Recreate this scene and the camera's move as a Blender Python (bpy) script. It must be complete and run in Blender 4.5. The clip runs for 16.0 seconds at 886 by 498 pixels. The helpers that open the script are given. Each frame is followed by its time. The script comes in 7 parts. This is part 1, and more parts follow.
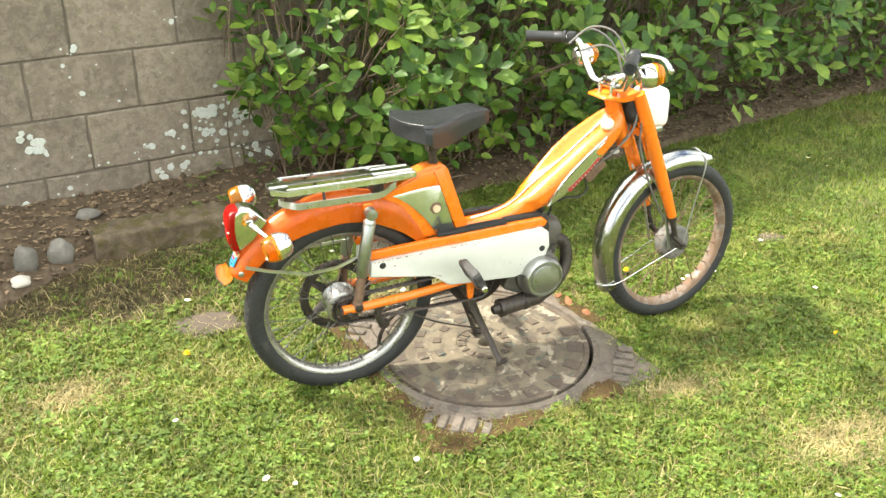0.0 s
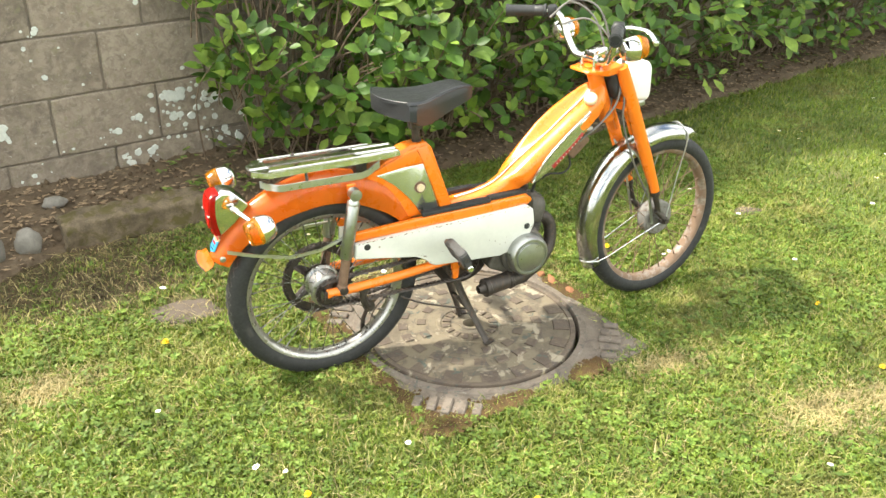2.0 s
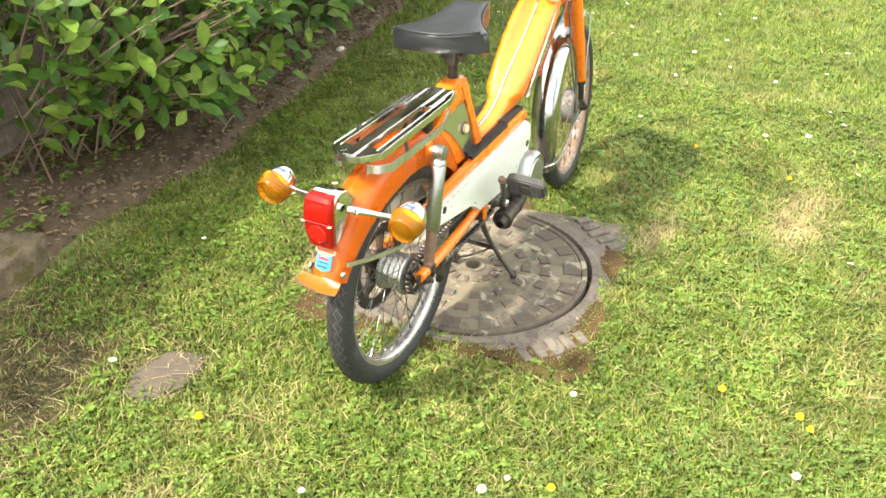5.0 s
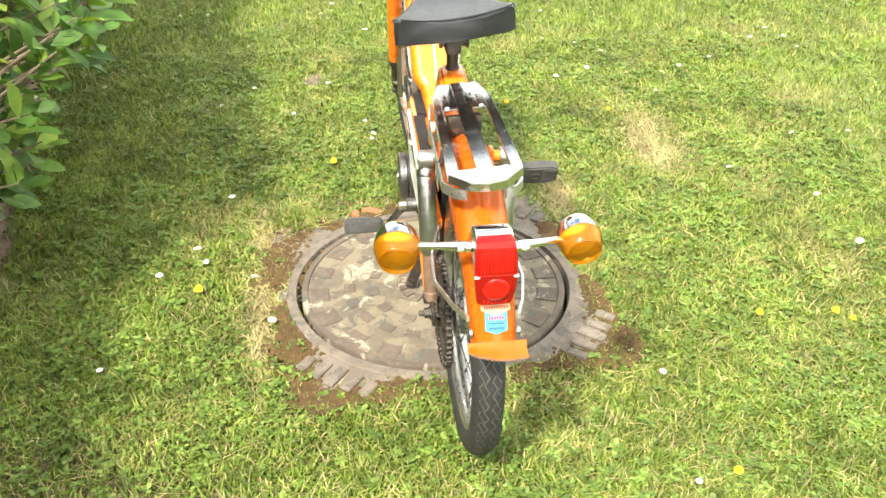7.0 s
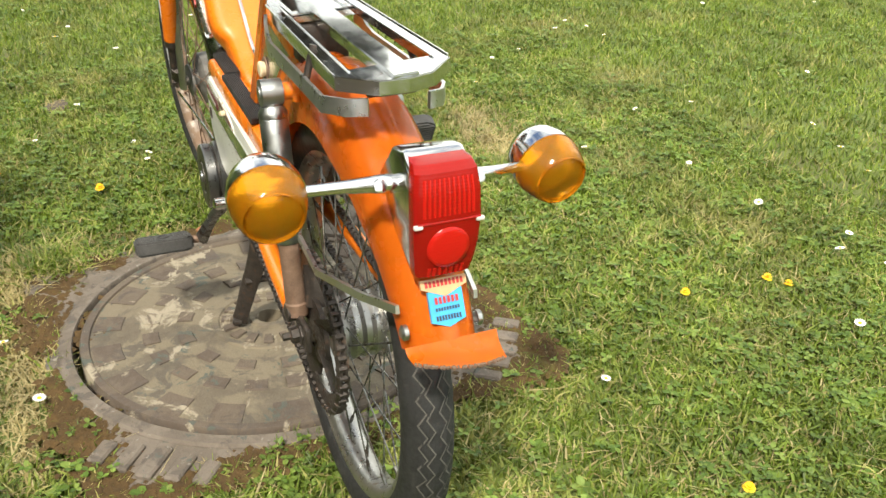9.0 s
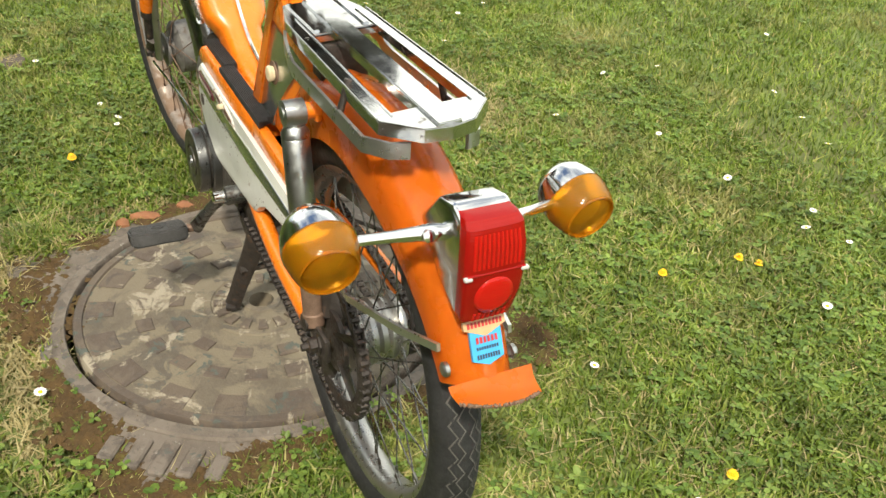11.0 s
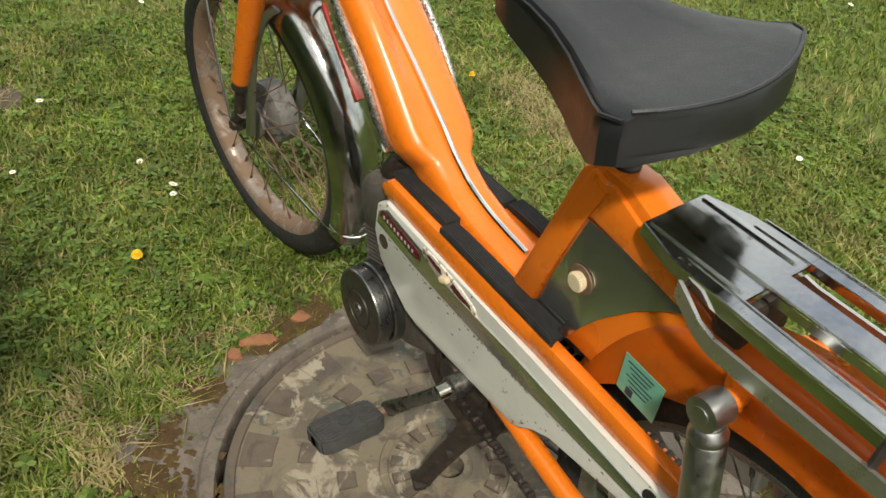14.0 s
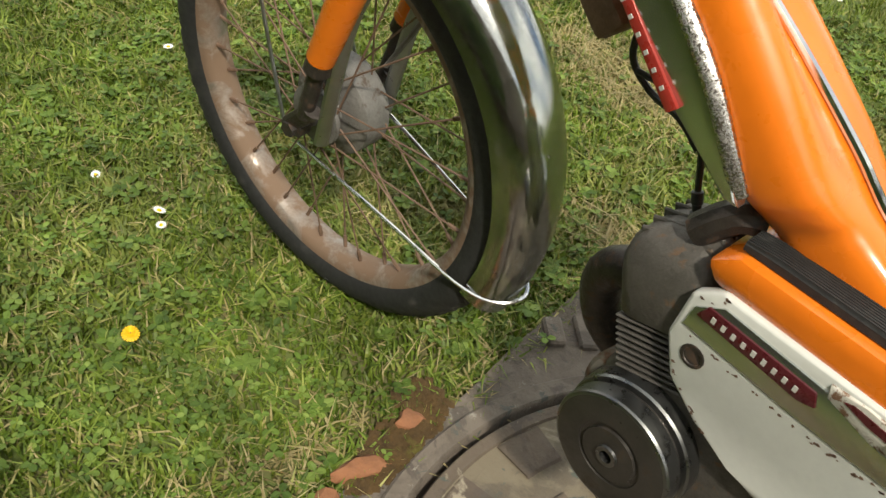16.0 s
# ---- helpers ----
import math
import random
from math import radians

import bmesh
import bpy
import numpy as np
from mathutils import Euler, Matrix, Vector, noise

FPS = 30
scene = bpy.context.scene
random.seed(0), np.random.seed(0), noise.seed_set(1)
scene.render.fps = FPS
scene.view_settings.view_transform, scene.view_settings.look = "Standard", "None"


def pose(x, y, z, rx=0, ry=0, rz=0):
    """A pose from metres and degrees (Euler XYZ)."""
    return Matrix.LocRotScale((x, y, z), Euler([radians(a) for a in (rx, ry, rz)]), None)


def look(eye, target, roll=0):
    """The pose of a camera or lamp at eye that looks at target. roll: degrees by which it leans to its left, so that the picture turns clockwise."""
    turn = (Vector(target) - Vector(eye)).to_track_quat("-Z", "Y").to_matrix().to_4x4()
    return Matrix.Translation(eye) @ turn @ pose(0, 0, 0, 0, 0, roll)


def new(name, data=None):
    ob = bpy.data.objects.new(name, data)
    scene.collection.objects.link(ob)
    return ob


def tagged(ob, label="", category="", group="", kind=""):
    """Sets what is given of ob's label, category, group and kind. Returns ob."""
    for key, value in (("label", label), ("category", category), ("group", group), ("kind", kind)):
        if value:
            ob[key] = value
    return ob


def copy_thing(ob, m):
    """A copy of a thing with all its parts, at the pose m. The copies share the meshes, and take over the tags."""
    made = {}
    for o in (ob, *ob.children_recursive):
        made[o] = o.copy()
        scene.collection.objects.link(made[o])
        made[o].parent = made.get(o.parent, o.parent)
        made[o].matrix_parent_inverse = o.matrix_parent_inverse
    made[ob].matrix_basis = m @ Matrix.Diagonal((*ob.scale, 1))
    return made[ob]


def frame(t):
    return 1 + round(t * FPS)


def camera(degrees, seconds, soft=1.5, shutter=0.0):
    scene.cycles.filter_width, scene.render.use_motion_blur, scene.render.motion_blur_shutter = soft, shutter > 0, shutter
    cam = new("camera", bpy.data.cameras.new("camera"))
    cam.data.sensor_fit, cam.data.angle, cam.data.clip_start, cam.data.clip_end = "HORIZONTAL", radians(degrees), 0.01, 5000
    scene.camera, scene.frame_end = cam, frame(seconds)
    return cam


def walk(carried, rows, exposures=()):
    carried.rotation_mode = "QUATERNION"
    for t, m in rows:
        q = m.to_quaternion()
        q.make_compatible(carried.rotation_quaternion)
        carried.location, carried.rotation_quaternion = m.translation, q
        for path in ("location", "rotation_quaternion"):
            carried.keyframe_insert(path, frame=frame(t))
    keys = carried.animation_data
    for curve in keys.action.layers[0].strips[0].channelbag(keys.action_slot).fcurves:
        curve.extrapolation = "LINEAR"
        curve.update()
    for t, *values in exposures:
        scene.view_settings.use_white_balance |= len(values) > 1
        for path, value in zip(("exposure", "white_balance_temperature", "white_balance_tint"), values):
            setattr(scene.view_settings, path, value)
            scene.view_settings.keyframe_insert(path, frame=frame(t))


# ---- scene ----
cam = camera(51.6, 16.0)
PATH = [
    (0, (-0.61, -2.085, 1.501), (0.103, -0.449, 0.599), 1.1),
    (0.5, (-0.538, -2.026, 1.482), (0.173, -0.387, 0.583), 0.4),
    (1, (-0.533, -2.009, 1.479), (0.243, -0.396, 0.588), 1.5),
    (1.5, (-0.599, -2.041, 1.47), (0.17, -0.451, 0.533), 0.4),
    (2, (-0.653, -2.028, 1.473), (0.13, -0.442, 0.539), 1.0),
    (2.5, (-0.722, -1.971, 1.485), (0.07, -0.425, 0.492), 0.8),
    (3, (-0.957, -1.815, 1.469), (0.014, -0.377, 0.474), 1.1),
    (3.5, (-1.125, -1.666, 1.458), (-0.036, -0.329, 0.444), 2.1),
    (4, (-1.25, -1.417, 1.414), (0.049, -0.298, 0.385), 1.9),
    (4.2, (-1.307, -1.307, 1.412), (0.013, -0.246, 0.348), 2.5),
    (6.3, (-1.594, -0.079, 1.325), (0.115, -0.023, 0.289), 2.0),
    (6.4, (-1.562, -0.017, 1.329), (0.126, -0.016, 0.257), 3.9),
    (6.5, (-1.538, 0.021, 1.329), (0.137, -0.023, 0.237), 3.4),
    (7, (-1.355, 0.207, 1.253), (0.32, 0.01, 0.177), 0.2),
    (7.5, (-1.146, 0.354, 1.211), (0.401, -0.149, 0.048), 1.2),
    (8, (-0.987, 0.393, 1.121), (0.423, -0.322, -0.105), 1.0),
    (8.5, (-0.931, 0.298, 0.946), (0.562, -0.463, -0.146), 2.8),
    (9, (-0.923, 0.285, 0.855), (0.701, -0.42, -0.076), 1.1),
    (9.2, (-0.921, 0.286, 0.845), (0.727, -0.415, -0.046), 1.5),
    (11.3, (-0.851, 0.412, 1.022), (0.59, -0.404, -0.099), 3.7),
    (11.5, (-0.854, 0.463, 1.069), (0.567, -0.359, -0.074), 3.4),
    (12, (-0.852, 0.547, 1.148), (0.593, -0.262, 0.025), 4.1),
    (12.5, (-0.771, 0.548, 1.191), (0.794, -0.117, 0.137), 3.5),
    (13, (-0.686, 0.5, 1.206), (0.888, -0.091, 0.123), 3.0),
    (13.5, (-0.474, 0.496, 1.136), (0.974, -0.24, -0.031), 2.9),
    (14, (-0.200, 0.533, 1.053), (1.064, -0.386, -0.195), 4.7),
    (14.5, (-0.026, 0.474, 0.943), (1.204, -0.390, -0.377), 4.4),
    (15, (0.094, 0.478, 0.895), (1.334, -0.384, -0.416), 6.5),
    (15.5, (0.297, 0.564, 0.816), (1.395, -0.541, -0.439), 9.6),
    (16, (0.407, 0.525, 0.795), (1.417, -0.593, -0.520), 9.3),
]
walk(cam, [(t, look(eye, target, roll)) for t, eye, target, roll in PATH],
     exposures=[(0, 1.45), (3, 1.40), (4, 1.45), (6.5, 1.58), (7, 1.55), (7.5, 1.22), (8, 0.98), (9, 0.65), (11.5, 0.42), (12.5, 0.28), (13, 0.36), (13.5, 0.2), (14, -0.05), (14.5, -0.15), (15.5, -0.08), (16, 0.1)])

# world and sun
SUN = Vector((-0.72, 0.46, 1.0)).normalized()
world = bpy.data.worlds.new("sky")
scene.world = world
world.use_nodes = True
wn = world.node_tree
sky = wn.nodes.new("ShaderNodeTexSky")
sky.sky_type, sky.sun_disc = "NISHITA", False
sky.sun_elevation = math.asin(SUN.z)
sky.sun_rotation = math.atan2(SUN.x, SUN.y)
sky.air_density, sky.dust_density = 1.0, 2.0
# thin broken cloud over the whole sky
way = wn.nodes.new("ShaderNodeTexCoord").outputs["Generated"]
cloud = wn.nodes.new("ShaderNodeTexNoise")
cloud.inputs["Scale"].default_value, cloud.inputs["Detail"].default_value = 2.2, 6.0
wn.links.new(way, cloud.inputs["Vector"])
amount = wn.nodes.new("ShaderNodeMapRange")
amount.inputs["From Min"].default_value, amount.inputs["From Max"].default_value = 0.36, 0.60
wn.links.new(cloud.outputs["Fac"], amount.inputs["Value"])
veil = wn.nodes.new("ShaderNodeMix")
veil.data_type = "RGBA"
veil.inputs[7].default_value = (10.9, 11.0, 9.9, 1)
wn.links.new(amount.outputs["Result"], veil.inputs[0])
wn.links.new(sky.outputs[0], veil.inputs[6])
wn.links.new(veil.outputs[2], wn.nodes["Background"].inputs[0])
wn.nodes["Background"].inputs[1].default_value = 0.134
sun = new("sun", bpy.data.lights.new("sun", "SUN"))
sun.data.energy, sun.data.angle, sun.data.color = 3.5, radians(4.0), (1.0, 0.94, 0.80)
sun.matrix_basis = look(SUN * 8, (0, 0, 0))


# materials
def node(nt, kind, **sets):
    n = nt.nodes.new("ShaderNode" + kind)
    for key, value in sets.items():
        n.inputs[key.replace("_", " ")].default_value = value
    return n


def ramp(nt, fac, stops):
    r = nt.nodes.new("ShaderNodeValToRGB")
    while len(r.color_ramp.elements) < len(stops):
        r.color_ramp.elements.new(0.5)
    for e, (at, c) in zip(r.color_ramp.elements, stops):
        e.position, e.color = at, (*c, 1) if len(c) == 3 else c
    nt.links.new(fac, r.inputs[0])
    return r.outputs[0]


def mixed(nt, fac, a, b, how="MIX"):
    m = nt.nodes.new("ShaderNodeMix")
    m.data_type, m.blend_type = "RGBA", how
    for socket, value in ((m.inputs[0], fac), (m.inputs[6], a), (m.inputs[7], b)):
        if isinstance(value, bpy.types.NodeSocket):
            nt.links.new(value, socket)
        else:
            socket.default_value = value if isinstance(value, float) else (*value, 1)
    return m.outputs[2]


def noise_at(nt, scale, detail=4.0, rough=0.6, distort=0.0, vec=None):
    n = node(nt, "TexNoise", Scale=scale, Detail=detail, Roughness=rough, Distortion=distort)
    if vec is None:
        vec = nt.nodes.new("ShaderNodeNewGeometry").outputs["Position"]
    nt.links.new(vec, n.inputs["Vector"])
    return n.outputs["Fac"]


def gray(v):
    return (v, v, v)


def surface(name, base, rough=0.5, metal=0.0, vary=0.25, scale=30.0, bump=0.0, bump_scale=200.0, wear=None, wear_at=(0.62, 0.7),
            wear_scale=40.0, wear_rough=0.85, coat=0.0, rough_vary=0.12, rand=0.0, wear_metal=None):
    """A surface with colour varied at two scales, fine relief and, where given, patches of wear."""
    m = bpy.data.materials.new(name)
    m.use_nodes = True
    nt = m.node_tree
    b = nt.nodes["Principled BSDF"]
    lo = tuple(c * (1 - vary) for c in base)
    hi = tuple(min(1, c * (1 + vary)) for c in base)
    col = ramp(nt, noise_at(nt, scale), [(0.3, lo), (0.7, hi)])
    col = mixed(nt, 0.35, col, ramp(nt, noise_at(nt, scale * 9, 3), [(0.3, lo), (0.7, hi)]))
    if rand:
        r = nt.nodes.new("ShaderNodeObjectInfo").outputs["Random"]
        col = mixed(nt, 1.0, col, ramp(nt, r, [(0, gray(1 - rand)), (1, gray(1.0))]), "MULTIPLY")
    rg = ramp(nt, noise_at(nt, scale * 2.3), [(0.3, gray(max(0.0, rough - rough_vary))), (0.7, gray(min(1, rough + rough_vary)))])
    if wear:
        w = ramp(nt, noise_at(nt, wear_scale, 6, 0.65, 0.4), [(wear_at[0], gray(0)), (wear_at[1], gray(1))])
        col = mixed(nt, w, col, wear)
        rg = mixed(nt, w, rg, gray(wear_rough))
        if wear_metal is not None:
            nt.links.new(mixed(nt, w, gray(metal), gray(wear_metal)), b.inputs["Metallic"])
    nt.links.new(col, b.inputs["Base Color"])
    nt.links.new(rg, b.inputs["Roughness"])
    if not (wear and wear_metal is not None):
        b.inputs["Metallic"].default_value = metal
    if coat:
        b.inputs["Coat Weight"].default_value = coat
        b.inputs["Coat Roughness"].default_value = 0.12
    if bump:
        bp = node(nt, "Bump", Strength=bump, Distance=0.002)
        nt.links.new(noise_at(nt, bump_scale, 6), bp.inputs["Height"])
        nt.links.new(bp.outputs[0], b.inputs["Normal"])
    return m


def leafy(name, stops, rough=0.45, through_light=0.3, patches=None, veins=False):
    """Thin leaf: colour by island, by place, and some light coming through."""
    m = bpy.data.materials.new(name)
    m.use_nodes = True
    nt = m.node_tree
    b, out = nt.nodes["Principled BSDF"], nt.nodes["Material Output"]
    rnd = nt.nodes.new("ShaderNodeNewGeometry").outputs["Random Per Island"]
    col = ramp(nt, rnd, stops)
    if patches:
        w = ramp(nt, noise_at(nt, patches[0], 4, 0.6), [(patches[1], gray(0)), (patches[2], gray(1))])
        col = mixed(nt, w, col, ramp(nt, rnd, patches[3]))
    for s, lo in ((45.0, 0.8), (11.0, 0.66), (3.3, 0.78)):
        col = mixed(nt, 1.0, col, ramp(nt, noise_at(nt, s, 3), [(0.34, gray(lo)), (0.62, gray(1.06 if s < 20 else 1.0))]), "MULTIPLY")
    nt.links.new(col, b.inputs["Base Color"])
    b.inputs["Roughness"].default_value = rough
    b.inputs["Specular IOR Level"].default_value = 0.4
    tr = node(nt, "BsdfTranslucent")
    nt.links.new(mixed(nt, 1.0, col, (1.0, 1.0, 0.55), "MULTIPLY"), tr.inputs[0])
    mx = node(nt, "MixShader", Fac=through_light)
    nt.links.new(b.outputs[0], mx.inputs[1])
    nt.links.new(tr.outputs[0], mx.inputs[2])
    nt.links.new(mx.outputs[0], out.inputs["Surface"])
    return m


def lens_plastic(name, colour, clear=0.35, ribs=0.05):
    m = bpy.data.materials.new(name)
    m.use_nodes = True
    nt = m.node_tree
    b = nt.nodes["Principled BSDF"]
    b.inputs["Base Color"].default_value = (*colour, 1)
    b.inputs["Roughness"].default_value = 0.16
    b.inputs["Transmission Weight"].default_value = clear
    b.inputs["IOR"].default_value = 1.35
    bp = node(nt, "Bump", Strength=ribs, Distance=0.001)
    wv = node(nt, "TexWave", Scale=110.0, Distortion=0.3)
    wv.bands_direction = "Z"
    nt.links.new(nt.nodes.new("ShaderNodeNewGeometry").outputs["Position"], wv.inputs["Vector"])
    nt.links.new(wv.outputs["Fac"], bp.inputs["Height"])
    nt.links.new(bp.outputs[0], b.inputs["Normal"])
    return m


ORANGE = surface("orange_paint", (0.82, 0.190, 0.011), 0.3, vary=0.07, scale=9, bump=0.02, bump_scale=60, coat=0.4,
                 wear=(0.16, 0.06, 0.03), wear_at=(0.735, 0.76), wear_scale=26)
WHITE = surface("chipped_white_paint", (0.66, 0.66, 0.61), 0.40, vary=0.07, scale=14, bump=0.05, bump_scale=90,
                wear=(0.30, 0.22, 0.15), wear_at=(0.695, 0.72), wear_scale=34)
CHROME = surface("old_chrome", (0.72, 0.72, 0.71), 0.13, 1.0, vary=0.06, scale=20, bump=0.02, bump_scale=60, rough_vary=0.06,
                 wear=(0.33, 0.27, 0.22), wear_at=(0.68, 0.76), wear_scale=55, wear_rough=0.5)
SATIN = surface("satin_chrome", (0.62, 0.62, 0.60), 0.32, 0.94, vary=0.10, scale=30, bump=0.05, bump_scale=90, rough_vary=0.08)
# rack chrome with its colour lowered in place of a darker reflection
RACKCHROME = surface("dimmed_chrome", (0.64, 0.64, 0.63), 0.14, 1.0, vary=0.10, scale=26, bump=0.03, bump_scale=70, rough_vary=0.08,
                     wear=(0.26, 0.21, 0.17), wear_at=(0.64, 0.74), wear_scale=60, wear_rough=0.5)
POLISHED = surface("polished_sheet", (0.65, 0.67, 0.64), 0.20, 0.96, vary=0.05, scale=12, bump=0.015, bump_scale=50, rough_vary=0.05)
DULL = surface("dull_aluminium", (0.42, 0.43, 0.42), 0.38, 1.0, vary=0.12, scale=40, bump=0.06)
PITTED = surface("pitted_chrome", (0.55, 0.53, 0.5), 0.22, 1.0, vary=0.1, scale=60, bump=0.25, bump_scale=500,
                 wear=(0.10, 0.085, 0.07), wear_at=(0.5, 0.6), wear_scale=420)
CRANKSTEEL = surface("dark_worn_chrome", (0.20, 0.20, 0.19), 0.3, 0.9, vary=0.2, scale=40, bump=0.1, wear=(0.07, 0.055, 0.045), wear_at=(0.5, 0.6), wear_scale=60, wear_rough=0.6)
RUSTY = surface("rusty_steel", (0.20, 0.125, 0.085), 0.65, 0.35, vary=0.35, scale=60, bump=0.3, bump_scale=260)
GREASY = surface("greasy_iron", (0.055, 0.046, 0.040), 0.45, 0.5, vary=0.4, scale=70, bump=0.35, bump_scale=240,
                 wear=(0.13, 0.085, 0.06), wear_at=(0.56, 0.66), wear_scale=90)
CASTING = surface("dusty_alloy_casting", (0.115, 0.105, 0.092), 0.6, 0.45, vary=0.3, scale=55, bump=0.4, bump_scale=240,
                  wear=(0.20, 0.13, 0.085), wear_at=(0.6, 0.68), wear_scale=60)
DRUM = surface("dark_machined_steel", (0.060, 0.054, 0.047), 0.38, 0.55, vary=0.25, scale=40, bump=0.06, wear=(0.10, 0.075, 0.055), wear_at=(0.58, 0.72), wear_scale=50)
DRUMEDGE = surface("turned_steel_edge", (0.20, 0.20, 0.195), 0.34, 0.95, vary=0.15, scale=40, bump=0.05)
RUBBER = surface("old_rubber", (0.020, 0.020, 0.020), 0.68, vary=0.3, scale=60, bump=0.2, bump_scale=300,
                 wear=(0.055, 0.052, 0.046), wear_at=(0.58, 0.72), wear_scale=30)
PEDALRUB = surface("dusty_pedal_rubber", (0.050, 0.048, 0.046), 0.7, vary=0.35, scale=70, bump=0.2, bump_scale=300)
VINYL = surface("black_seat_vinyl", (0.016, 0.017, 0.019), 0.38, vary=0.08, scale=25, rough_vary=0.05, bump=0.2, bump_scale=700)
PLASTIC = surface("black_plastic", (0.025, 0.025, 0.026), 0.45, vary=0.2, scale=60, bump=0.05)
CREAM = surface("cream_plastic", (0.66, 0.55, 0.36), 0.45, vary=0.12, scale=120)
SHELL = surface("white_plastic_shell", (0.78, 0.78, 0.75), 0.35, vary=0.04, scale=20)
MAROON = surface("maroon_enamel", (0.075, 0.011, 0.015), 0.3, vary=0.15, scale=60)
REDTRIM = surface("red_enamel", (0.36, 0.035, 0.025), 0.32, vary=0.12, scale=60)
SILVERED = surface("worn_silver_print", (0.62, 0.60, 0.56), 0.4, 0.2, vary=0.1, scale=200)
BLUEPAPER = surface("blue_sticker", (0.05, 0.36, 0.66), 0.4, vary=0.1, scale=90)
TANPAPER = surface("tan_sticker", (0.62, 0.36, 0.18), 0.45, vary=0.15, scale=120)
REDINK = surface("red_print", (0.5, 0.03, 0.03), 0.5, vary=0.1)
DARKINK = surface("dark_print", (0.03, 0.04, 0.07), 0.5, vary=0.1)
GREENPAPER = surface("faded_green_sticker", (0.16, 0.42, 0.30), 0.4, vary=0.12, scale=90)
AMBER = lens_plastic("amber_lens", (1.0, 0.40, 0.012), 0.85, 0.12)
LENSPAD = lens_plastic("bright_red_lens", (0.72, 0.018, 0.010), 0.45, 0.16)
CHIPPED = surface("rust_eaten_paint", (0.64, 0.61, 0.54), 0.5, vary=0.15, scale=60, bump=0.4, bump_scale=200,
                  wear=(0.20, 0.105, 0.055), wear_at=(0.53, 0.60), wear_scale=110)
REDLENS = lens_plastic("red_lens", (0.42, 0.010, 0.006), 0.45, 0.10)
DUST = surface("dusty_tread_line", (0.085, 0.080, 0.072), 0.8, vary=0.3, scale=60)
CABLE = surface("grey_cable", (0.16, 0.15, 0.14), 0.5, vary=0.2, scale=90)
GUARDMETAL = surface("rust_stained_casting", (0.21, 0.19, 0.165), 0.6, 0.4, vary=0.3, scale=45, bump=0.3, bump_scale=240, wear=(0.17, 0.085, 0.045), wear_at=(0.48, 0.6), wear_scale=45)
HUBALLOY = surface("chalky_hub_alloy", (0.19, 0.18, 0.165), 0.65, 0.35, vary=0.3, scale=60, bump=0.5, bump_scale=200,
                   wear=(0.12, 0.09, 0.07), wear_at=(0.56, 0.66), wear_scale=70)
RIMSTEEL = surface("dulled_rim_steel", (0.40, 0.39, 0.37), 0.32, 0.9, vary=0.12, scale=30, bump=0.05,
                   wear=(0.20, 0.15, 0.11), wear_at=(0.62, 0.72), wear_scale=40)
RIMBROWN = surface("rim_with_rust_film", (0.34, 0.29, 0.25), 0.42, 0.7, vary=0.2, scale=30, bump=0.15,
                   wear=(0.20, 0.13, 0.085), wear_at=(0.38, 0.52), wear_scale=22, wear_metal=0.1)
GLASSY = surface("headlamp_glass", (0.8, 0.82, 0.82), 0.08, vary=0.03)

MORTAR = surface("mortar", (0.17, 0.142, 0.112), 0.95, vary=0.25, scale=25, bump=0.6, bump_scale=160)
LICHEN = surface("pale_lichen", (0.55, 0.57, 0.52), 0.95, vary=0.18, scale=60, bump=0.8, bump_scale=220)
KERB = surface("mossy_kerb_stone", (0.128, 0.098, 0.062), 0.95, vary=0.6, scale=22, bump=1.0, bump_scale=110,
               wear=(0.080, 0.066, 0.018), wear_at=(0.50, 0.60), wear_scale=19)
FLATSTONE = surface("half_buried_stone", (0.100, 0.077, 0.058), 0.9, vary=0.2, scale=40, bump=0.5, bump_scale=150)
COBBLE = surface("grey_cobble", (0.20, 0.185, 0.16), 0.85, vary=0.35, scale=30, bump=0.7, bump_scale=120, rand=0.2)
PALESTONE = surface("pale_stone", (0.58, 0.54, 0.47), 0.85, vary=0.15, scale=60, bump=0.4)
SOIL = surface("dry_soil", (0.090, 0.062, 0.036), 0.95, vary=0.4, scale=24, bump=1.0, bump_scale=130,
               wear=(0.140, 0.105, 0.066), wear_at=(0.50, 0.68), wear_scale=30)
CLOD = surface("soil_clod", (0.105, 0.073, 0.043), 0.95, vary=0.4, scale=40, bump=0.8, bump_scale=200)
LITTER = surface("dead_leaf", (0.27, 0.19, 0.115), 0.8, vary=0.4, scale=40)
TURF = surface("turf_base", (0.120, 0.150, 0.036), 0.95, vary=0.4, scale=14, bump=0.8, bump_scale=120,
               wear=(0.120, 0.108, 0.042), wear_at=(0.52, 0.66), wear_scale=6)
MOSS = surface("brown_moss", (0.074, 0.042, 0.012), 0.95, vary=0.5, scale=50, bump=0.8, bump_scale=300,
               wear=(0.105, 0.095, 0.014), wear_at=(0.56, 0.66), wear_scale=24)
BARK = surface("shrub_bark", (0.17, 0.122, 0.085), 0.85, vary=0.3, scale=60, bump=0.4)
PETAL = surface("white_petal", (0.82, 0.82, 0.80), 0.6, vary=0.05)
YOLK = surface("yellow_floret", (0.85, 0.52, 0.01), 0.6, vary=0.1, scale=200)
STALK = surface("green_stalk", (0.10, 0.17, 0.03), 0.6, vary=0.2)
BRICK = surface("orange_brick_shard", (0.26, 0.112, 0.052), 0.9, vary=0.25, scale=50, bump=0.5)


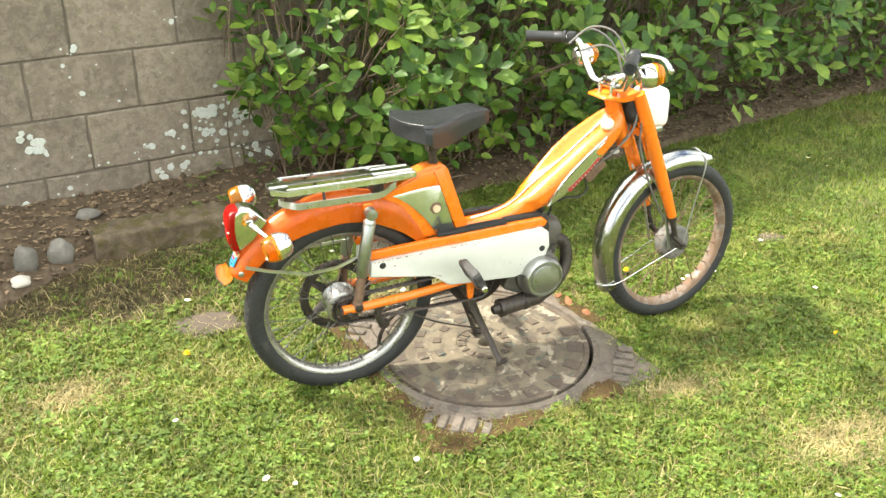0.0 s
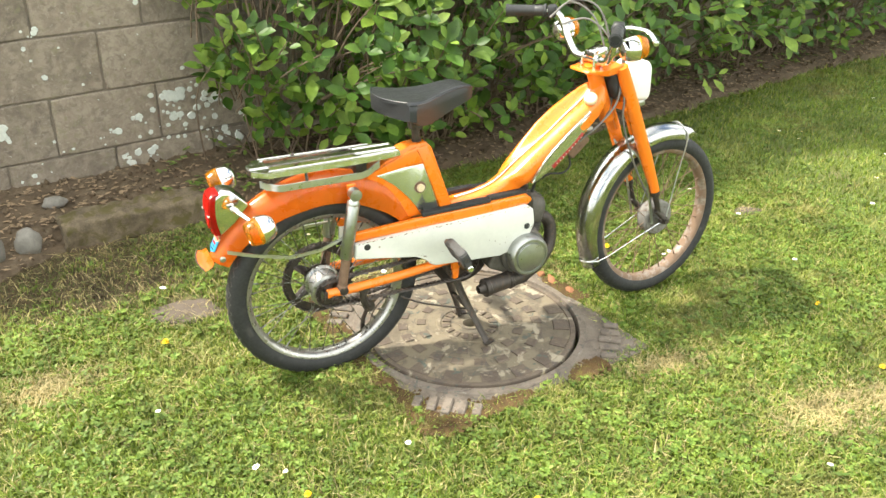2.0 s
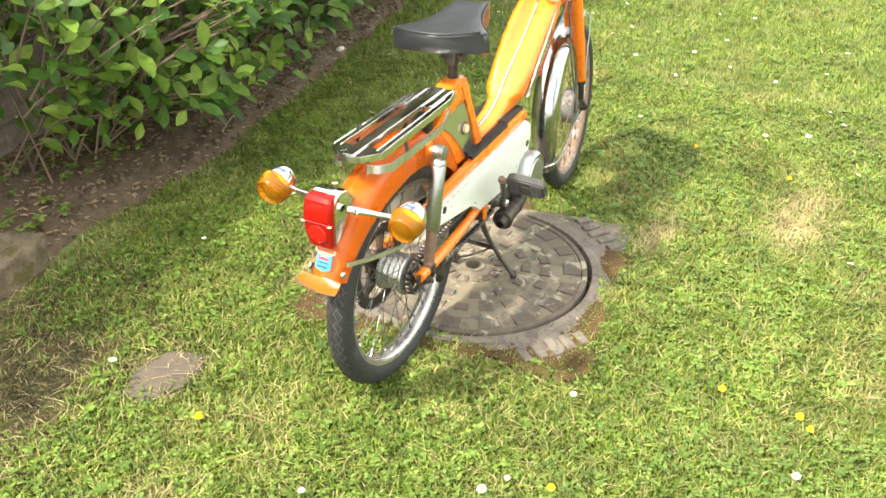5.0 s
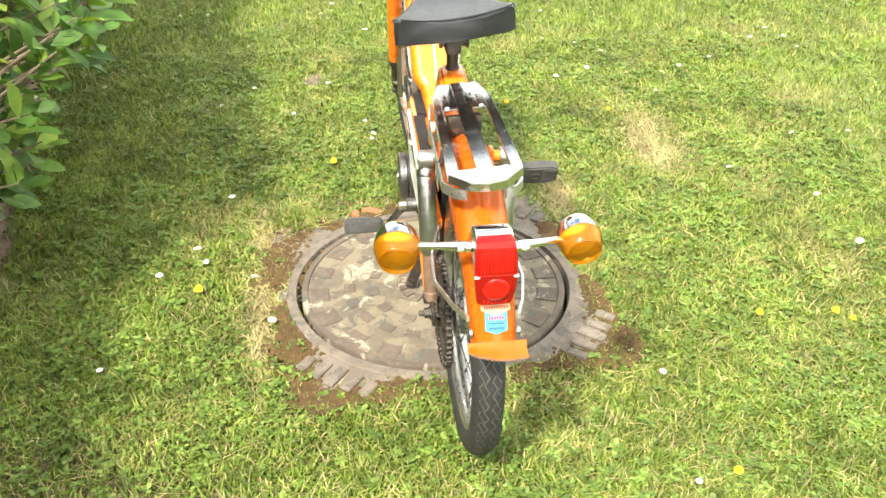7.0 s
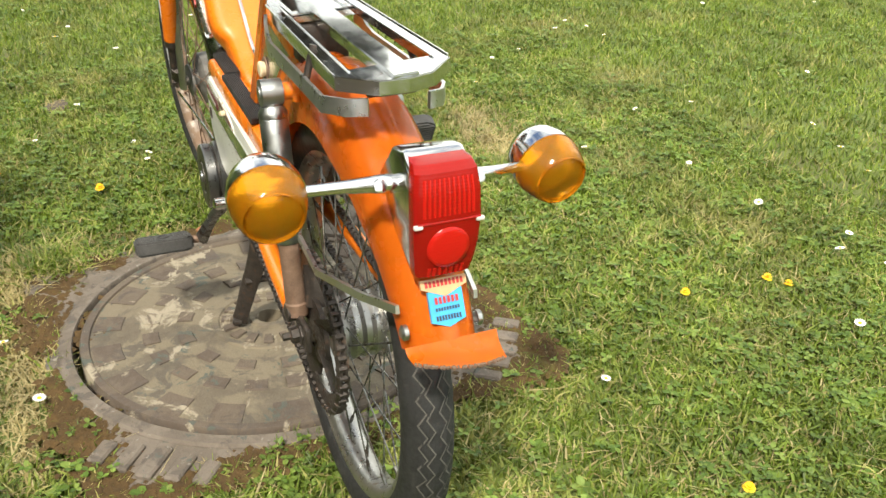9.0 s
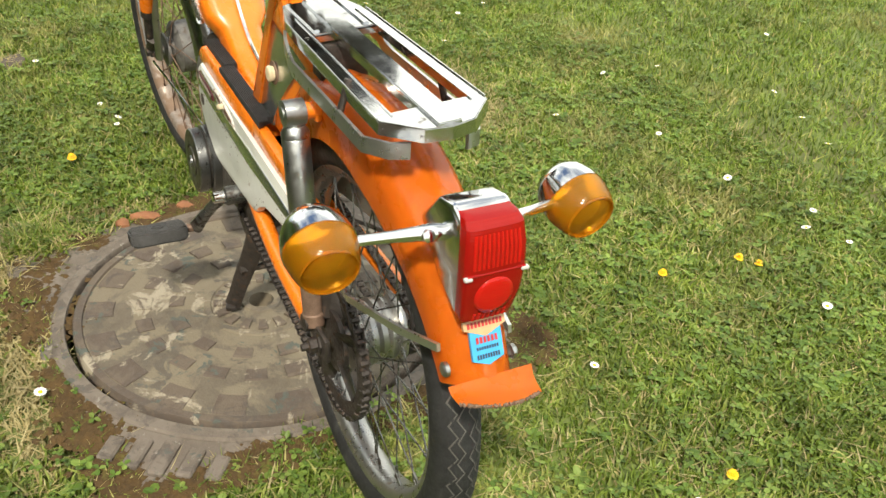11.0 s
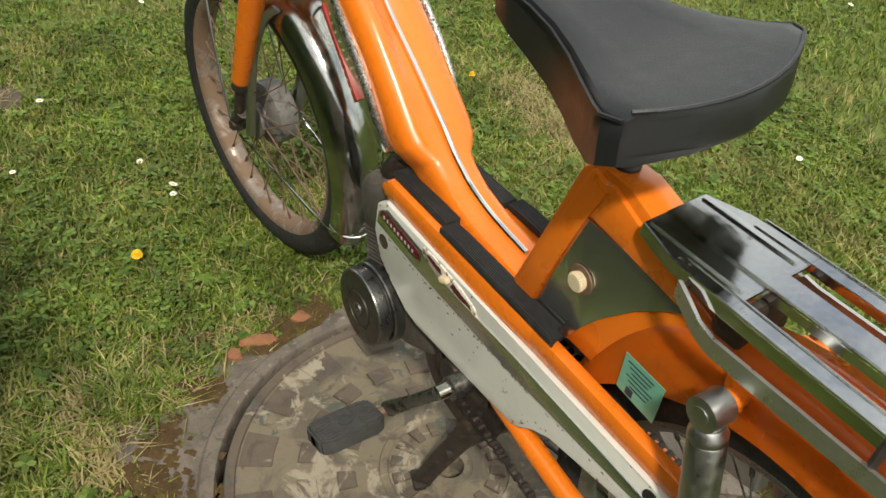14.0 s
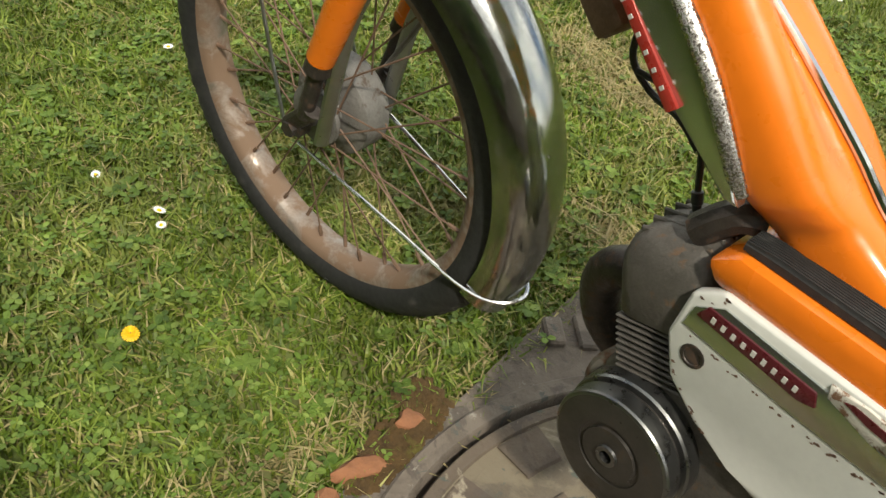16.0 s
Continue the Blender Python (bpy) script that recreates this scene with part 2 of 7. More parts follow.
def iron_cover(name, tones, bump=0.5, rough=0.85, bump_scale=220, rand=0.0, fine=1.0, blur=0.0, pale=(0.63, 0.67)):
    """Old cast iron with paint remains: blotches of several tones and pale lichen spots."""
    m = surface(name, tones[0], rough, vary=0.2, scale=40, bump=bump, bump_scale=bump_scale, rand=rand)
    nt = m.node_tree
    b = nt.nodes["Principled BSDF"]
    col = b.inputs["Base Color"].links[0].from_socket
    for k, (tone, s, lo, hi) in enumerate(((tones[1], 11.0, 0.47, 0.54), (tones[2], 17.0, 0.55, 0.60), (tones[3], 23.0, 0.60, 0.64), (tones[4], 15.0 if pale[0] < 0.6 else 34.0, *pale))):
        sh = nt.nodes.new("ShaderNodeVectorMath")
        sh.operation = "ADD"
        sh.inputs[1].default_value = (k * 3.7, k * 1.3, 0)
        nt.links.new(nt.nodes.new("ShaderNodeNewGeometry").outputs["Position"], sh.inputs[0])
        w = ramp(nt, noise_at(nt, s * fine, 7, 0.62 + blur, 0.6, sh.outputs[0]), [(lo - blur, gray(0)), (hi + blur, gray(1))])
        col = mixed(nt, w, col, tone)
    if rand:
        r = nt.nodes.new("ShaderNodeObjectInfo").outputs["Random"]
        col = mixed(nt, 1.0, col, ramp(nt, r, [(0, gray(1 - rand)), (1, gray(1.0))]), "MULTIPLY")
    nt.links.new(col, b.inputs["Base Color"])
    return m


BLOTCH = ((0.185, 0.152, 0.104), (0.105, 0.088, 0.066), (0.082, 0.092, 0.076), (0.33, 0.285, 0.21))
IRON = iron_cover("cover_iron", ((0.128, 0.104, 0.074), *BLOTCH), 0.9, pale=(0.555, 0.615))
STUD = iron_cover("stud_iron", ((0.098, 0.074, 0.056), (0.125, 0.096, 0.070), (0.090, 0.072, 0.058), *BLOTCH[2:]), 0.9, pale=(0.575, 0.63))
PLATE = iron_cover("frame_iron", ((0.138, 0.112, 0.088), (0.170, 0.140, 0.112), (0.105, 0.086, 0.070), (0.090, 0.092, 0.078), (0.26, 0.235, 0.195)), 1.0, fine=1.6)

BLOCK = iron_cover("weathered_concrete_block", ((0.245, 0.198, 0.152), (0.31, 0.260, 0.200), (0.175, 0.140, 0.110), (0.215, 0.195, 0.120), (0.38, 0.33, 0.265)), 1.0, 0.9, 190, 0.22, 1.7, 0.06)

GRASS = leafy("grass_blade", [(0.0, (0.094, 0.152, 0.018)), (0.35, (0.168, 0.248, 0.028)), (0.7, (0.252, 0.340, 0.048)), (0.90, (0.375, 0.43, 0.09)), (1.0, (0.56, 0.47, 0.20))],
              0.5, 0.32, (2.6, 0.52, 0.72, [(0.0, (0.20, 0.23, 0.045)), (0.5, (0.36, 0.34, 0.11)), (1.0, (0.52, 0.44, 0.20))]))
STRAW = leafy("dry_straw", [(0.0, (0.40, 0.32, 0.13)), (1.0, (0.64, 0.54, 0.28))], 0.6, 0.25)
THATCH = leafy("brown_thatch", [(0.0, (0.085, 0.062, 0.030)), (0.7, (0.17, 0.125, 0.062)), (1.0, (0.26, 0.20, 0.10))], 0.7, 0.2)
CLOVER = leafy("clover_leaf", [(0.0, (0.095, 0.170, 0.024)), (0.6, (0.180, 0.280, 0.042)), (1.0, (0.30, 0.40, 0.085))], 0.5, 0.3)
LEAF = leafy("hydrangea_leaf", [(0.0, (0.045, 0.110, 0.014)), (0.4, (0.085, 0.180, 0.022)), (0.8, (0.175, 0.290, 0.036)), (1.0, (0.32, 0.44, 0.07))], 0.5, 0.27)
# building helpers
def part(name, bm, material, parent=None, label="", sharp=35, kind=""):
    """Links a bmesh, in world coordinates, as one mesh object under a thing or a part."""
    me = bpy.data.meshes.new(name)
    bmesh.ops.recalc_face_normals(bm, faces=bm.faces)
    bm.to_mesh(me)
    bm.free()
    me.shade_smooth()
    me.set_sharp_from_angle(angle=radians(sharp))
    for m in material if isinstance(material, (list, tuple)) else (material,):
        me.materials.append(m)
    return under(new(name, me), parent, label, kind)


def under(ob, parent, label="", kind=""):
    if parent is not None:
        ob.parent = parent
        root = parent
        while root.parent is not None:
            root = root.parent
        ob.matrix_parent_inverse = root.matrix_basis.inverted() if root is parent and root.type == "EMPTY" else Matrix()
    return tagged(ob, label=label, kind=kind)


def sheet(name, verts, faces, material, parent=None, smooth=False):
    """A large mesh from arrays: verts (n, 3) and faces, arrays of index rows."""
    me = bpy.data.meshes.new(name)
    verts = np.asarray(verts, np.float32)
    faces = [np.asarray(f, np.int32) for f in faces]
    loops = np.concatenate([f.ravel() for f in faces])
    totals = np.concatenate([np.full(len(f), f.shape[1], np.int32) for f in faces])
    me.vertices.add(len(verts))
    me.vertices.foreach_set("co", verts.ravel())
    me.loops.add(len(loops))
    me.loops.foreach_set("vertex_index", loops)
    me.polygons.add(len(totals))
    me.polygons.foreach_set("loop_start", np.r_[0, np.cumsum(totals)[:-1]].astype(np.int32))
    me.polygons.foreach_set("use_smooth", np.full(len(totals), smooth))
    me.update(calc_edges=True)
    me.validate()
    me.materials.append(material)
    return under(new(name, me), parent)


def frames_along(pts):
    pts = [Vector(p) for p in pts]
    out, side = [], None
    for i, p in enumerate(pts):
        d = (pts[min(i + 1, len(pts) - 1)] - pts[max(i - 1, 0)]).normalized()
        if side is None:
            side = d.orthogonal().normalized()
        side = (side - d * side.dot(d)).normalized()
        out.append((p, side, d.cross(side)))
    return out


def curve(pts, steps=6):
    """A smooth line through the given points."""
    p = [Vector(q) for q in pts]
    out = []
    for i in range(len(p) - 1):
        a, b, c, d = p[max(i - 1, 0)], p[i], p[i + 1], p[min(i + 2, len(p) - 1)]
        for k in range(steps):
            t = k / steps
            out.append(0.5 * ((2 * b) + (c - a) * t + (2 * a - 5 * b + 4 * c - d) * t * t + (3 * b - a - 3 * c + d) * t ** 3))
    return out + [p[-1]]


def bridge(bm, a, b, closed=True):
    n = len(a)
    for i in range(n if closed else n - 1):
        j = (i + 1) % n
        bm.faces.new((a[i], a[j], b[j], b[i]))


def tube(bm, pts, r, n=10, caps=True, flat=1.0):
    fr = frames_along(pts)
    rings = []
    for i, (p, u, v) in enumerate(fr):
        ri = r[i] if isinstance(r, (list, tuple)) else r
        rings.append([bm.verts.new(p + (u * math.cos(a) + v * math.sin(a) * flat) * ri) for a in [2 * math.pi * k / n for k in range(n)]])
    for a, b in zip(rings, rings[1:]):
        bridge(bm, a, b)
    if caps:
        bm.faces.new(rings[0])
        bm.faces.new(rings[-1])
    return bm


def lathe(bm, at, axis, profile, n=32, closed=False):
    """Turns (radius, height) rows about an axis through a place."""
    d = Vector(axis).normalized()
    u = d.orthogonal().normalized()
    v = d.cross(u)
    at = Vector(at)
    rings = []
    for r, h in profile:
        if r < 1e-6:
            rings.append([bm.verts.new(at + d * h)])
        else:
            rings.append([bm.verts.new(at + d * h + (u * math.cos(a) + v * math.sin(a)) * r) for a in [2 * math.pi * k / n for k in range(n)]])
    pairs = list(zip(rings, rings[1:])) + ([(rings[-1], rings[0])] if closed else [])
    for a, b in pairs:
        if len(a) == 1 or len(b) == 1:
            one, ring = (a[0], b) if len(a) == 1 else (b[0], a)
            if len(ring) > 1:
                for i in range(n):
                    bm.faces.new((one, ring[i], ring[(i + 1) % n]))
        else:
            bridge(bm, a, b)
    return bm


def loft(bm, rings, caps=True):
    vs = [[bm.verts.new(p) for p in ring] for ring in rings]
    for a, b in zip(vs, vs[1:]):
        bridge(bm, a, b)
    if caps:
        bm.faces.new(vs[0])
        bm.faces.new(vs[-1])
    return bm


def prism(bm, poly, y0, y1, bevel=0.0, segs=2):
    """A side-view outline of (x, z) rows, drawn out from y0 to y1."""
    a = [bm.verts.new((x, y0, z)) for x, z in poly]
    b = [bm.verts.new((x, y1, z)) for x, z in poly]
    before = set(bm.faces)
    bridge(bm, a, b)
    bm.faces.new(a)
    bm.faces.new(b)
    if bevel:
        fs = [f for f in bm.faces if f not in before]
        es = list({e for f in fs for e in f.edges})
        bmesh.ops.bevel(bm, geom=es, offset=bevel, segments=segs, affect="EDGES", profile=0.5)
    return bm


def slab(bm, m, size, bevel=0.0, segs=2):
    """A box of that size at a pose."""
    got = bmesh.ops.create_cube(bm, size=1.0, matrix=m @ Matrix.Diagonal((*size, 1)))
    if bevel:
        es = list({e for v in got["verts"] for e in v.link_edges})
        bmesh.ops.bevel(bm, geom=es, offset=bevel, segments=segs, affect="EDGES", profile=0.5)
    return bm


def rough_rock(bm, at, size, seed, levels=3, amount=0.18):
    got = bmesh.ops.create_icosphere(bm, subdivisions=levels, radius=1.0)
    for v in got["verts"]:
        k = 1 + amount * noise.noise(v.co * 1.4 + Vector((seed * 7.1, seed * 3.3, 0))) + amount * 0.4 * noise.noise(v.co * 4 + Vector((seed, 0, 5)))
        v.co = Vector(at) + Vector((v.co.x * size[0], v.co.y * size[1], v.co.z * size[2])) * k
    return bm


rng = np.random.default_rng(7)
GROUND = -0.02  # the turf; the manhole's top is at 0

# the edge of the planting bed and the wall's line
EDGE_X = (-4.0, -0.9, -0.62, -0.35, -0.1, 0.87, 2.43, 3.13, 3.84, 9.0)
EDGE_Y = (0.55, 0.77, 1.00, 1.07, 1.08, 1.095, 1.36, 1.53, 1.64, 2.30)
WALL_TURN = radians(8.0)


def bed_edge(x):
    return np.interp(x, EDGE_X, EDGE_Y)


def wall_y(x):
    return 1.52 + (x + 0.28) * math.tan(WALL_TURN)


def wobble(x, y, s, k=0.0):
    """A smooth field between about -1 and 1."""
    x, y = np.asarray(x) * s, np.asarray(y) * s
    return (np.sin(x * 1.7 + y * 0.9 + k) + np.sin(x * -0.8 + y * 2.1 + 1.3 * k + 2) + np.sin(x * 2.9 - y * 1.4 + 4 + k) * 0.7
            + np.sin(x * 0.6 + y * 3.3 + 1 - k) * 0.6) / 3.3


# ground: one sheet to the horizon, finer near the middle
def axis_steps(lo, hi, step):
    near = np.arange(lo, hi + step / 2, step)
    out = hi + np.array([0.2, 0.6, 1.4, 3, 6, 12, 30, 80, 200, 500])
    return np.r_[(lo - (out - hi))[::-1], near, out]


def lawn_z(x, y):
    x, y = np.asarray(x, float), np.asarray(y, float)
    return GROUND + 0.006 * wobble(x, y, 3.0) + 0.003 * wobble(x, y, 11.0, 2)


gx, gy = np.meshgrid(axis_steps(-1.6, 3.6, 0.04), axis_steps(-2.0, 1.6, 0.04), indexing="ij")
gz = lawn_z(gx, gy)
# the pit under the manhole's frame
MHX, MHY, MHA = 0.458, 0.012, radians(8.0)
MH = pose(MHX, MHY, 0, 0, 0, 8.0)
mx = (gx - MHX) * math.cos(MHA) + (gy - MHY) * math.sin(MHA)
my = -(gx - MHX) * math.sin(MHA) + (gy - MHY) * math.cos(MHA)
gz = np.where((abs(mx) < 0.33) & (abs(my) < 0.33), -0.10, gz)
ni, nj = gx.shape
ids = np.arange(ni * nj).reshape(ni, nj)
ground = sheet("ground", np.stack([gx, gy, gz], -1).reshape(-1, 3), [np.stack([ids[:-1, :-1], ids[1:, :-1], ids[1:, 1:], ids[:-1, 1:]], -1).reshape(-1, 4)], TURF, smooth=True)
tagged(ground, "mown garden lawn turf with thin and dry patches", "lawn", kind="structure")


# planting bed: a low bank of soil from the lawn's edge up to the wall
def bed_z(x, y):
    e = bed_edge(x) + 0.04 * wobble(x, 0 * x, 9.0)
    k = np.clip((y - e) / 0.45, -0.15, 1.3)
    return GROUND - 0.012 + np.where(k > 0, 0.020 + 0.068 * np.sqrt(np.maximum(k, 0)), 0.20 * k) + 0.010 * wobble(x, y, 17.0) + 0.009 * wobble(x, y, 41.0, 3)


bx, bk = np.meshgrid(np.arange(-3.5, 8.0, 0.03), np.linspace(-0.08, 1.0, 34), indexing="ij")
by = bed_edge(bx) + bk * (wall_y(bx) + 0.02 - bed_edge(bx))
ids = np.arange(bx.size).reshape(bx.shape)
bed = sheet("soil_bed", np.stack([bx, by, bed_z(bx, by)], -1).reshape(-1, 3), [np.stack([ids[:-1, :-1], ids[1:, :-1], ids[1:, 1:], ids[:-1, 1:]], -1).reshape(-1, 4)], SOIL, smooth=True)
tagged(bed, "bare brown soil bed at the foot of the wall", "soil", kind="structure")


def scatter_clods():
    """Lumps of earth, small stones and dead leaves on the bed."""
    base = np.array([(1, 0, 0), (-1, 0, 0), (0, 1, 0), (0, -1, 0), (0, 0, 1), (0, 0, -1)], float)
    tri = np.array([(0, 2, 4), (2, 1, 4), (1, 3, 4), (3, 0, 4), (2, 0, 5), (1, 2, 5), (3, 1, 5), (0, 3, 5)])
    n = 11000
    x = rng.uniform(-1.6, 4.5, n)
    k = rng.uniform(-0.03, 0.98, n)
    y = bed_edge(x) + k * (wall_y(x) - bed_edge(x))
    s = 0.0024 + 0.013 * rng.random(n) ** 9
    v = base[None] * s[:, None, None] * rng.uniform(0.6, 1.3, (n, 6, 3))
    a = rng.uniform(0, 6.28, n)
    c, sn = np.cos(a)[:, None], np.sin(a)[:, None]
    v = np.stack([v[..., 0] * c - v[..., 1] * sn, v[..., 0] * sn + v[..., 1] * c, v[..., 2]], -1)
    v += np.stack([x, y, bed_z(x, y) + s * 0.3], -1)[:, None]
    f = (tri[None] + 6 * np.arange(n)[:, None, None]).reshape(-1, 3)
    ob = sheet("soil_clods", v.reshape(-1, 3), [f], CLOD, smooth=True)
    tagged(ob, "crumbly clods of earth and small stones on the bed", "soil", kind="stuff")
    m = 3200
    x = rng.uniform(-1.2, 4.5, m)
    k = rng.uniform(0.0, 0.95, m)
    y = bed_edge(x) + k * (wall_y(x) - bed_edge(x))
    a, L, W = rng.uniform(0, 6.28, m), rng.uniform(0.005, 0.021, m), rng.uniform(0.002, 0.009, m)
    z = bed_z(x, y) + 0.006
    q = np.array([(-1, 0, 0), (0, -1, 0.3), (1, 0, 0), (0, 1, 0.3)], float)
    v = np.stack([q[None, :, 0] * L[:, None], q[None, :, 1] * W[:, None], q[None, :, 2] * W[:, None] * rng.uniform(-1, 2, (m, 1))], -1)
    c, sn = np.cos(a)[:, None], np.sin(a)[:, None]
    v = np.stack([v[..., 0] * c - v[..., 1] * sn, v[..., 0] * sn + v[..., 1] * c, v[..., 2]], -1) + np.stack([x, y, z], -1)[:, None]
    f = (np.array([(0, 1, 2), (0, 2, 3)])[None] + 4 * np.arange(m)[:, None, None]).reshape(-1, 3)
    tagged(sheet("leaf_litter", v.reshape(-1, 3), [f], LITTER), "dry brown leaf litter on the soil", "litter", kind="stuff")


scatter_clods()

# wall core, behind the blocks' faces
WALL = pose(-0.28, 1.52, 0, 0, 0, 8.0)
bm = bmesh.new()
slab(bm, WALL @ pose(1.75, 0.148, 0.663), (9.0, 0.30, 1.72))
wall = part("wall_north", bm, MORTAR)
tagged(wall, "weathered concrete block garden wall with pale lichen", "wall", kind="structure")
# ---- the moped ----
moped = new("moped")
moped.matrix_basis = pose(0.45, 0, GROUND)
tagged(moped, "old orange moped with chrome rack and chipped white side covers", "moped")
RA, FA = Vector((0, 0, 0.245)), Vector((1.070, -0.006, 0.245))  # the axles
STEER = Matrix.Translation((0.82, 0, 0.70)) @ Matrix.Rotation(radians(6.5), 4, Vector((-0.39, 0, 0.92))) @ Matrix.Translation((-0.82, 0, -0.70))


def add(name, bm, material, parent=None, label="", sharp=35, steer=False):
    if steer:
        bm.transform(STEER)
    return part(name, bm, material, parent or moped, label, sharp)


def sides():
    return (1, -1)


def rounded(hw, top, bot, n=28, power=3.2, side=Vector((0, 1, 0))):
    """A rounded-rectangle ring between a top and a bottom point, of that half width."""
    top, bot = Vector(top), Vector(bot)
    mid, up = (top + bot) / 2, (top - bot) / 2
    ring = []
    for k in range(n):
        a = 2 * math.pi * k / n
        c, s = math.cos(a), math.sin(a)
        ring.append(mid + side * hw * math.copysign(abs(c) ** (2 / power), c) + up * math.copysign(abs(s) ** (2 / power), s))
    return ring


def body():
    # the tank and downtube: (top x, z), (bottom x, z), half width
    rows = [((0.30, 0.424), (0.30, 0.400), 0.026, 0), ((0.38, 0.430), (0.38, 0.400), 0.028, 0), ((0.44, 0.437), (0.455, 0.400), 0.029, 0), ((0.485, 0.449), (0.510, 0.403), 0.030, 0),
            ((0.510, 0.462), (0.550, 0.415), 0.031, 0), ((0.524, 0.471), (0.574, 0.432), 0.033, 0), ((0.532, 0.477), (0.588, 0.443), 0.041, 0), ((0.541, 0.486), (0.600, 0.452), 0.0485, 0.001),
            ((0.556, 0.502), (0.620, 0.468), 0.0515, 0.004), ((0.597, 0.548), (0.662, 0.503), 0.053, 0.018), ((0.645, 0.597), (0.708, 0.545), 0.0545, 0.032), ((0.696, 0.637), (0.755, 0.588), 0.054, 0.031),
            ((0.748, 0.668), (0.797, 0.624), 0.051, 0.024), ((0.785, 0.688), (0.822, 0.650), 0.046, 0.015), ((0.812, 0.704), (0.840, 0.668), 0.034, 0.004)]
    bm = bmesh.new()
    rings = []
    for i in range(len(rows) - 1):
        for k in range(3):
            t = k / 3
            mix = [[a + (b - a) * t for a, b in zip(rows[i][j], rows[i + 1][j])] for j in (0, 1)]
            hw = rows[i][2] + (rows[i + 1][2] - rows[i][2]) * t
            ring = rounded(hw, (mix[0][0], 0, mix[0][1]), (mix[1][0], 0, mix[1][1]), 44)
            # the spine lies in a valley between the tank's two lobes
            dip = rows[i][3] + (rows[i + 1][3] - rows[i][3]) * t
            down = (ring[33] - ring[11]).normalized()
            for v in ring:
                if (v - ring[33]).dot(ring[11] - ring[33]) > 0.3 * (ring[11] - ring[33]).length_squared:
                    u = abs(v.y) / hw
                    v += down * dip * max(max(0.0, 1 - (u / 0.62) ** 2) ** 1.3, 0.7 if v.y < 0 else 0.0)
            rings.append(ring)
    rings.append(rounded(rows[-1][2], (rows[-1][0][0], 0, rows[-1][0][1]), (rows[-1][1][0], 0, rows[-1][1][1]), 44))
    loft(bm, rings)
    tank = add("tank_and_downtube", bm, ORANGE, sharp=50)
    # chrome bead on the top seam
    line = [ring[11] for ring in rings[3:-3:3]]
    bm = bmesh.new()
    tube(bm, [p + Vector((-0.0016, 0, 0.0034)) for p in curve(line, 5)], 0.0034, 8)
    add("trim_strip", bm, CHROME, tank, "thin chrome bead along the tank's top")
    # filler cap on the right flank
    d = Vector((-0.34, -0.52, 0.78)).normalized()
    bm = bmesh.new()
    lathe(bm, Vector((0.775, -0.034, 0.662)), d, [(0.016, -0.02), (0.016, 0.008), (0.0185, 0.009), (0.0185, 0.018), (0.015, 0.021), (0, 0.021)], 28)
    for f in bm.faces:
        f.material_index = 1 if f.calc_center_median().dot(d) > Vector((0.775, -0.034, 0.662)).dot(d) + 0.0085 else 0
    add("filler_cap", bm, [ORANGE, CREAM], tank, "cream filler cap on an orange neck")
    # flank trims: a pitted chrome spear and a red badge with pale letters
    for s in sides():
        out = [(0.589, 0.456), (0.602, 0.458), (0.655, 0.497), (0.720, 0.553), (0.775, 0.600), (0.784, 0.616), (0.768, 0.634), (0.70, 0.585), (0.641, 0.528), (0.606, 0.483)]
        bm = bmesh.new()
        prism(bm, out, s * 0.044, s * 0.0572, 0.003)
        for v in bm.verts:
            v.co.y -= s * max(0, (v.co.x - 0.72)) * 0.12
        spear = add("flank_trim", bm, POLISHED, tank, "polished flank trim reflecting the lawn")
        bm = bmesh.new()
        tube(bm, curve([(0.593, s * 0.051, 0.462), (0.609, s * 0.0555, 0.489), (0.641, s * 0.0575, 0.532), (0.70, s * 0.0570, 0.588), (0.768, s * 0.050, 0.637)], 5), 0.006, 8, flat=0.6)
        add("trim_rim", bm, PITTED, spear, "pitted chrome rim")
        bm = bmesh.new()
        prism(bm, [(0.650, 0.4985), (0.657, 0.4915), (0.748, 0.5750), (0.745, 0.5835)], s * 0.0555, s * 0.0600, 0.001)
        for v in bm.verts:
            v.co.y -= s * max(0, (v.co.x - 0.72)) * 0.12
        badge = add("badge", bm, REDTRIM, spear, "red enamel badge")
        bm = bmesh.new()
        for k in range(9):
            t = 0.12 + 0.78 * k / 8
            c = Vector((0.6535 + 0.094 * t, 0, 0.4965 + 0.0830 * t))
            c.y = s * (0.0608 - max(0, c.x - 0.72) * 0.12)
            slab(bm, Matrix.Translation(c) @ pose(0, 0, 0, 0, -43, -s * 8), (0.0030, 0.0006, 0.0036))
        add("lettering", bm, SILVERED, badge)
    # sills, floor beam and its rear end
    bm = bmesh.new()
    prism(bm, [(0.285, 0.390), (0.285, 0.420), (0.575, 0.4275), (0.596, 0.412), (0.584, 0.397), (0.40, 0.393)], -0.059, 0.059, 0.006)
    for s in (1, -1):
        prism(bm, [(0.060, 0.385), (0.055, 0.410), (0.30, 0.4200), (0.31, 0.391)], *sorted((s * 0.042, s * 0.0585)), 0.005)
    beam = add("floor_beam", bm, ORANGE)
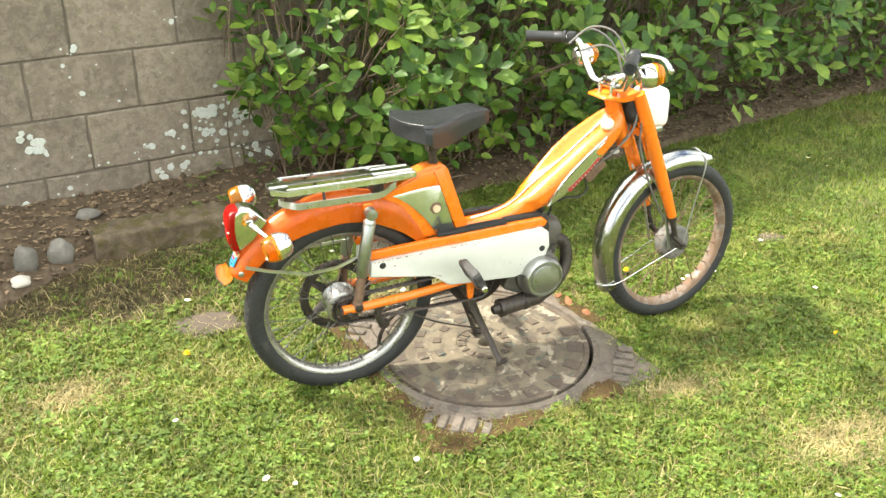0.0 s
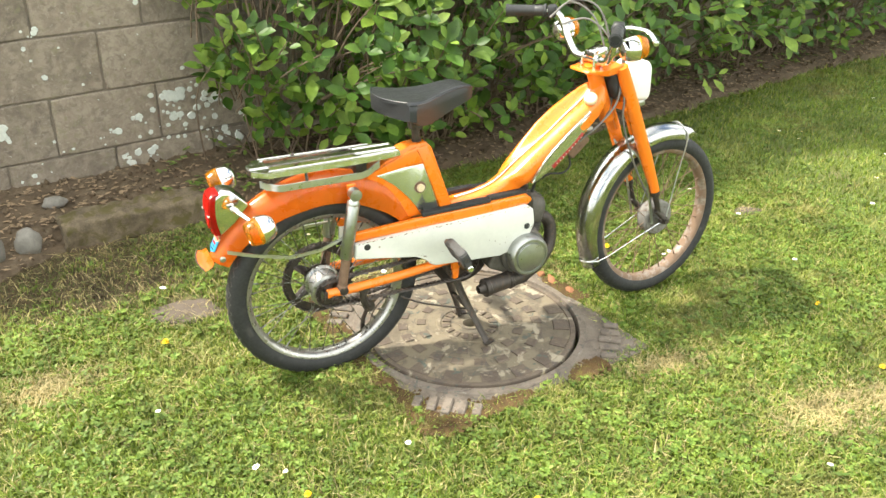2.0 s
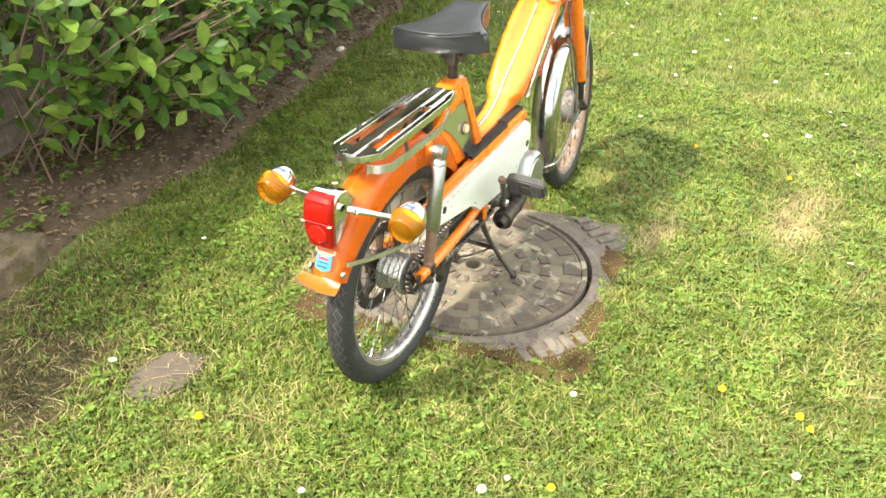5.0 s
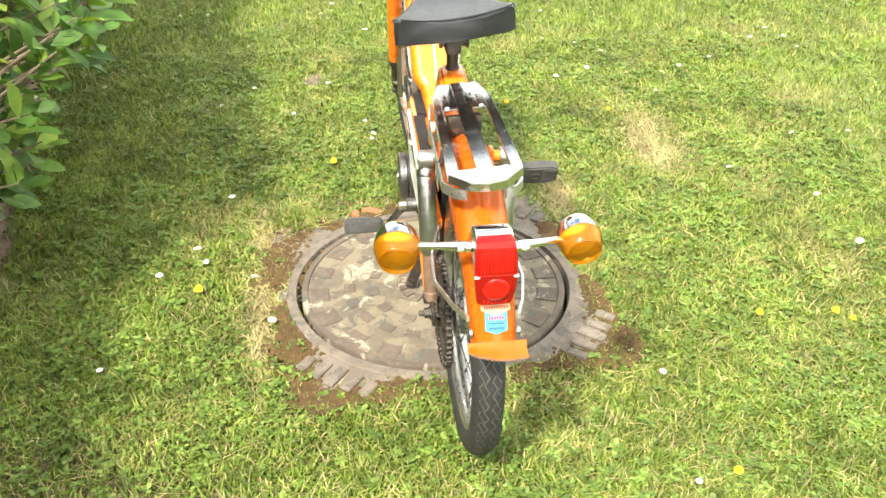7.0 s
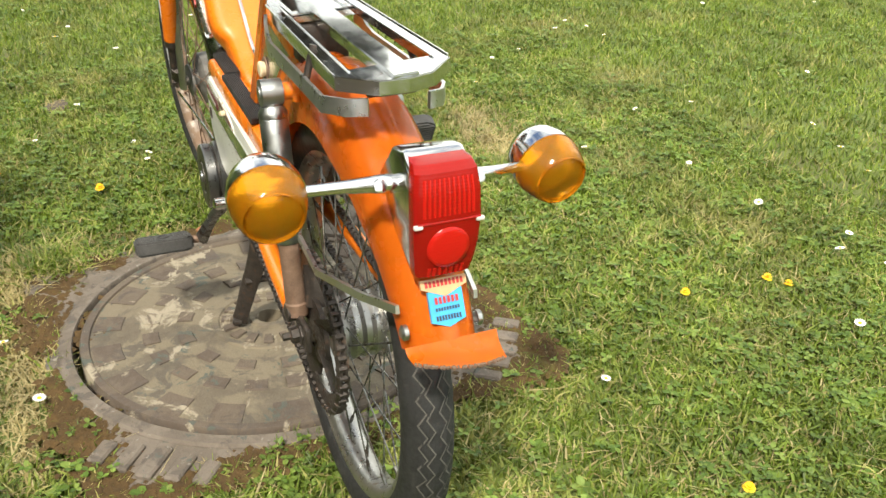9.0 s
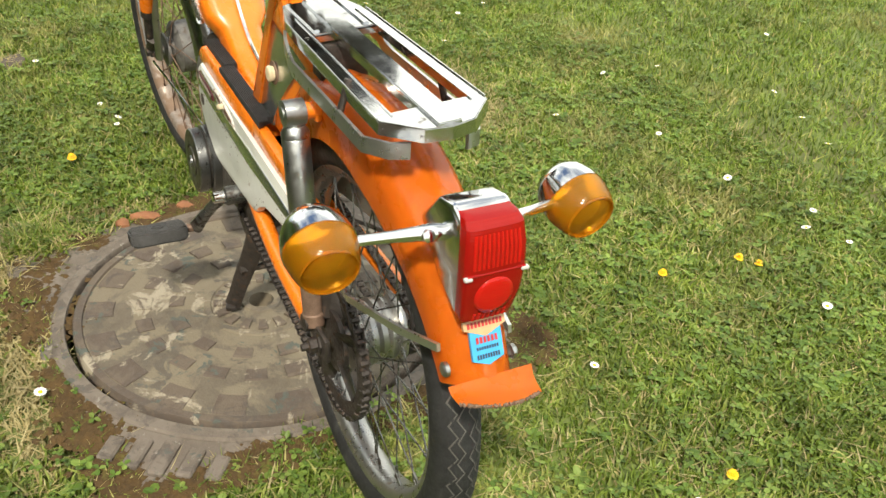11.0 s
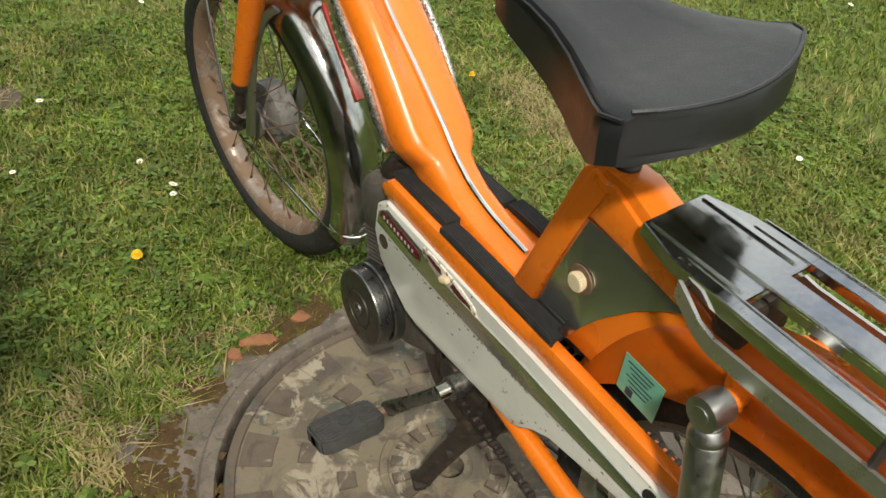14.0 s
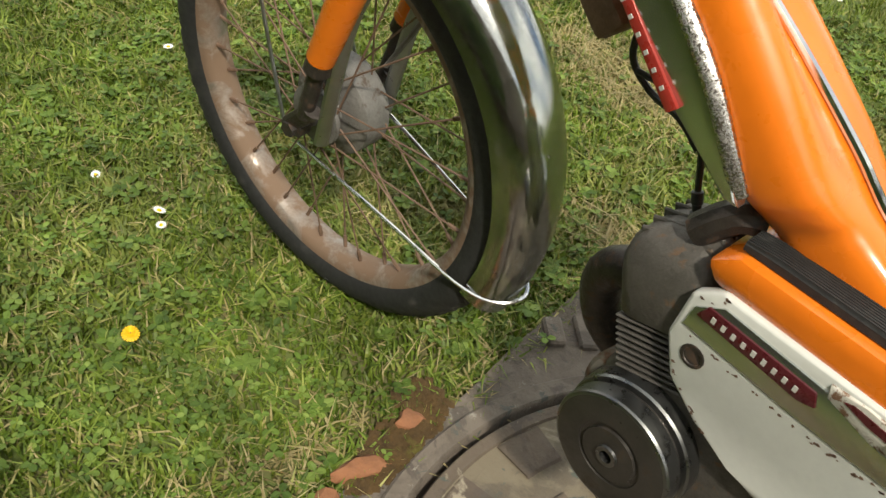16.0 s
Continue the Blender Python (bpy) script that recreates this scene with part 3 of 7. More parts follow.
    for s in sides():
        bm = bmesh.new()
        z0 = lambda x: 0.4215 + (x - 0.256) * 0.022
        bm.free()
        for x0, x1, y0, y1, ribs in ((0.258, 0.462, 0.0360, 0.0585, 9), (0.463, 0.578, 0.0300, 0.0500, 8)):
            top = [(y0, 0.0)] + ([(y0 + (y1 - y0) * (k + f) / ribs, 0.0095 if f in (0.08, 0.62) else 0.0070) for k in range(ribs) for f in (0.0, 0.08, 0.62, 0.70)] if ribs else [(y0, 0.006), (y0 + 0.002, 0.0085), (y1 - 0.002, 0.0085), (y1, 0.006)]) + [(y1, 0.006), (y1, 0.0)]
            bm = bmesh.new()
            loft(bm, [[(x + (0.012 if y < y0 + 0.009 and x0 < 0.3 and x == x0 else 0.0), s * y, z0(x) + h * (1 if x < x1 - 0.02 else 0.75)) for y, h in top] for x in (x0, x0 + 0.1 * (x1 - x0), (x0 + x1) / 2, x1 - 0.025, x1)])
            add("foot_rubber", bm, RUBBER, beam, "ribbed black rubber foot strip" if x0 < 0.3 else "narrower worn end of the rubber strip")
    # seat pillar with the storage box
    bm = bmesh.new()
    prism(bm, [(0.085, 0.528), (0.150, 0.566), (0.200, 0.598), (0.238, 0.612), (0.283, 0.615), (0.300, 0.60), (0.358, 0.428), (0.352, 0.416), (0.215, 0.413), (0.196, 0.452), (0.155, 0.497)], -0.031, 0.031, 0.006)
    def taper(b):
        for v in b.verts:
            v.co.y *= 1.08 - 0.42 * min(1, max(0, (v.co.z - 0.43) / 0.18))
        return b
    pillar = add("seat_pillar", taper(bm), ORANGE)
    for s in sides():
        bm = bmesh.new()
        prism(bm, [(0.278, 0.560), (0.252, 0.600), (0.283, 0.609), (0.360, 0.408), (0.322, 0.408)], s * 0.024, s * 0.0385, 0.004)
        prism(bm, [(0.12, 0.552), (0.255, 0.606), (0.285, 0.596), (0.277, 0.564), (0.13, 0.545)], s * 0.024, s * 0.0375, 0.003)
        add("pillar_flange", taper(bm), ORANGE, pillar)
        bm = bmesh.new()
        prism(bm, [(0.128, 0.553), (0.277, 0.5585), (0.316, 0.4245), (0.262, 0.421), (0.247, 0.448), (0.226, 0.476), (0.192, 0.513), (0.160, 0.536)], s * 0.030, s * 0.0352, 0.001)
        panel = add("box_panel", taper(bm), POLISHED, pillar, "polished metal side panel reflecting the lawn")
        bm = bmesh.new()
        lathe(bm, (0.262, s * 0.0325, 0.496), (0, s, 0), [(0, 0), (0.0165, 0), (0.0160, 0.0014), (0, 0.0014)], 20)
        add("washer", bm, RUSTY, panel, "rusty washer")
        bm = bmesh.new()
        prof = [(0.0098, 0.001), (0.0098, 0.0035), (0.0106, 0.0045), (0.0106, 0.0080), (0.0090, 0.0094), (0.0, 0.0096)]
        lathe(bm, (0.262, s * 0.0325, 0.496), (0, s, 0), prof, 48)
        for k, v in enumerate(bm.verts):
            if k % 2 and 0.003 < abs(v.co.y) - 0.0325 < 0.0095:
                v.co += (Vector((0.262, v.co.y, 0.496)) - v.co) * 0.07
        add("panel_knob", bm, CREAM, panel, "ribbed cream screw knob")
    bm = bmesh.new()
    prism(bm, [(0.182, 0.474), (0.184, 0.429), (0.134, 0.424), (0.131, 0.471)], 0.0405, 0.0412)
    stick = add("sticker", bm, GREENPAPER, moped, "faded green paper sticker")
    bm = bmesh.new()
    for k in range(6):
        c = Vector((0.160, 0.0414, 0.4665)) + Vector((-0.0004, 0, -0.0052)) * k
        slab(bm, Matrix.Translation(c) @ pose(0, 0, 0, 0, -3, 0), (0.034 - 0.006 * (k % 3), 0.0004, 0.0013))
    slab(bm, pose(0.168, 0.0414, 0.434, 0, -3, 0), (0.009, 0.0004, 0.009))
    add("print", bm, DARKINK, stick)


body()


def mudguard():
    """Rear mudguard: a ridged shell round the wheel, ending in a turned-out lip."""
    def r_out(a):
        return 0.326 if a > 60 else 0.326 - 0.0011 * (60 - a)
    rows = []
    for a in np.linspace(24, 153.0, 46):
        ro, ri = r_out(a), 0.252 + 0.03 * max(0, (a - 100) / 50) ** 1.3 + 0.02 * max(0, (60 - a) / 40)
        w = 0.0385 + 0.003 * max(0, 1 - abs(a - 105) / 30) - 0.004 * max(0, (a - 125) / 28)
        sec = [(-w, ri), (-w - 0.001, ro - 0.034), (-w + 0.004, ro - 0.016), (-w + 0.014, ro - 0.005), (-0.010, ro), (-0.006, ro + 0.003), (0.006, ro + 0.003), (0.010, ro), (w - 0.014, ro - 0.005), (w - 0.004, ro - 0.016), (w + 0.001, ro - 0.034), (w, ri)]
        c, s = math.cos(radians(a)), math.sin(radians(a))
        rows.append([RA + Vector((c * r, y, s * r)) for y, r in sec])
    bm = bmesh.new()
    vs = [[bm.verts.new(p) for p in row] for row in rows]
    for a, b in zip(vs, vs[1:]):
        bridge(bm, a, b, closed=False)
    bmesh.ops.solidify(bm, geom=bm.faces[:], thickness=0.0022)
    guard = add("rear_mudguard", bm, ORANGE, sharp=40)
    # turned-out lip
    bm = bmesh.new()
    ys = [-0.0450, -0.038, -0.02, 0, 0.02, 0.038, 0.0450]
    prof = [(-0.290, 0.399), (-0.2945, 0.3925), (-0.302, 0.390), (-0.312, 0.389)]
    grid = [[bm.verts.new((x - 0.004 * (1 - (y / 0.047) ** 2) * i, y, z + 0.05 * y * i)) for y in ys] for i, (x, z) in enumerate(prof)]
    for a, b in zip(grid, grid[1:]):
        bridge(bm, a, b, closed=False)
    bmesh.ops.solidify(bm, geom=bm.faces[:], thickness=0.003)
    add("lip", bm, ORANGE, guard, "turned-out mudguard lip with chipped paint")
    r = np.random.default_rng(3)
    bm = bmesh.new()
    for k in range(26):
        y = -0.043 + 0.086 * k / 25 + float(r.normal(0, 0.001))
        x = -0.3125 - 0.012 * (1 - (y / 0.047) ** 2)
        slab(bm, pose(x + 0.0012, y, 0.3895 + 0.15 * y, float(r.uniform(-30, 30)), 0, float(r.uniform(-30, 30))), (float(r.uniform(0.002, 0.0045)), float(r.uniform(0.0014, 0.0045)), 0.0035), 0.0006, 1)
    tagged(add("rust_chip", bm, RUSTY, guard, "rust where the lip's paint has chipped"), kind="stuff")
    for s in sides():
        bm = bmesh.new()
        lathe(bm, (-0.267, s * 0.0345, 0.400), (0, s, 0), [(0.0075, 0), (0.0075, 0.004), (0.005, 0.006), (0, 0.006)], 12)
        add("bolt", bm, DULL, guard)
    # dealer's crest: a tan shield over a blue one
    d = Vector((-0.84, 0, 0.54)).normalized()
    up = Vector((0.45, 0, 0.89)).normalized()
    at = RA + Vector((math.cos(radians(145.3)), 0, math.sin(radians(145.3)))) * 0.3325

    def shield(pts, lift):
        b = bmesh.new()
        a = [b.verts.new(at + Vector((0, 1, 0)) * -y + up * z + d * lift) for y, z in pts]
        c = [b.verts.new(at + Vector((0, 1, 0)) * -y + up * z + d * (lift - 0.004)) for y, z in pts]
        bridge(b, a, c)
        b.faces.new(a)
        b.faces.new(c)
        return b
    crest = add("crest_sticker", shield([(-0.0165, 0.006), (0.0165, 0.006), (0.0165, -0.022), (0, -0.028), (-0.0165, -0.022)], 0.001), BLUEPAPER, guard, "blue paper crest with dark print")
    add("crest_top", shield([(-0.022, 0.017), (0.022, 0.017), (0.022, 0.009), (0.0, 0.000), (-0.022, 0.009)], 0.0016), TANPAPER, crest, "tan paper shield with red print")
    for name, mat, lines, lift in (("red_print", REDINK, [(z, w, n, h) for z, w, n, h in ((0.0125, 0.038, 10, 0.0055), (-0.003, 0.024, 6, 0.006))], 0.0021),
                                   ("dark_print", DARKINK, [(-0.011, 0.024, 9, 0.003), (-0.019, 0.025, 9, 0.0045)], 0.0016)):
        bm = bmesh.new()
        for z, w, n, h in lines:
            for k in range(n):
                y = (k - (n - 1) / 2) * w / n
                c = at - Vector((0, y, 0)) + up * z + d * lift
                m = Matrix((( 0, up.x, d.x, c.x), (1, 0, 0, c.y), (0, up.z, d.z, c.z), (0, 0, 0, 1)))
                slab(bm, m, (w / n * 0.62, h, 0.0006))
        add(name, bm, mat, crest)
    # stays from the mudguard's foot to the shock absorbers
    for s in sides():
        bm = bmesh.new()
        pts = [(-0.255, s * 0.039, 0.418), (-0.20, s * 0.056, 0.406), (-0.11, s * 0.074, 0.389), (-0.03, s * 0.071, 0.391), (0.012, s * 0.060, 0.398), (0.040, s * 0.052, 0.405)]
        rings = []
        for p, q in zip(pts, pts[1:] + [pts[-1]]):
            p, q = Vector(p), Vector(q)
            dd = (q - p).normalized() if (q - p).length else Vector((0, 0, 1))
            n1 = Vector((0, 1, 0))
            n2 = dd.cross(n1).normalized()
            rings.append([p + n1 * a * 0.002 + n2 * b * 0.0042 for a, b in ((1, 1), (-1, 1), (-1, -1), (1, -1))])
        loft(bm, rings)
        add("mudguard_stay", bm, SATIN, guard, "chrome strip stay")


mudguard()


def seat():
    rows = [(0.168, 0.100, 0.739, 0.708, 0.04), (0.172, 0.1055, 0.744, 0.700, 0.0), (0.205, 0.110, 0.744, 0.694, 0), (0.238, 0.100, 0.741, 0.682, 0), (0.270, 0.082, 0.7395, 0.676, 0), (0.302, 0.065, 0.741, 0.678, 0),
            (0.335, 0.053, 0.745, 0.686, 0), (0.368, 0.047, 0.749, 0.696, 0), (0.400, 0.043, 0.751, 0.705, 0), (0.424, 0.037, 0.745, 0.713, 0), (0.433, 0.026, 0.737, 0.721, 0)]
    SAG = Matrix.Translation((0.198, 0.003, 0.735)) @ Matrix.Rotation(radians(4.5), 4, "Z") @ Matrix.Rotation(radians(-4.5), 4, "X") @ Matrix.Translation((-0.21, 0, -0.735))
    bm = bmesh.new()
    rings = []
    for x, hw, top, bot, _ in rows:
        ring = []
        for y, z in ((-1, 0), (-1.0, 0.5), (-0.985, 0.86), (-0.93, 0.97), (-0.8, 1.0), (-0.5, 0.985), (0, 0.965), (0.5, 0.985), (0.8, 1.0), (0.93, 0.97), (0.985, 0.86), (1.0, 0.5), (1, 0), (0.9, -0.02), (0.5, 0.06), (0, 0.08), (-0.5, 0.06), (-0.9, -0.02)):
            back = 0.034 * (y * y) * max(0, (0.24 - x) / 0.07)
            ring.append((x + back, y * hw, bot + (top - bot) * z))
        rings.append(ring)
    loft(bm, rings)
    bm.transform(SAG)
    cushion = add("saddle", bm, VINYL, label="black vinyl sprung saddle with stitched skirt", sharp=42)
    bm = bmesh.new()
    for sd in sides():
        tube(bm, [(x + 0.034 * max(0, (0.24 - x) / 0.07), sd * (hw + 0.0004), bot + (top - bot) * 0.9) for x, hw, top, bot, _ in rows[1:]], 0.0018, 6)
    tube(bm, [(0.171 + 0.033 * y * y, y * 0.0985, 0.745) for y in np.linspace(-1, 1, 11)], 0.0018, 6)
    bm.transform(SAG)
    add("piping", bm, VINYL, cushion)
    bm = bmesh.new()
    lathe(bm, (0.268, 0, 0.60), (-0.12, 0, 1), [(0.0130, 0), (0.0130, 0.018), (0.0110, 0.020), (0.0110, 0.09), (0, 0.09)], 20)
    add("seat_post", bm, GREASY, label="worn steel seat post")
    bm = bmesh.new()
    tube(bm, [(0.262, -0.024, 0.668), (0.262, 0.020, 0.668)], 0.010, 14)
    lathe(bm, (0.262, -0.024, 0.668), (0, -1, 0), [(0.014, 0), (0.014, 0.005), (0, 0.005)], 6)
    lathe(bm, (0.262, 0.020, 0.668), (0, 1, 0), [(0.014, 0), (0.014, 0.005), (0, 0.005)], 6)
    slab(bm, pose(0.262, 0, 0.664), (0.034, 0.03, 0.036), 0.006)
    tube(bm, curve([(0.262, 0.02, 0.672), (0.30, 0.018, 0.686), (0.36, 0.012, 0.70)], 4), 0.005, 6)
    tube(bm, curve([(0.262, -0.02, 0.672), (0.30, -0.018, 0.686), (0.36, -0.012, 0.70)], 4), 0.005, 6)
    add("saddle_clamp", bm, GREASY)


seat()


def rack():
    z = lambda x: 0.6145 - (x + 0.19) * 0.004
    bent = Matrix.Translation((0, 0, 0.6095)) @ Matrix.Rotation(radians(-4.0), 4, "X") @ Matrix.Translation((0, 0, -0.6145))
    bm = bmesh.new()

    def plate(poly, lift=0.0, th=0.004, bevel=0.0012, slope=0.0):
        a = [bm.verts.new((x, y, z(x) + lift + slope * abs(y))) for x, y in poly]
        b = [bm.verts.new((x, y, z(x) + lift - th + slope * abs(y))) for x, y in poly]
        old = set(bm.faces)
        bridge(bm, a, b)
        bm.faces.new(a)
        bm.faces.new(b)
        es = list({e for f in bm.faces if f not in old for e in f.edges})
        bmesh.ops.bevel(bm, geom=es, offset=bevel, segments=2, affect="EDGES")
    # front deck, three bars and the rear deck, round two long slots
    plate([(0.204, -0.036), (0.204, 0.036), (0.160, 0.048), (0.092, 0.053), (0.092, -0.053), (0.160, -0.048)])
    plate([(-0.130, -0.058), (-0.130, 0.058), (-0.143, 0.057), (-0.177, 0.026), (-0.182, 0.0), (-0.177, -0.026), (-0.143, -0.057)])
    for s in sides():
        plate([(0.094, s * 0.053), (0.094, s * 0.039), (-0.132, s * 0.041), (-0.132, s * 0.058)])
        # sloping flange along each edge
        rim = [(0.204, 0.036), (0.160, 0.048), (0.092, 0.053), (-0.143, 0.057), (-0.177, 0.026), (-0.182, 0)]
        old = [[bm.verts.new((x, s * y, z(x) - 0.001)), bm.verts.new((x + (0.001 if x > 0.15 else -0.001 if x < -0.16 else 0), s * (y + (0.0012 if y > 0.02 else 0)), z(x) - 0.0135))] for x, y in rim]
        for a, b in zip(old, old[1:]):
            bm.faces.new((a[0], b[0], b[1], a[1]))
        # the slot's edges are turned down
        slot = [(0.092, 0.0125), (0.092, 0.0395), (-0.130, 0.0415), (-0.130, 0.0125)]
        old = [[bm.verts.new((x, s * y, z(x) - 0.001)), bm.verts.new((x, s * y, z(x) - 0.010))] for x, y in slot]
        for a, b in zip(old, old[1:] + old[:1]):
            bm.faces.new((a[0], b[0], b[1], a[1]))
    bm.transform(bent)
    deck = add("luggage_rack", bm, RACKCHROME, label="chrome pressed luggage rack with two long slots")
    bm = bmesh.new()
    plate([(0.202, -0.0125), (0.202, 0.0125), (-0.178, 0.0125), (-0.178, -0.0125)], 0.0030)
    bm.transform(bent)
    add("middle_bar", bm, RACKCHROME, deck)
    for y in (-0.030, 0.030):
        bm = bmesh.new()
        plate([(0.200, y - 0.004), (0.200, y + 0.004), (0.098, y + 0.004), (0.098, y - 0.004)], 0.0024)
        bm.transform(bent)
        add("rib", bm, CHROME, deck)
    for s in sides():
        for y0, y1 in ((0.0395, 0.0415), (0.0525, 0.0565)):
            bm = bmesh.new()
            plate([(0.150, s * (y0 - 0.003)), (0.150, s * (y0 - 0.0008)), (-0.139, s * (y1 + 0.0012)), (-0.139, s * (y1 - 0.0010))], lift=0.0016, th=0.003, bevel=0.0006)
            bm.transform(bent)
            add("rib", bm, CHROME, deck)
    # outer bumper strip
    half = [(0.140, 0.054, 0.589), (0.126, 0.058, 0.585), (0.108, 0.0600, 0.574), (0.09, 0.0615, 0.570), (-0.118, 0.0620, 0.572), (-0.148, 0.047, 0.576), (-0.158, 0.030, 0.578)]
    for s in sides():
        line = [(x, s * y, zz) for x, y, zz in half]
        bm = bmesh.new()
        rings = []
        for i, p in enumerate(line):
            a, b = Vector(line[max(i - 1, 0)]), Vector(line[min(i + 1, len(line) - 1)])
            t = (b - a).normalized()
            n = Vector((t.y, -t.x, 0)).normalized()
            p = Vector(p)
            rings.append([p + n * 0.0018 + Vector((0, 0, 0.0085)), p - n * 0.0018 + Vector((0, 0, 0.0085)), p - n * 0.0018 - Vector((0, 0, 0.0085)), p + n * 0.0018 - Vector((0, 0, 0.0085))])
        loft(bm, rings)
        strip = add("side_strip", bm, SATIN, deck, "bent chrome strip beside the rack")
        for x, y in ((-0.05, 0.050),):
            bm = bmesh.new()
            tube(bm, [(x, s * y, z(x) - 0.004), (x, s * 0.060, 0.572)], 0.004, 8)
            add("spacer", bm, GREASY, deck)
    bm = bmesh.new()
    slab(bm, pose(-0.148, 0, 0.592, 0, 25, 0), (0.035, 0.05, 0.014), 0.003)
    add("rack_foot", bm, GREASY, deck)
    bm = bmesh.new()
    slab(bm, pose(0.102, 0, 0.572, 0, 0, 0), (0.03, 0.06, 0.044), 0.004)
    add("rack_foot", bm, GREASY, deck)


rack()


def tail_light():
    # height, front face, half width of the lens
    rows = [(0.5660, -0.268, 0.0250), (0.5648, -0.2750, 0.0268), (0.5590, -0.2820, 0.0290), (0.5400, -0.2865, 0.0312), (0.5160, -0.2880, 0.0317), (0.4900, -0.2862, 0.0306), (0.4690, -0.2815, 0.0280), (0.4605, -0.2790, 0.0262), (0.4575, -0.2750, 0.0245)]

    def aside(b):
        bmesh.ops.translate(b, verts=b.verts[:], vec=(0, 0.0035, 0))
        return b

    def face(z):
        zs = [r[0] for r in rows][::-1]
        return float(np.interp(z, zs, [r[1] for r in rows][::-1])), float(np.interp(z, zs, [r[2] for r in rows][::-1]))

    bm = bmesh.new()
    rings = []
    for z, x, hw in rows:
        d = 0.010
        ring = []
        for k in range(24):
            a = 2 * math.pi * k / 24
            c, q = math.cos(a), math.sin(a)
            ring.append(Vector((x + d - d * math.copysign(abs(c) ** 0.45, c), hw * math.copysign(abs(q) ** 0.45, q), z)))
        rings.append(ring)
    loft(bm, rings)
    lens = add("tail_lens", aside(bm), REDLENS, label="red ribbed tail lamp lens", sharp=28)
    # upper field of upright ribs, lower field with a round reflector
    for k in range(11):
        y = (k - 5) * 0.0044
        bm = bmesh.new()
        tube(bm, [(face(z)[0] + 0.0011, y * face(z)[1] / 0.031, z) for z in np.linspace(0.5215, 0.5540, 7)], 0.0017, 6)
        add("lens_rib", aside(bm), LENSPAD, lens, "bright red lens rib")
    bm = bmesh.new()
    lathe(bm, (face(0.4910)[0] + 0.0015, 0, 0.4910), (-1, 0, -0.06), [(0.0200, 0), (0.0196, 0.0020), (0.0150, 0.0030), (0, 0.0034)], 36)
    add("reflector", aside(bm), LENSPAD, lens, "round bright red reflector", sharp=70)
    for k in range(7):
        bm = bmesh.new()
        y = (k - 3) * 0.0052
        tube(bm, [(face(z)[0] + 0.0004, y, z) for z in (0.4615, 0.4655, 0.4700)], 0.0016, 6)
        add("lens_rib", aside(bm), LENSPAD, lens, "bright red lens rib")
    bm = bmesh.new()
    tube(bm, [(face(0.5160)[0] + 0.001, y, 0.5160) for y in (-0.029, 0.029)], 0.0018, 6)
    add("lens_rib", aside(bm), REDLENS, lens)
    for y in (-0.0285, 0.0285):
        bm = bmesh.new()
        slab(bm, pose(face(0.5145)[0] + 0.0006, y, 0.5145), (0.005, 0.008, 0.0036), 0.0012)
        add("lens_screw", aside(bm), SILVERED, lens)
    # chrome housing between the lens and the mudguard
    bm = bmesh.new()
    prism(bm, [(-0.250, 0.5700), (-0.222, 0.5650), (-0.186, 0.526), (-0.224, 0.481), (-0.258, 0.4560), (-0.270, 0.4580), (-0.2755, 0.486), (-0.2765, 0.514), (-0.2750, 0.540), (-0.2690, 0.558)], -0.0290, 0.0290, 0.006, 3)
    for v in bm.verts:
        v.co.y *= 0.86 + 0.14 * min(1, abs(v.co.z - 0.455) / 0.05) if v.co.z < 0.505 else 1.0
    add("tail_housing", aside(bm), CHROME, label="chrome tail lamp housing")


tail_light()


def indicator(at, d, parent_rod, steer=False, name="indicator"):
    """A round amber lens on a chrome cup; d points to the lens's side."""
    d = Vector(d).normalized()
    bm = bmesh.new()
    lathe(bm, at, d, [(0, -0.036), (0.014, -0.035), (0.024, -0.030), (0.031, -0.018), (0.034, -0.004), (0.0345, 0.004), (0.031, 0.004)], 32)
    cup = add(name, bm, CHROME, parent_rod, "chrome indicator cup", steer=steer)
    bm = bmesh.new()
    prof = [(0.0335, 0.004), (0.0335, 0.010), (0.032, 0.018), (0.030, 0.026), (0.027, 0.033), (0.0255, 0.034), (0.0245, 0.030), (0.022, 0.032), (0.012, 0.035), (0, 0.036)]
    lathe(bm, at, d, prof, 72)
    for k, v in enumerate(bm.verts):
        h = (v.co - Vector(at)).dot(d)
        if k % 2 and 0.006 < h < 0.030:
            v.co -= (v.co - Vector(at) - d * h) * 0.035
    add("amber_lens", bm, AMBER, cup, "amber plastic lens", sharp=60, steer=steer)
    return cup


# the indicators' bar sits askew: its left end further back and higher
for s, inner, outer in ((1, (-0.236, 0.030, 0.534), (-0.217, 0.116, 0.531)), (-1, (-0.231, -0.030, 0.526), (-0.195, -0.114, 0.513))):
    a, b = Vector(inner), Vector(outer)
    bm = bmesh.new()
    tube(bm, curve([a, a.lerp(b, 0.3) + Vector((0, 0, 0.001)), b], 3), [0.0075, 0.0085, 0.009, 0.0075, 0.006, 0.0055, 0.0055], 12)
    lathe(bm, a.lerp(b, 0.22), (-0.9, 0, 0.3), [(0.006, 0), (0.006, 0.012), (0, 0.013)], 10)
    rod = add("indicator_arm", bm, CHROME, label="chrome indicator arm")
    indicator(b + Vector((0.003, s * 0.0255, 0)), (-0.93, s * 0.05, -0.22), rod, name="rear_indicator")

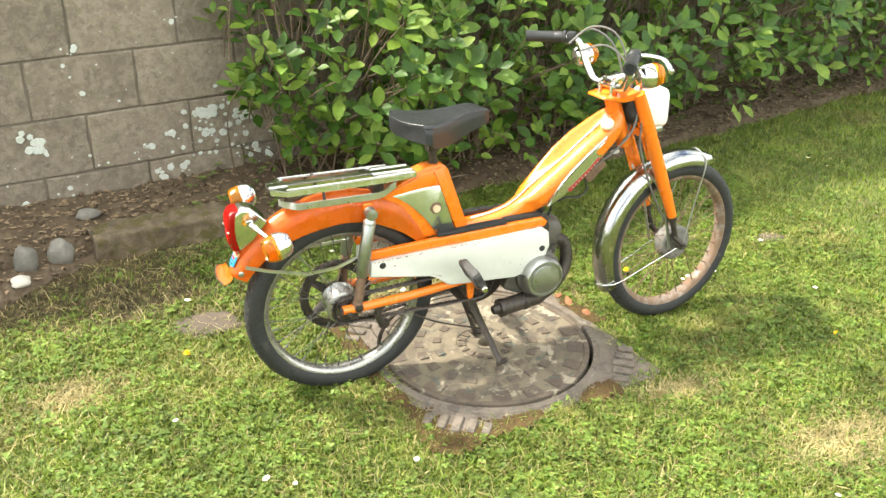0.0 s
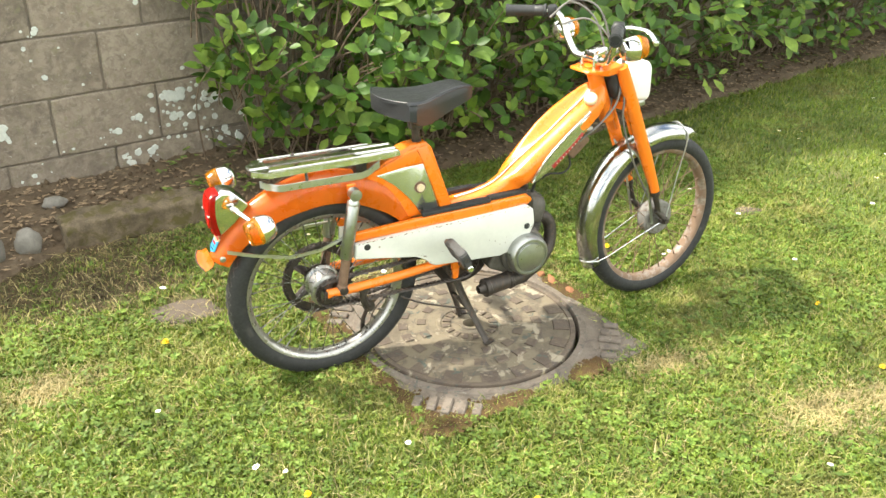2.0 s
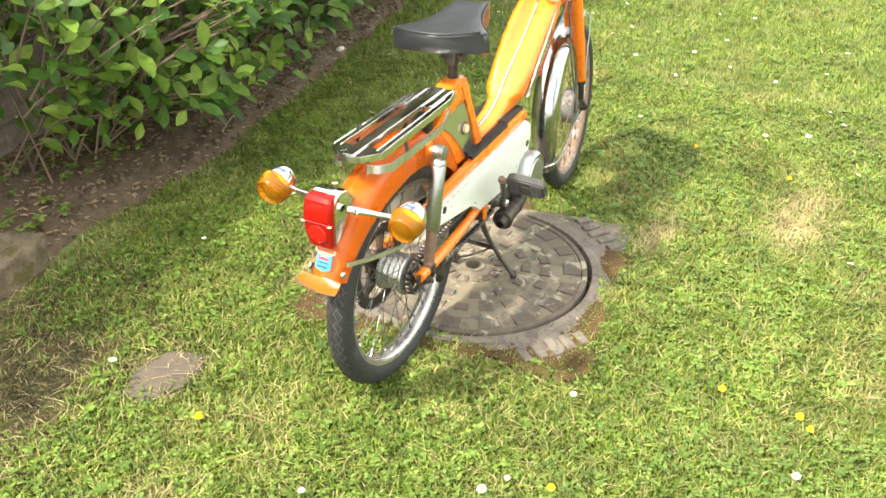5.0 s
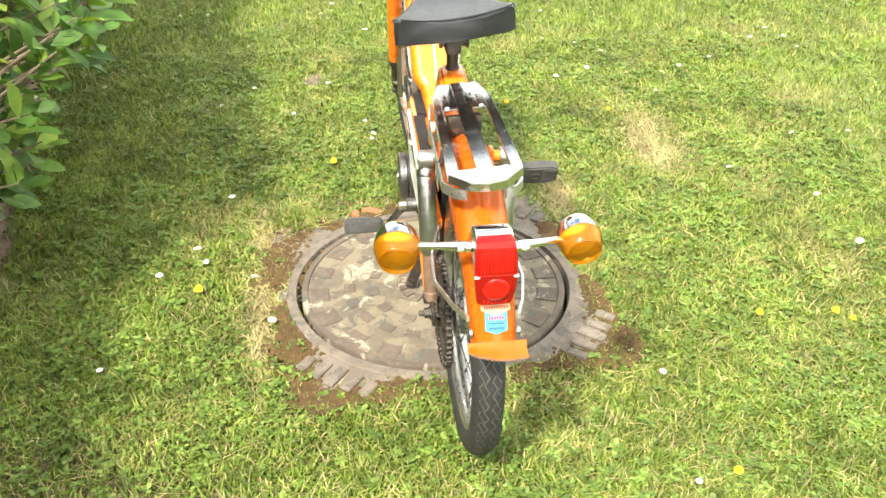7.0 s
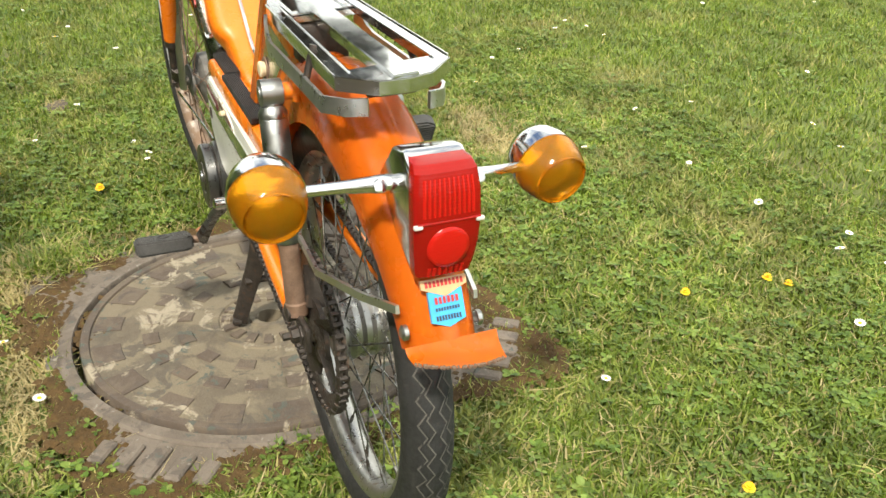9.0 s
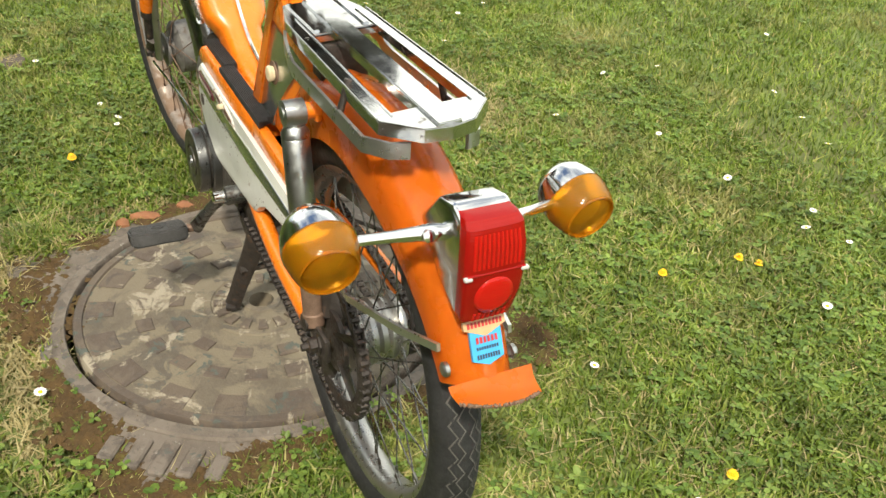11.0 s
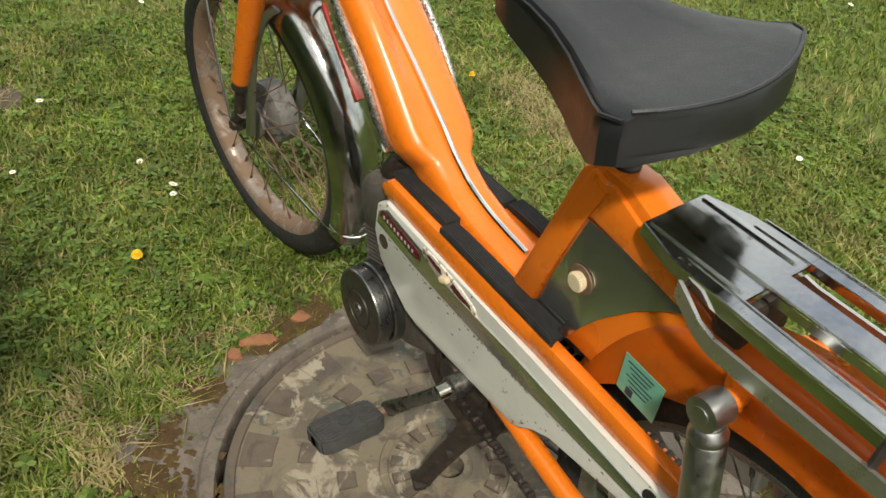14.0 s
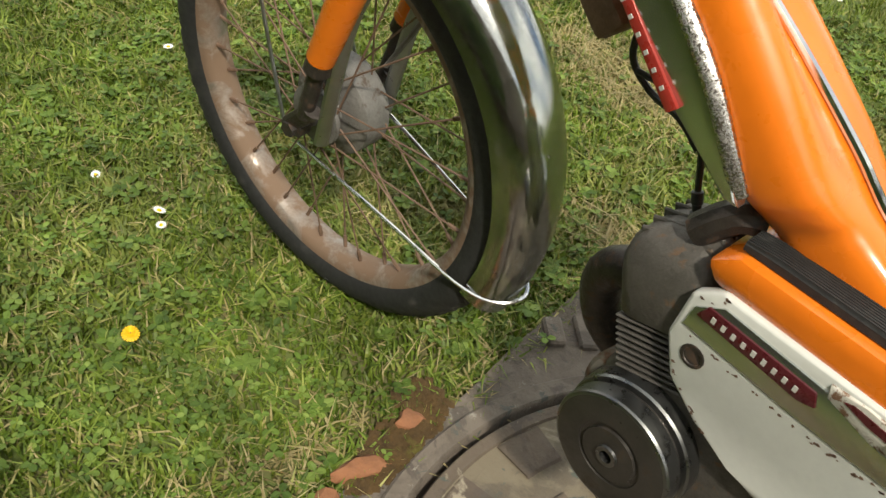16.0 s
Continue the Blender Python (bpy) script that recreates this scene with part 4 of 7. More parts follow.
# shock absorbers
for s in sides():
    top, bot = Vector((0.066, s * 0.071, 0.528)), Vector((0.024, s * 0.067, 0.262))
    d = (bot - top).normalized()
    bm = bmesh.new()
    lathe(bm, top, d, [(0, 0.0145), (0.012, 0.015), (0.0165, 0.022), (0.0165, 0.028), (0.0155, 0.029), (0.0165, 0.0305), (0.0165, 0.175), (0.0145, 0.178), (0, 0.178)], 24)
    shock = add("shock_absorber", bm, DULL, label="dull alloy shock absorber tube")
    bm = bmesh.new()
    lathe(bm, top, (0, 1, 0), [(0.0155, -0.012), (0.0155, 0.012), (0.008, 0.013), (0.008, -0.013)], 20, closed=True)
    lathe(bm, top, (0, 1, 0), [(0, -0.014), (0.008, -0.014), (0.008, 0.014), (0, 0.014)], 12)
    tube(bm, [top + d * 0.006, top + d * 0.02], 0.010, 12)
    add("top_eye", bm, DULL, shock)
    bm = bmesh.new()
    lathe(bm, top, d, [(0, 0.176), (0.0125, 0.177), (0.0125, 0.255), (0.014, 0.257), (0.014, 0.272), (0, 0.276)], 18)
    add("lower_tube", bm, RUSTY, shock, "rust-brown lower tube")
    bm = bmesh.new()
    tube(bm, [(0.066, s * 0.03, 0.528), (0.066, s * 0.07, 0.528)], 0.010, 12)
    prism(bm, [(0.054, 0.544), (0.080, 0.544), (0.076, 0.514), (0.058, 0.514)], s * 0.038, s * 0.048, 0.004)
    add("shock_mount", bm, ORANGE)


# wheels
def tyre_mesh(c, steer):
    bm = bmesh.new()
    n, k = 264, 22
    R, a, b = (0.2325, 0.0270, 0.0265) if steer else (0.2355, 0.0290, 0.0275)
    rings = []
    for i in range(n):
        t = 2 * math.pi * i / n
        ring = []
        for j in range(k):
            u = 2 * math.pi * j / k
            y, r = b * math.sin(u), a * math.cos(u)
            if math.cos(u) > 0.35:
                zig = abs((t * 33 / (2 * math.pi)) % 1 - 0.5) * 2
                lane = abs(((y / 0.0125) % 1) - zig)
                if min(lane, 1 - lane) < 0.20 or abs(abs(y) - 0.0005) < 0.0008:
                    r -= 0.0024
            ring.append(bm.verts.new(c + Vector((math.cos(t) * (R + r), y, math.sin(t) * (R + r)))))
        rings.append(ring)
    for i in range(n):
        bridge(bm, rings[i], rings[(i + 1) % n])
    return bm


def wheel(c, rim_mat, steer, name, hub_prof, hub_mat):
    bm = bmesh.new()
    prof = [(0.216, -0.0205), (0.218, -0.018), (0.212, -0.016), (0.206, -0.012), (0.2035, 0), (0.206, 0.012), (0.212, 0.016), (0.218, 0.018), (0.216, 0.0205), (0.210, 0.0195), (0.2025, 0.014), (0.1995, 0), (0.2025, -0.014), (0.210, -0.0195)]
    lathe(bm, c, (0, 1, 0), prof, 96, closed=True)
    w = add(name, bm, rim_mat, sharp=45, steer=steer)
    tyre = add("tyre", tyre_mesh(c, steer), RUBBER, w, "worn black tyre with zigzag tread", sharp=50, steer=steer)
    bm = bmesh.new()
    R, a, b = (0.2325, 0.0270, 0.0265) if steer else (0.2355, 0.0290, 0.0275)
    for y0, y1, ph in ((0.0025, 0.0105, 0), (0.0105, 0.0185, 0.5), (-0.0025, -0.0105, 0.5), (-0.0105, -0.0185, 0)):
        strip = []
        for i in range(120):
            t = 2 * math.pi * (i + ph) / 120
            for y in (([y0, y1][i % 2] - 0.0009), ([y0, y1][i % 2] + 0.0009)):
                r = R + a * math.sqrt(1 - (y / b) ** 2) + 0.0003
                strip.append(bm.verts.new(c + Vector((math.cos(t) * r, y, math.sin(t) * r))))
        for i in range(120):
            p, q, r2, s2 = strip[2 * i], strip[2 * i + 1], strip[(2 * i + 3) % 240], strip[(2 * i + 2) % 240]
            bm.faces.new((p, q, r2, s2))
    add("tread_line", bm, DUST, tyre, steer=steer)
    bm = bmesh.new()
    lathe(bm, c, (0, 1, 0), hub_prof, 40)
    hub = add("hub", bm, hub_mat, w, "", steer=steer)
    mesh = None
    for i in range(36):
        s = 1 if i % 2 else -1
        t = 2 * math.pi * (i + 0.5) / 36
        lean = 0.62 * (1 if (i // 2) % 2 else -1)
        b = bmesh.new()
        p0 = c + Vector((math.cos(t + lean), 0, math.sin(t + lean))) * 0.036 + Vector((0, s * 0.026, 0))
        p1 = c + Vector((math.cos(t), 0, math.sin(t))) * 0.2005 + Vector((0, s * 0.004, 0))
        q = p1 + (p0 - p1) * 0.09
        tube(b, [p0, q], 0.0011, 5)
        tube(b, [q, p1], 0.0024, 6)
        add("spoke", b, CRANKSTEEL if rim_mat is RIMSTEEL else RUSTY, w, steer=steer)
    return w


rear = wheel(RA, RIMSTEEL, False, "rear_wheel", [(0, -0.052), (0.009, -0.052), (0.009, -0.043), (0.027, -0.042), (0.030, -0.038), (0.040, -0.036), (0.047, -0.033), (0.049, -0.029), (0.047, -0.025), (0.041, -0.022), (0.044, -0.014), (0.041, -0.009), (0.044, -0.001), (0.041, 0.004), (0.044, 0.012), (0.041, 0.019), (0.048, 0.023), (0.048, 0.028), (0.014, 0.031), (0.009, 0.05), (0, 0.05)], RIMSTEEL)
tagged(rear, label="spoked rear wheel with bright rim")
front = wheel(FA, RIMBROWN, True, "front_wheel", [(0, -0.05), (0.008, -0.05), (0.008, -0.036), (0.050, -0.033), (0.055, -0.028), (0.055, 0.004), (0.050, 0.008), (0.024, 0.012), (0.022, 0.020), (0.034, 0.024), (0.034, 0.029), (0.010, 0.032), (0.008, 0.05), (0, 0.05)], HUBALLOY)
tagged(front, label="spoked front wheel with rust-filmed rim")


# drive train
def sprocket(c, r, y, teeth, material, name, parent=None):
    bm = bmesh.new()
    outer = []
    for i in range(teeth * 4):
        t = 2 * math.pi * i / (teeth * 4)
        rr = r + (0.004 if i % 4 in (1, 2) else -0.002)
        outer.append((rr, t))
    a = [bm.verts.new((c[0] + q * math.cos(t), y - 0.0015, c[1] + q * math.sin(t))) for q, t in outer]
    b = [bm.verts.new((c[0] + q * math.cos(t), y + 0.0015, c[1] + q * math.sin(t))) for q, t in outer]
    a2 = [bm.verts.new((c[0] + r * 0.80 * math.cos(t), y - 0.0015, c[1] + r * 0.80 * math.sin(t))) for q, t in outer]
    b2 = [bm.verts.new((c[0] + r * 0.80 * math.cos(t), y + 0.0015, c[1] + r * 0.80 * math.sin(t))) for q, t in outer]
    bridge(bm, a, b), bridge(bm, a2, b2), bridge(bm, a, a2), bridge(bm, b, b2)
    for k in range(5):
        t = 2 * math.pi * k / 5
        d = Vector((math.cos(t), 0, math.sin(t)))
        tube(bm, [Vector((c[0], y, c[1])) + d * r * 0.3, Vector((c[0], y, c[1])) + d * r * 0.84], [r * 0.16, r * 0.09], 8, flat=0.2)
    lathe(bm, (c[0], y, c[1]), (0, 1, 0), [(0, -0.003), (r * 0.42, -0.003), (r * 0.42, 0.003), (0, 0.003)], 24)
    return add(name, bm, material, parent)


def chain(c0, r0, c1, r1, y, name):
    """A closed chain round two sprockets: rollers and side plates, link by link."""
    c0, c1 = Vector((c0[0], 0, c0[1])), Vector((c1[0], 0, c1[1]))
    d = (c1 - c0)
    base, lean = math.atan2(d.z, d.x), math.acos((r0 - r1) / d.length)
    pts = []
    for k in range(41):
        t = base + lean + (2 * math.pi - 2 * lean) * k / 40
        pts.append(c0 + Vector((math.cos(t), 0, math.sin(t))) * r0)
    for k in range(13):
        t = base - lean + 2 * lean * k / 12
        pts.append(c1 + Vector((math.cos(t), 0, math.sin(t))) * r1)
    pts.append(pts[0])
    run = [0.0]
    for a, b in zip(pts, pts[1:]):
        run.append(run[-1] + (b - a).length)
    n = int(run[-1] / 0.0127 / 2) * 2
    joints = []
    for k in range(n):
        want = run[-1] * k / n
        i = max(j for j in range(len(run)) if run[j] <= want + 1e-9)
        i = min(i, len(pts) - 2)
        f = (want - run[i]) / max(run[i + 1] - run[i], 1e-9)
        joints.append(pts[i].lerp(pts[i + 1], f) + Vector((0, y, 0)))
    bm = bmesh.new()
    for k in range(n):
        a, b = joints[k], joints[(k + 1) % n]
        tube(bm, [a - Vector((0, 0.0045, 0)), a + Vector((0, 0.0045, 0))], 0.0042, 6)
        w = 0.0032 if k % 2 else 0.0046
        for s in (1, -1):
            tube(bm, [a + Vector((0, s * w, 0)) + (a - b) * 0.2, a.lerp(b, 0.5) + Vector((0, s * w, 0)), b + Vector((0, s * w, 0)) + (b - a) * 0.2], [0.0045, 0.0032, 0.0045], 6, flat=0.25 if False else 0.3)
    return add(name, bm, GREASY, label="oily roller chain")


CR = (0.385, 0.255)  # the pedal axle
sprocket((0, 0.245), 0.098, 0.048, 44, GREASY, "drive_sprocket")
chain((0, 0.245), 0.100, (0.415, 0.235), 0.034, 0.048, "drive_chain")
sprocket((0, 0.245), 0.036, -0.048, 16, GREASY, "pedal_freewheel")
chain((0, 0.245), 0.038, CR, 0.050, -0.048, "pedal_chain")
for s in sides():
    bm = bmesh.new()
    tube(bm, curve([(-0.016 if s < 0 else 0.035, s * 0.066, 0.257), (0.06, s * 0.066, 0.258), (0.20, s * 0.060, 0.262), (0.36, s * 0.045, 0.270)], 4), 0.0125, 12)
    arm = add("swing_arm", bm, ORANGE, label="orange tubular swing arm with worn paint")
    bm = bmesh.new()
    slab(bm, pose(0.0, s * 0.066, 0.247), (0.05, 0.008, 0.034), 0.003)
    lathe(bm, (0, s * 0.066, 0.245), (0, s, 0), [(0.014, 0), (0.014, 0.006), (0.010, 0.007), (0.010, 0.016), (0.005, 0.017), (0.005, 0.026), (0, 0.026)], 6 if s > 0 else 16)
    lathe(bm, (0.026, s * 0.07, 0.262), (0, s, 0), [(0.012, -0.004), (0.012, 0.010), (0.006, 0.012), (0, 0.012)], 12)
    add("axle_end", bm, GREASY, arm)
bm = bmesh.new()
tube(bm, curve([(0.085, -0.066, 0.25), (0.082, -0.066, 0.225), (0.090, -0.064, 0.20), (0.10, -0.06, 0.188)], 4), 0.010, 8)
lathe(bm, (0.10, -0.060, 0.190), (0, 1, 0), [(0, -0.006), (0.016, -0.006), (0.016, 0.006), (0, 0.006)], 16)
lathe(bm, (0.085, -0.066, 0.252), (0, 1, 0), [(0, -0.009), (0.014, -0.009), (0.014, 0.009), (0, 0.009)], 12)
add("chain_tensioner", bm, GREASY)


def crank(s, at, tip, pedal_y):
    bm = bmesh.new()
    tube(bm, curve([(at[0], s * 0.085, at[1]), (at[0] + (tip[0] - at[0]) * 0.35, s * 0.100, at[1] + (tip[1] - at[1]) * 0.35), (tip[0], s * 0.116, tip[1])], 4), [0.012, 0.011, 0.010, 0.009, 0.009, 0.009, 0.010, 0.011, 0.012], 10, flat=0.75)
    lathe(bm, (at[0], s * 0.07, at[1]), (0, s, 0), [(0.015, -0.02), (0.015, 0.012), (0.011, 0.014), (0, 0.014)], 18)
    arm = add("crank", bm, CRANKSTEEL, label="dark worn crank arm with a bright boss")
    bm = bmesh.new()
    lathe(bm, (at[0], s * 0.084, at[1]), (0, s, 0), [(0.0095, -0.002), (0.0095, 0.016), (0.007, 0.018), (0, 0.018)], 18)
    add("axle_cap", bm, CHROME, arm, "bright axle end")
    bm = bmesh.new()
    tube(bm, [(tip[0], s * 0.108, tip[1]), (tip[0], s * pedal_y, tip[1])], 0.007, 10)
    add("pedal_spindle", bm, RUSTY, arm)
    bm = bmesh.new()
    tilt = Matrix.Translation((tip[0], s * (0.132 + (pedal_y - 0.132) / 2), tip[1])) @ pose(0, 0, 0, 0, 62 if s < 0 else 14, 0)
    L, W, T = pedal_y - 0.132, 0.054, 0.022
    ring = [(-W / 2, -L * 0.36), (-W * 0.36, -L / 2), (W * 0.36, -L / 2), (W / 2, -L * 0.36), (W / 2, L * 0.36), (W * 0.36, L / 2), (-W * 0.36, L / 2), (-W / 2, L * 0.36)]
    a = [bm.verts.new((x, y, -T / 2)) for x, y in ring]
    b = [bm.verts.new((x, y, T / 2)) for x, y in ring]
    bridge(bm, a, b)
    bm.faces.new(a), bm.faces.new(b)
    bmesh.ops.bevel(bm, geom=bm.edges[:], offset=0.003, segments=2, affect="EDGES")
    bm.transform(tilt)
    pedal = add("pedal", bm, PEDALRUB, arm, "black rubber block pedal")
    for f in (1, -1):
        for k in range(9):
            for h in (1, -1):
                bm = bmesh.new()
                slab(bm, tilt @ pose((k - 4) * 0.0048, h * L * 0.30, f * (T / 2 + 0.0006)), (0.0024, L * 0.28 - 0.002 * (k in (0, 8)), 0.0018), 0.0004, 1)
                add("tread_rib", bm, PEDALRUB, arm)
        bm = bmesh.new()
        lathe(bm, (0, 0, f * T / 2), (0, 0, f), [(0.010, -0.001), (0.010, 0.0014), (0.0075, 0.0015), (0.0075, 0.0005), (0, 0.0005)], 20)
        bm.transform(tilt)
        add("pedal_boss", bm, PEDALRUB, arm)


crank(1, CR, (0.463, 0.163), 0.222)
crank(-1, CR, (0.305, 0.363), 0.226)

# engine: crankcase, finned cylinder, head, exhaust, pulleys
bm = bmesh.new()
prism(bm, [(0.47, 0.21), (0.50, 0.30), (0.56, 0.325), (0.625, 0.31), (0.65, 0.25), (0.62, 0.19), (0.54, 0.175)], -0.048, 0.048, 0.012, 3)
lathe(bm, (0.575, -0.040, 0.25), (0, -1, 0), [(0.070, 0), (0.070, 0.02), (0.064, 0.026), (0, 0.026)], 40)
case = add("crankcase", bm, CASTING, label="dusty cast alloy crankcase")
cyl0, cd = Vector((0.592, 0.010, 0.262)), Vector((0.292, 0, 0.956)).normalized()
CYL = Matrix.Translation(cyl0) @ pose(0, 0, 0, 0, 17.0, 0)
for k in range(9):
    bm = bmesh.new()
    slab(bm, CYL @ pose(0, 0, 0.016 + 0.0058 * k), (0.078, 0.084, 0.0026), 0.0011, 1)
    add("cooling_fin", bm, CASTING, case)
bm = bmesh.new()
tube(bm, [cyl0 - cd * 0.01, cyl0 + cd * 0.07], 0.027, 20)
add("cylinder", bm, GREASY, case)
bm = bmesh.new()
loft(bm, [[CYL @ Vector((a * 0.041 * k * math.copysign(abs(math.cos(t)) ** 0.4, math.cos(t)) + sh, 0.044 * w * math.copysign(abs(math.sin(t)) ** 0.4, math.sin(t)), h)) for t in [2 * math.pi * j / 28 for j in range(28)]]
          for h, k, w, sh, a in ((0.066, 0.95, 0.97, 0, 1), (0.068, 1.0, 1.0, 0, 1), (0.100, 1.0, 1.0, 0, 1), (0.116, 0.97, 0.97, 0, 1), (0.130, 0.86, 0.88, -0.002, 1), (0.138, 0.66, 0.72, -0.004, 1), (0.141, 0.4, 0.5, -0.005, 1))])
head = add("cylinder_head", bm, CASTING, case, "dusty domed cylinder head", sharp=50)
for k in range(5):
    bm = bmesh.new()
    slab(bm, CYL @ pose(-0.003, (k - 2) * 0.0135, 0.1375 - 0.0018 * abs(k - 2) ** 2 * 0.5), (0.060, 0.0036, 0.010), 0.0012, 1)
    add("head_fin", bm, CASTING, case)
bm = bmesh.new()
lathe(bm, cyl0 + cd * 0.139, cd, [(0.005, 0), (0.005, 0.008), (0.0035, 0.009), (0.0035, 0.014), (0.0045, 0.015), (0.0045, 0.024), (0, 0.026)], 12)
tube(bm, curve([cyl0 + cd * 0.163, (0.652, 0.006, 0.450), (0.672, 0.010, 0.476), (0.715, 0.012, 0.478)], 5), 0.0026, 8)
add("spark_plug_lead", bm, PLASTIC)
bm = bmesh.new()
tube(bm, curve([(0.630, 0.008, 0.312), (0.672, 0.006, 0.316), (0.695, 0.000, 0.285), (0.688, -0.014, 0.230), (0.64, -0.035, 0.185), (0.585, -0.050, 0.168)], 5), 0.0185, 14)
pipe = add("exhaust_pipe", bm, GREASY, label="sooty exhaust pipe")
bm = bmesh.new()
lathe(bm, (0.60, -0.052, 0.172), Vector((-0.975, -0.06, -0.075)), [(0, 0), (0.016, 0), (0.024, 0.02), (0.0245, 0.06), (0.027, 0.062), (0.027, 0.072), (0.0245, 0.074), (0.0245, 0.135), (0.027, 0.137), (0.027, 0.150), (0.018, 0.152), (0.012, 0.17), (0.009, 0.17), (0.009, 0.14), (0, 0.14)], 24)
add("silencer", bm, GREASY, pipe, "black oily silencer")
# flywheel cover, right
bm = bmesh.new()
lathe(bm, (0.575, -0.066, 0.252), (0, -1, 0), [(0.060, 0), (0.062, 0.006), (0.060, 0.026), (0.054, 0.034), (0.050, 0.034), (0.049, 0.031), (0.044, 0.031), (0.042, 0.036), (0.022, 0.040), (0, 0.041)], 48)
add("flywheel_cover", bm, DULL, label="round dull alloy flywheel cover")
# variator drum, left
bm = bmesh.new()
lathe(bm, (0.596, 0.040, 0.215), (0, 1, 0), [(0.0500, 0), (0.0575, 0.001), (0.0590, 0.004), (0.0590, 0.021), (0.0575, 0.023), (0.0520, 0.0235), (0.0520, 0.0265), (0.0545, 0.0270), (0.0560, 0.0285), (0.0560, 0.0420), (0.0550, 0.0440), (0.0525, 0.0450), (0.0300, 0.0455),
       (0.0296, 0.0440), (0.0255, 0.0438), (0.0250, 0.0462), (0.0100, 0.0465), (0.0095, 0.0490), (0.0058, 0.0490), (0.0056, 0.0400), (0, 0.0400)], 64)
for f in bm.faces:
    c = f.calc_center_median() - Vector((0.596, 0, 0.215))
    r = math.hypot(c.x, c.z)
    f.material_index = 1 if (r > 0.0535 and 0.041 < c.y < 0.086) or (r < 0.0100 and c.y > 0.080) else 0
add("drive_drum", bm, [DRUM, DRUMEDGE], label="dark machined drive drum with bright turned edges", sharp=25)
bm = bmesh.new()
lathe(bm, (0.597, 0.036, 0.220), (0, 1, 0), [(0, -0.02), (0.064, -0.02), (0.066, 0.002), (0.062, 0.006), (0, 0.006)], 40)
prism(bm, [(0.560, 0.20), (0.57, 0.25), (0.60, 0.30), (0.635, 0.28), (0.60, 0.18)], 0.02, 0.040, 0.005)
add("drum_guard", bm, GUARDMETAL, case, "rust-stained guard behind the drum")
bm = bmesh.new()
lathe(bm, (0.418, 0.030, 0.236), (0, 1, 0), [(0, -0.012), (0.088, -0.012), (0.092, -0.008), (0.086, -0.001), (0.086, 0.003), (0.092, 0.009), (0.088, 0.012), (0.060, 0.010), (0.05, 0.016), (0.022, 0.018), (0.02, 0.03), (0, 0.03)], 48)
add("driven_pulley", bm, GREASY, label="rust-stained driven pulley")
bm = bmesh.new()
tube(bm, curve([(0.62, 0.03, 0.405), (0.60, 0.025, 0.43), (0.585, 0.015, 0.432)], 3), 0.013, 10)
slab(bm, pose(0.585, -0.02, 0.385), (0.05, 0.05, 0.045), 0.008)
lathe(bm, (0.56, -0.03, 0.36), (0, 0, 1), [(0, 0), (0.018, 0), (0.018, 0.04), (0.012, 0.046), (0, 0.046)], 16)
add("carburettor", bm, GREASY)


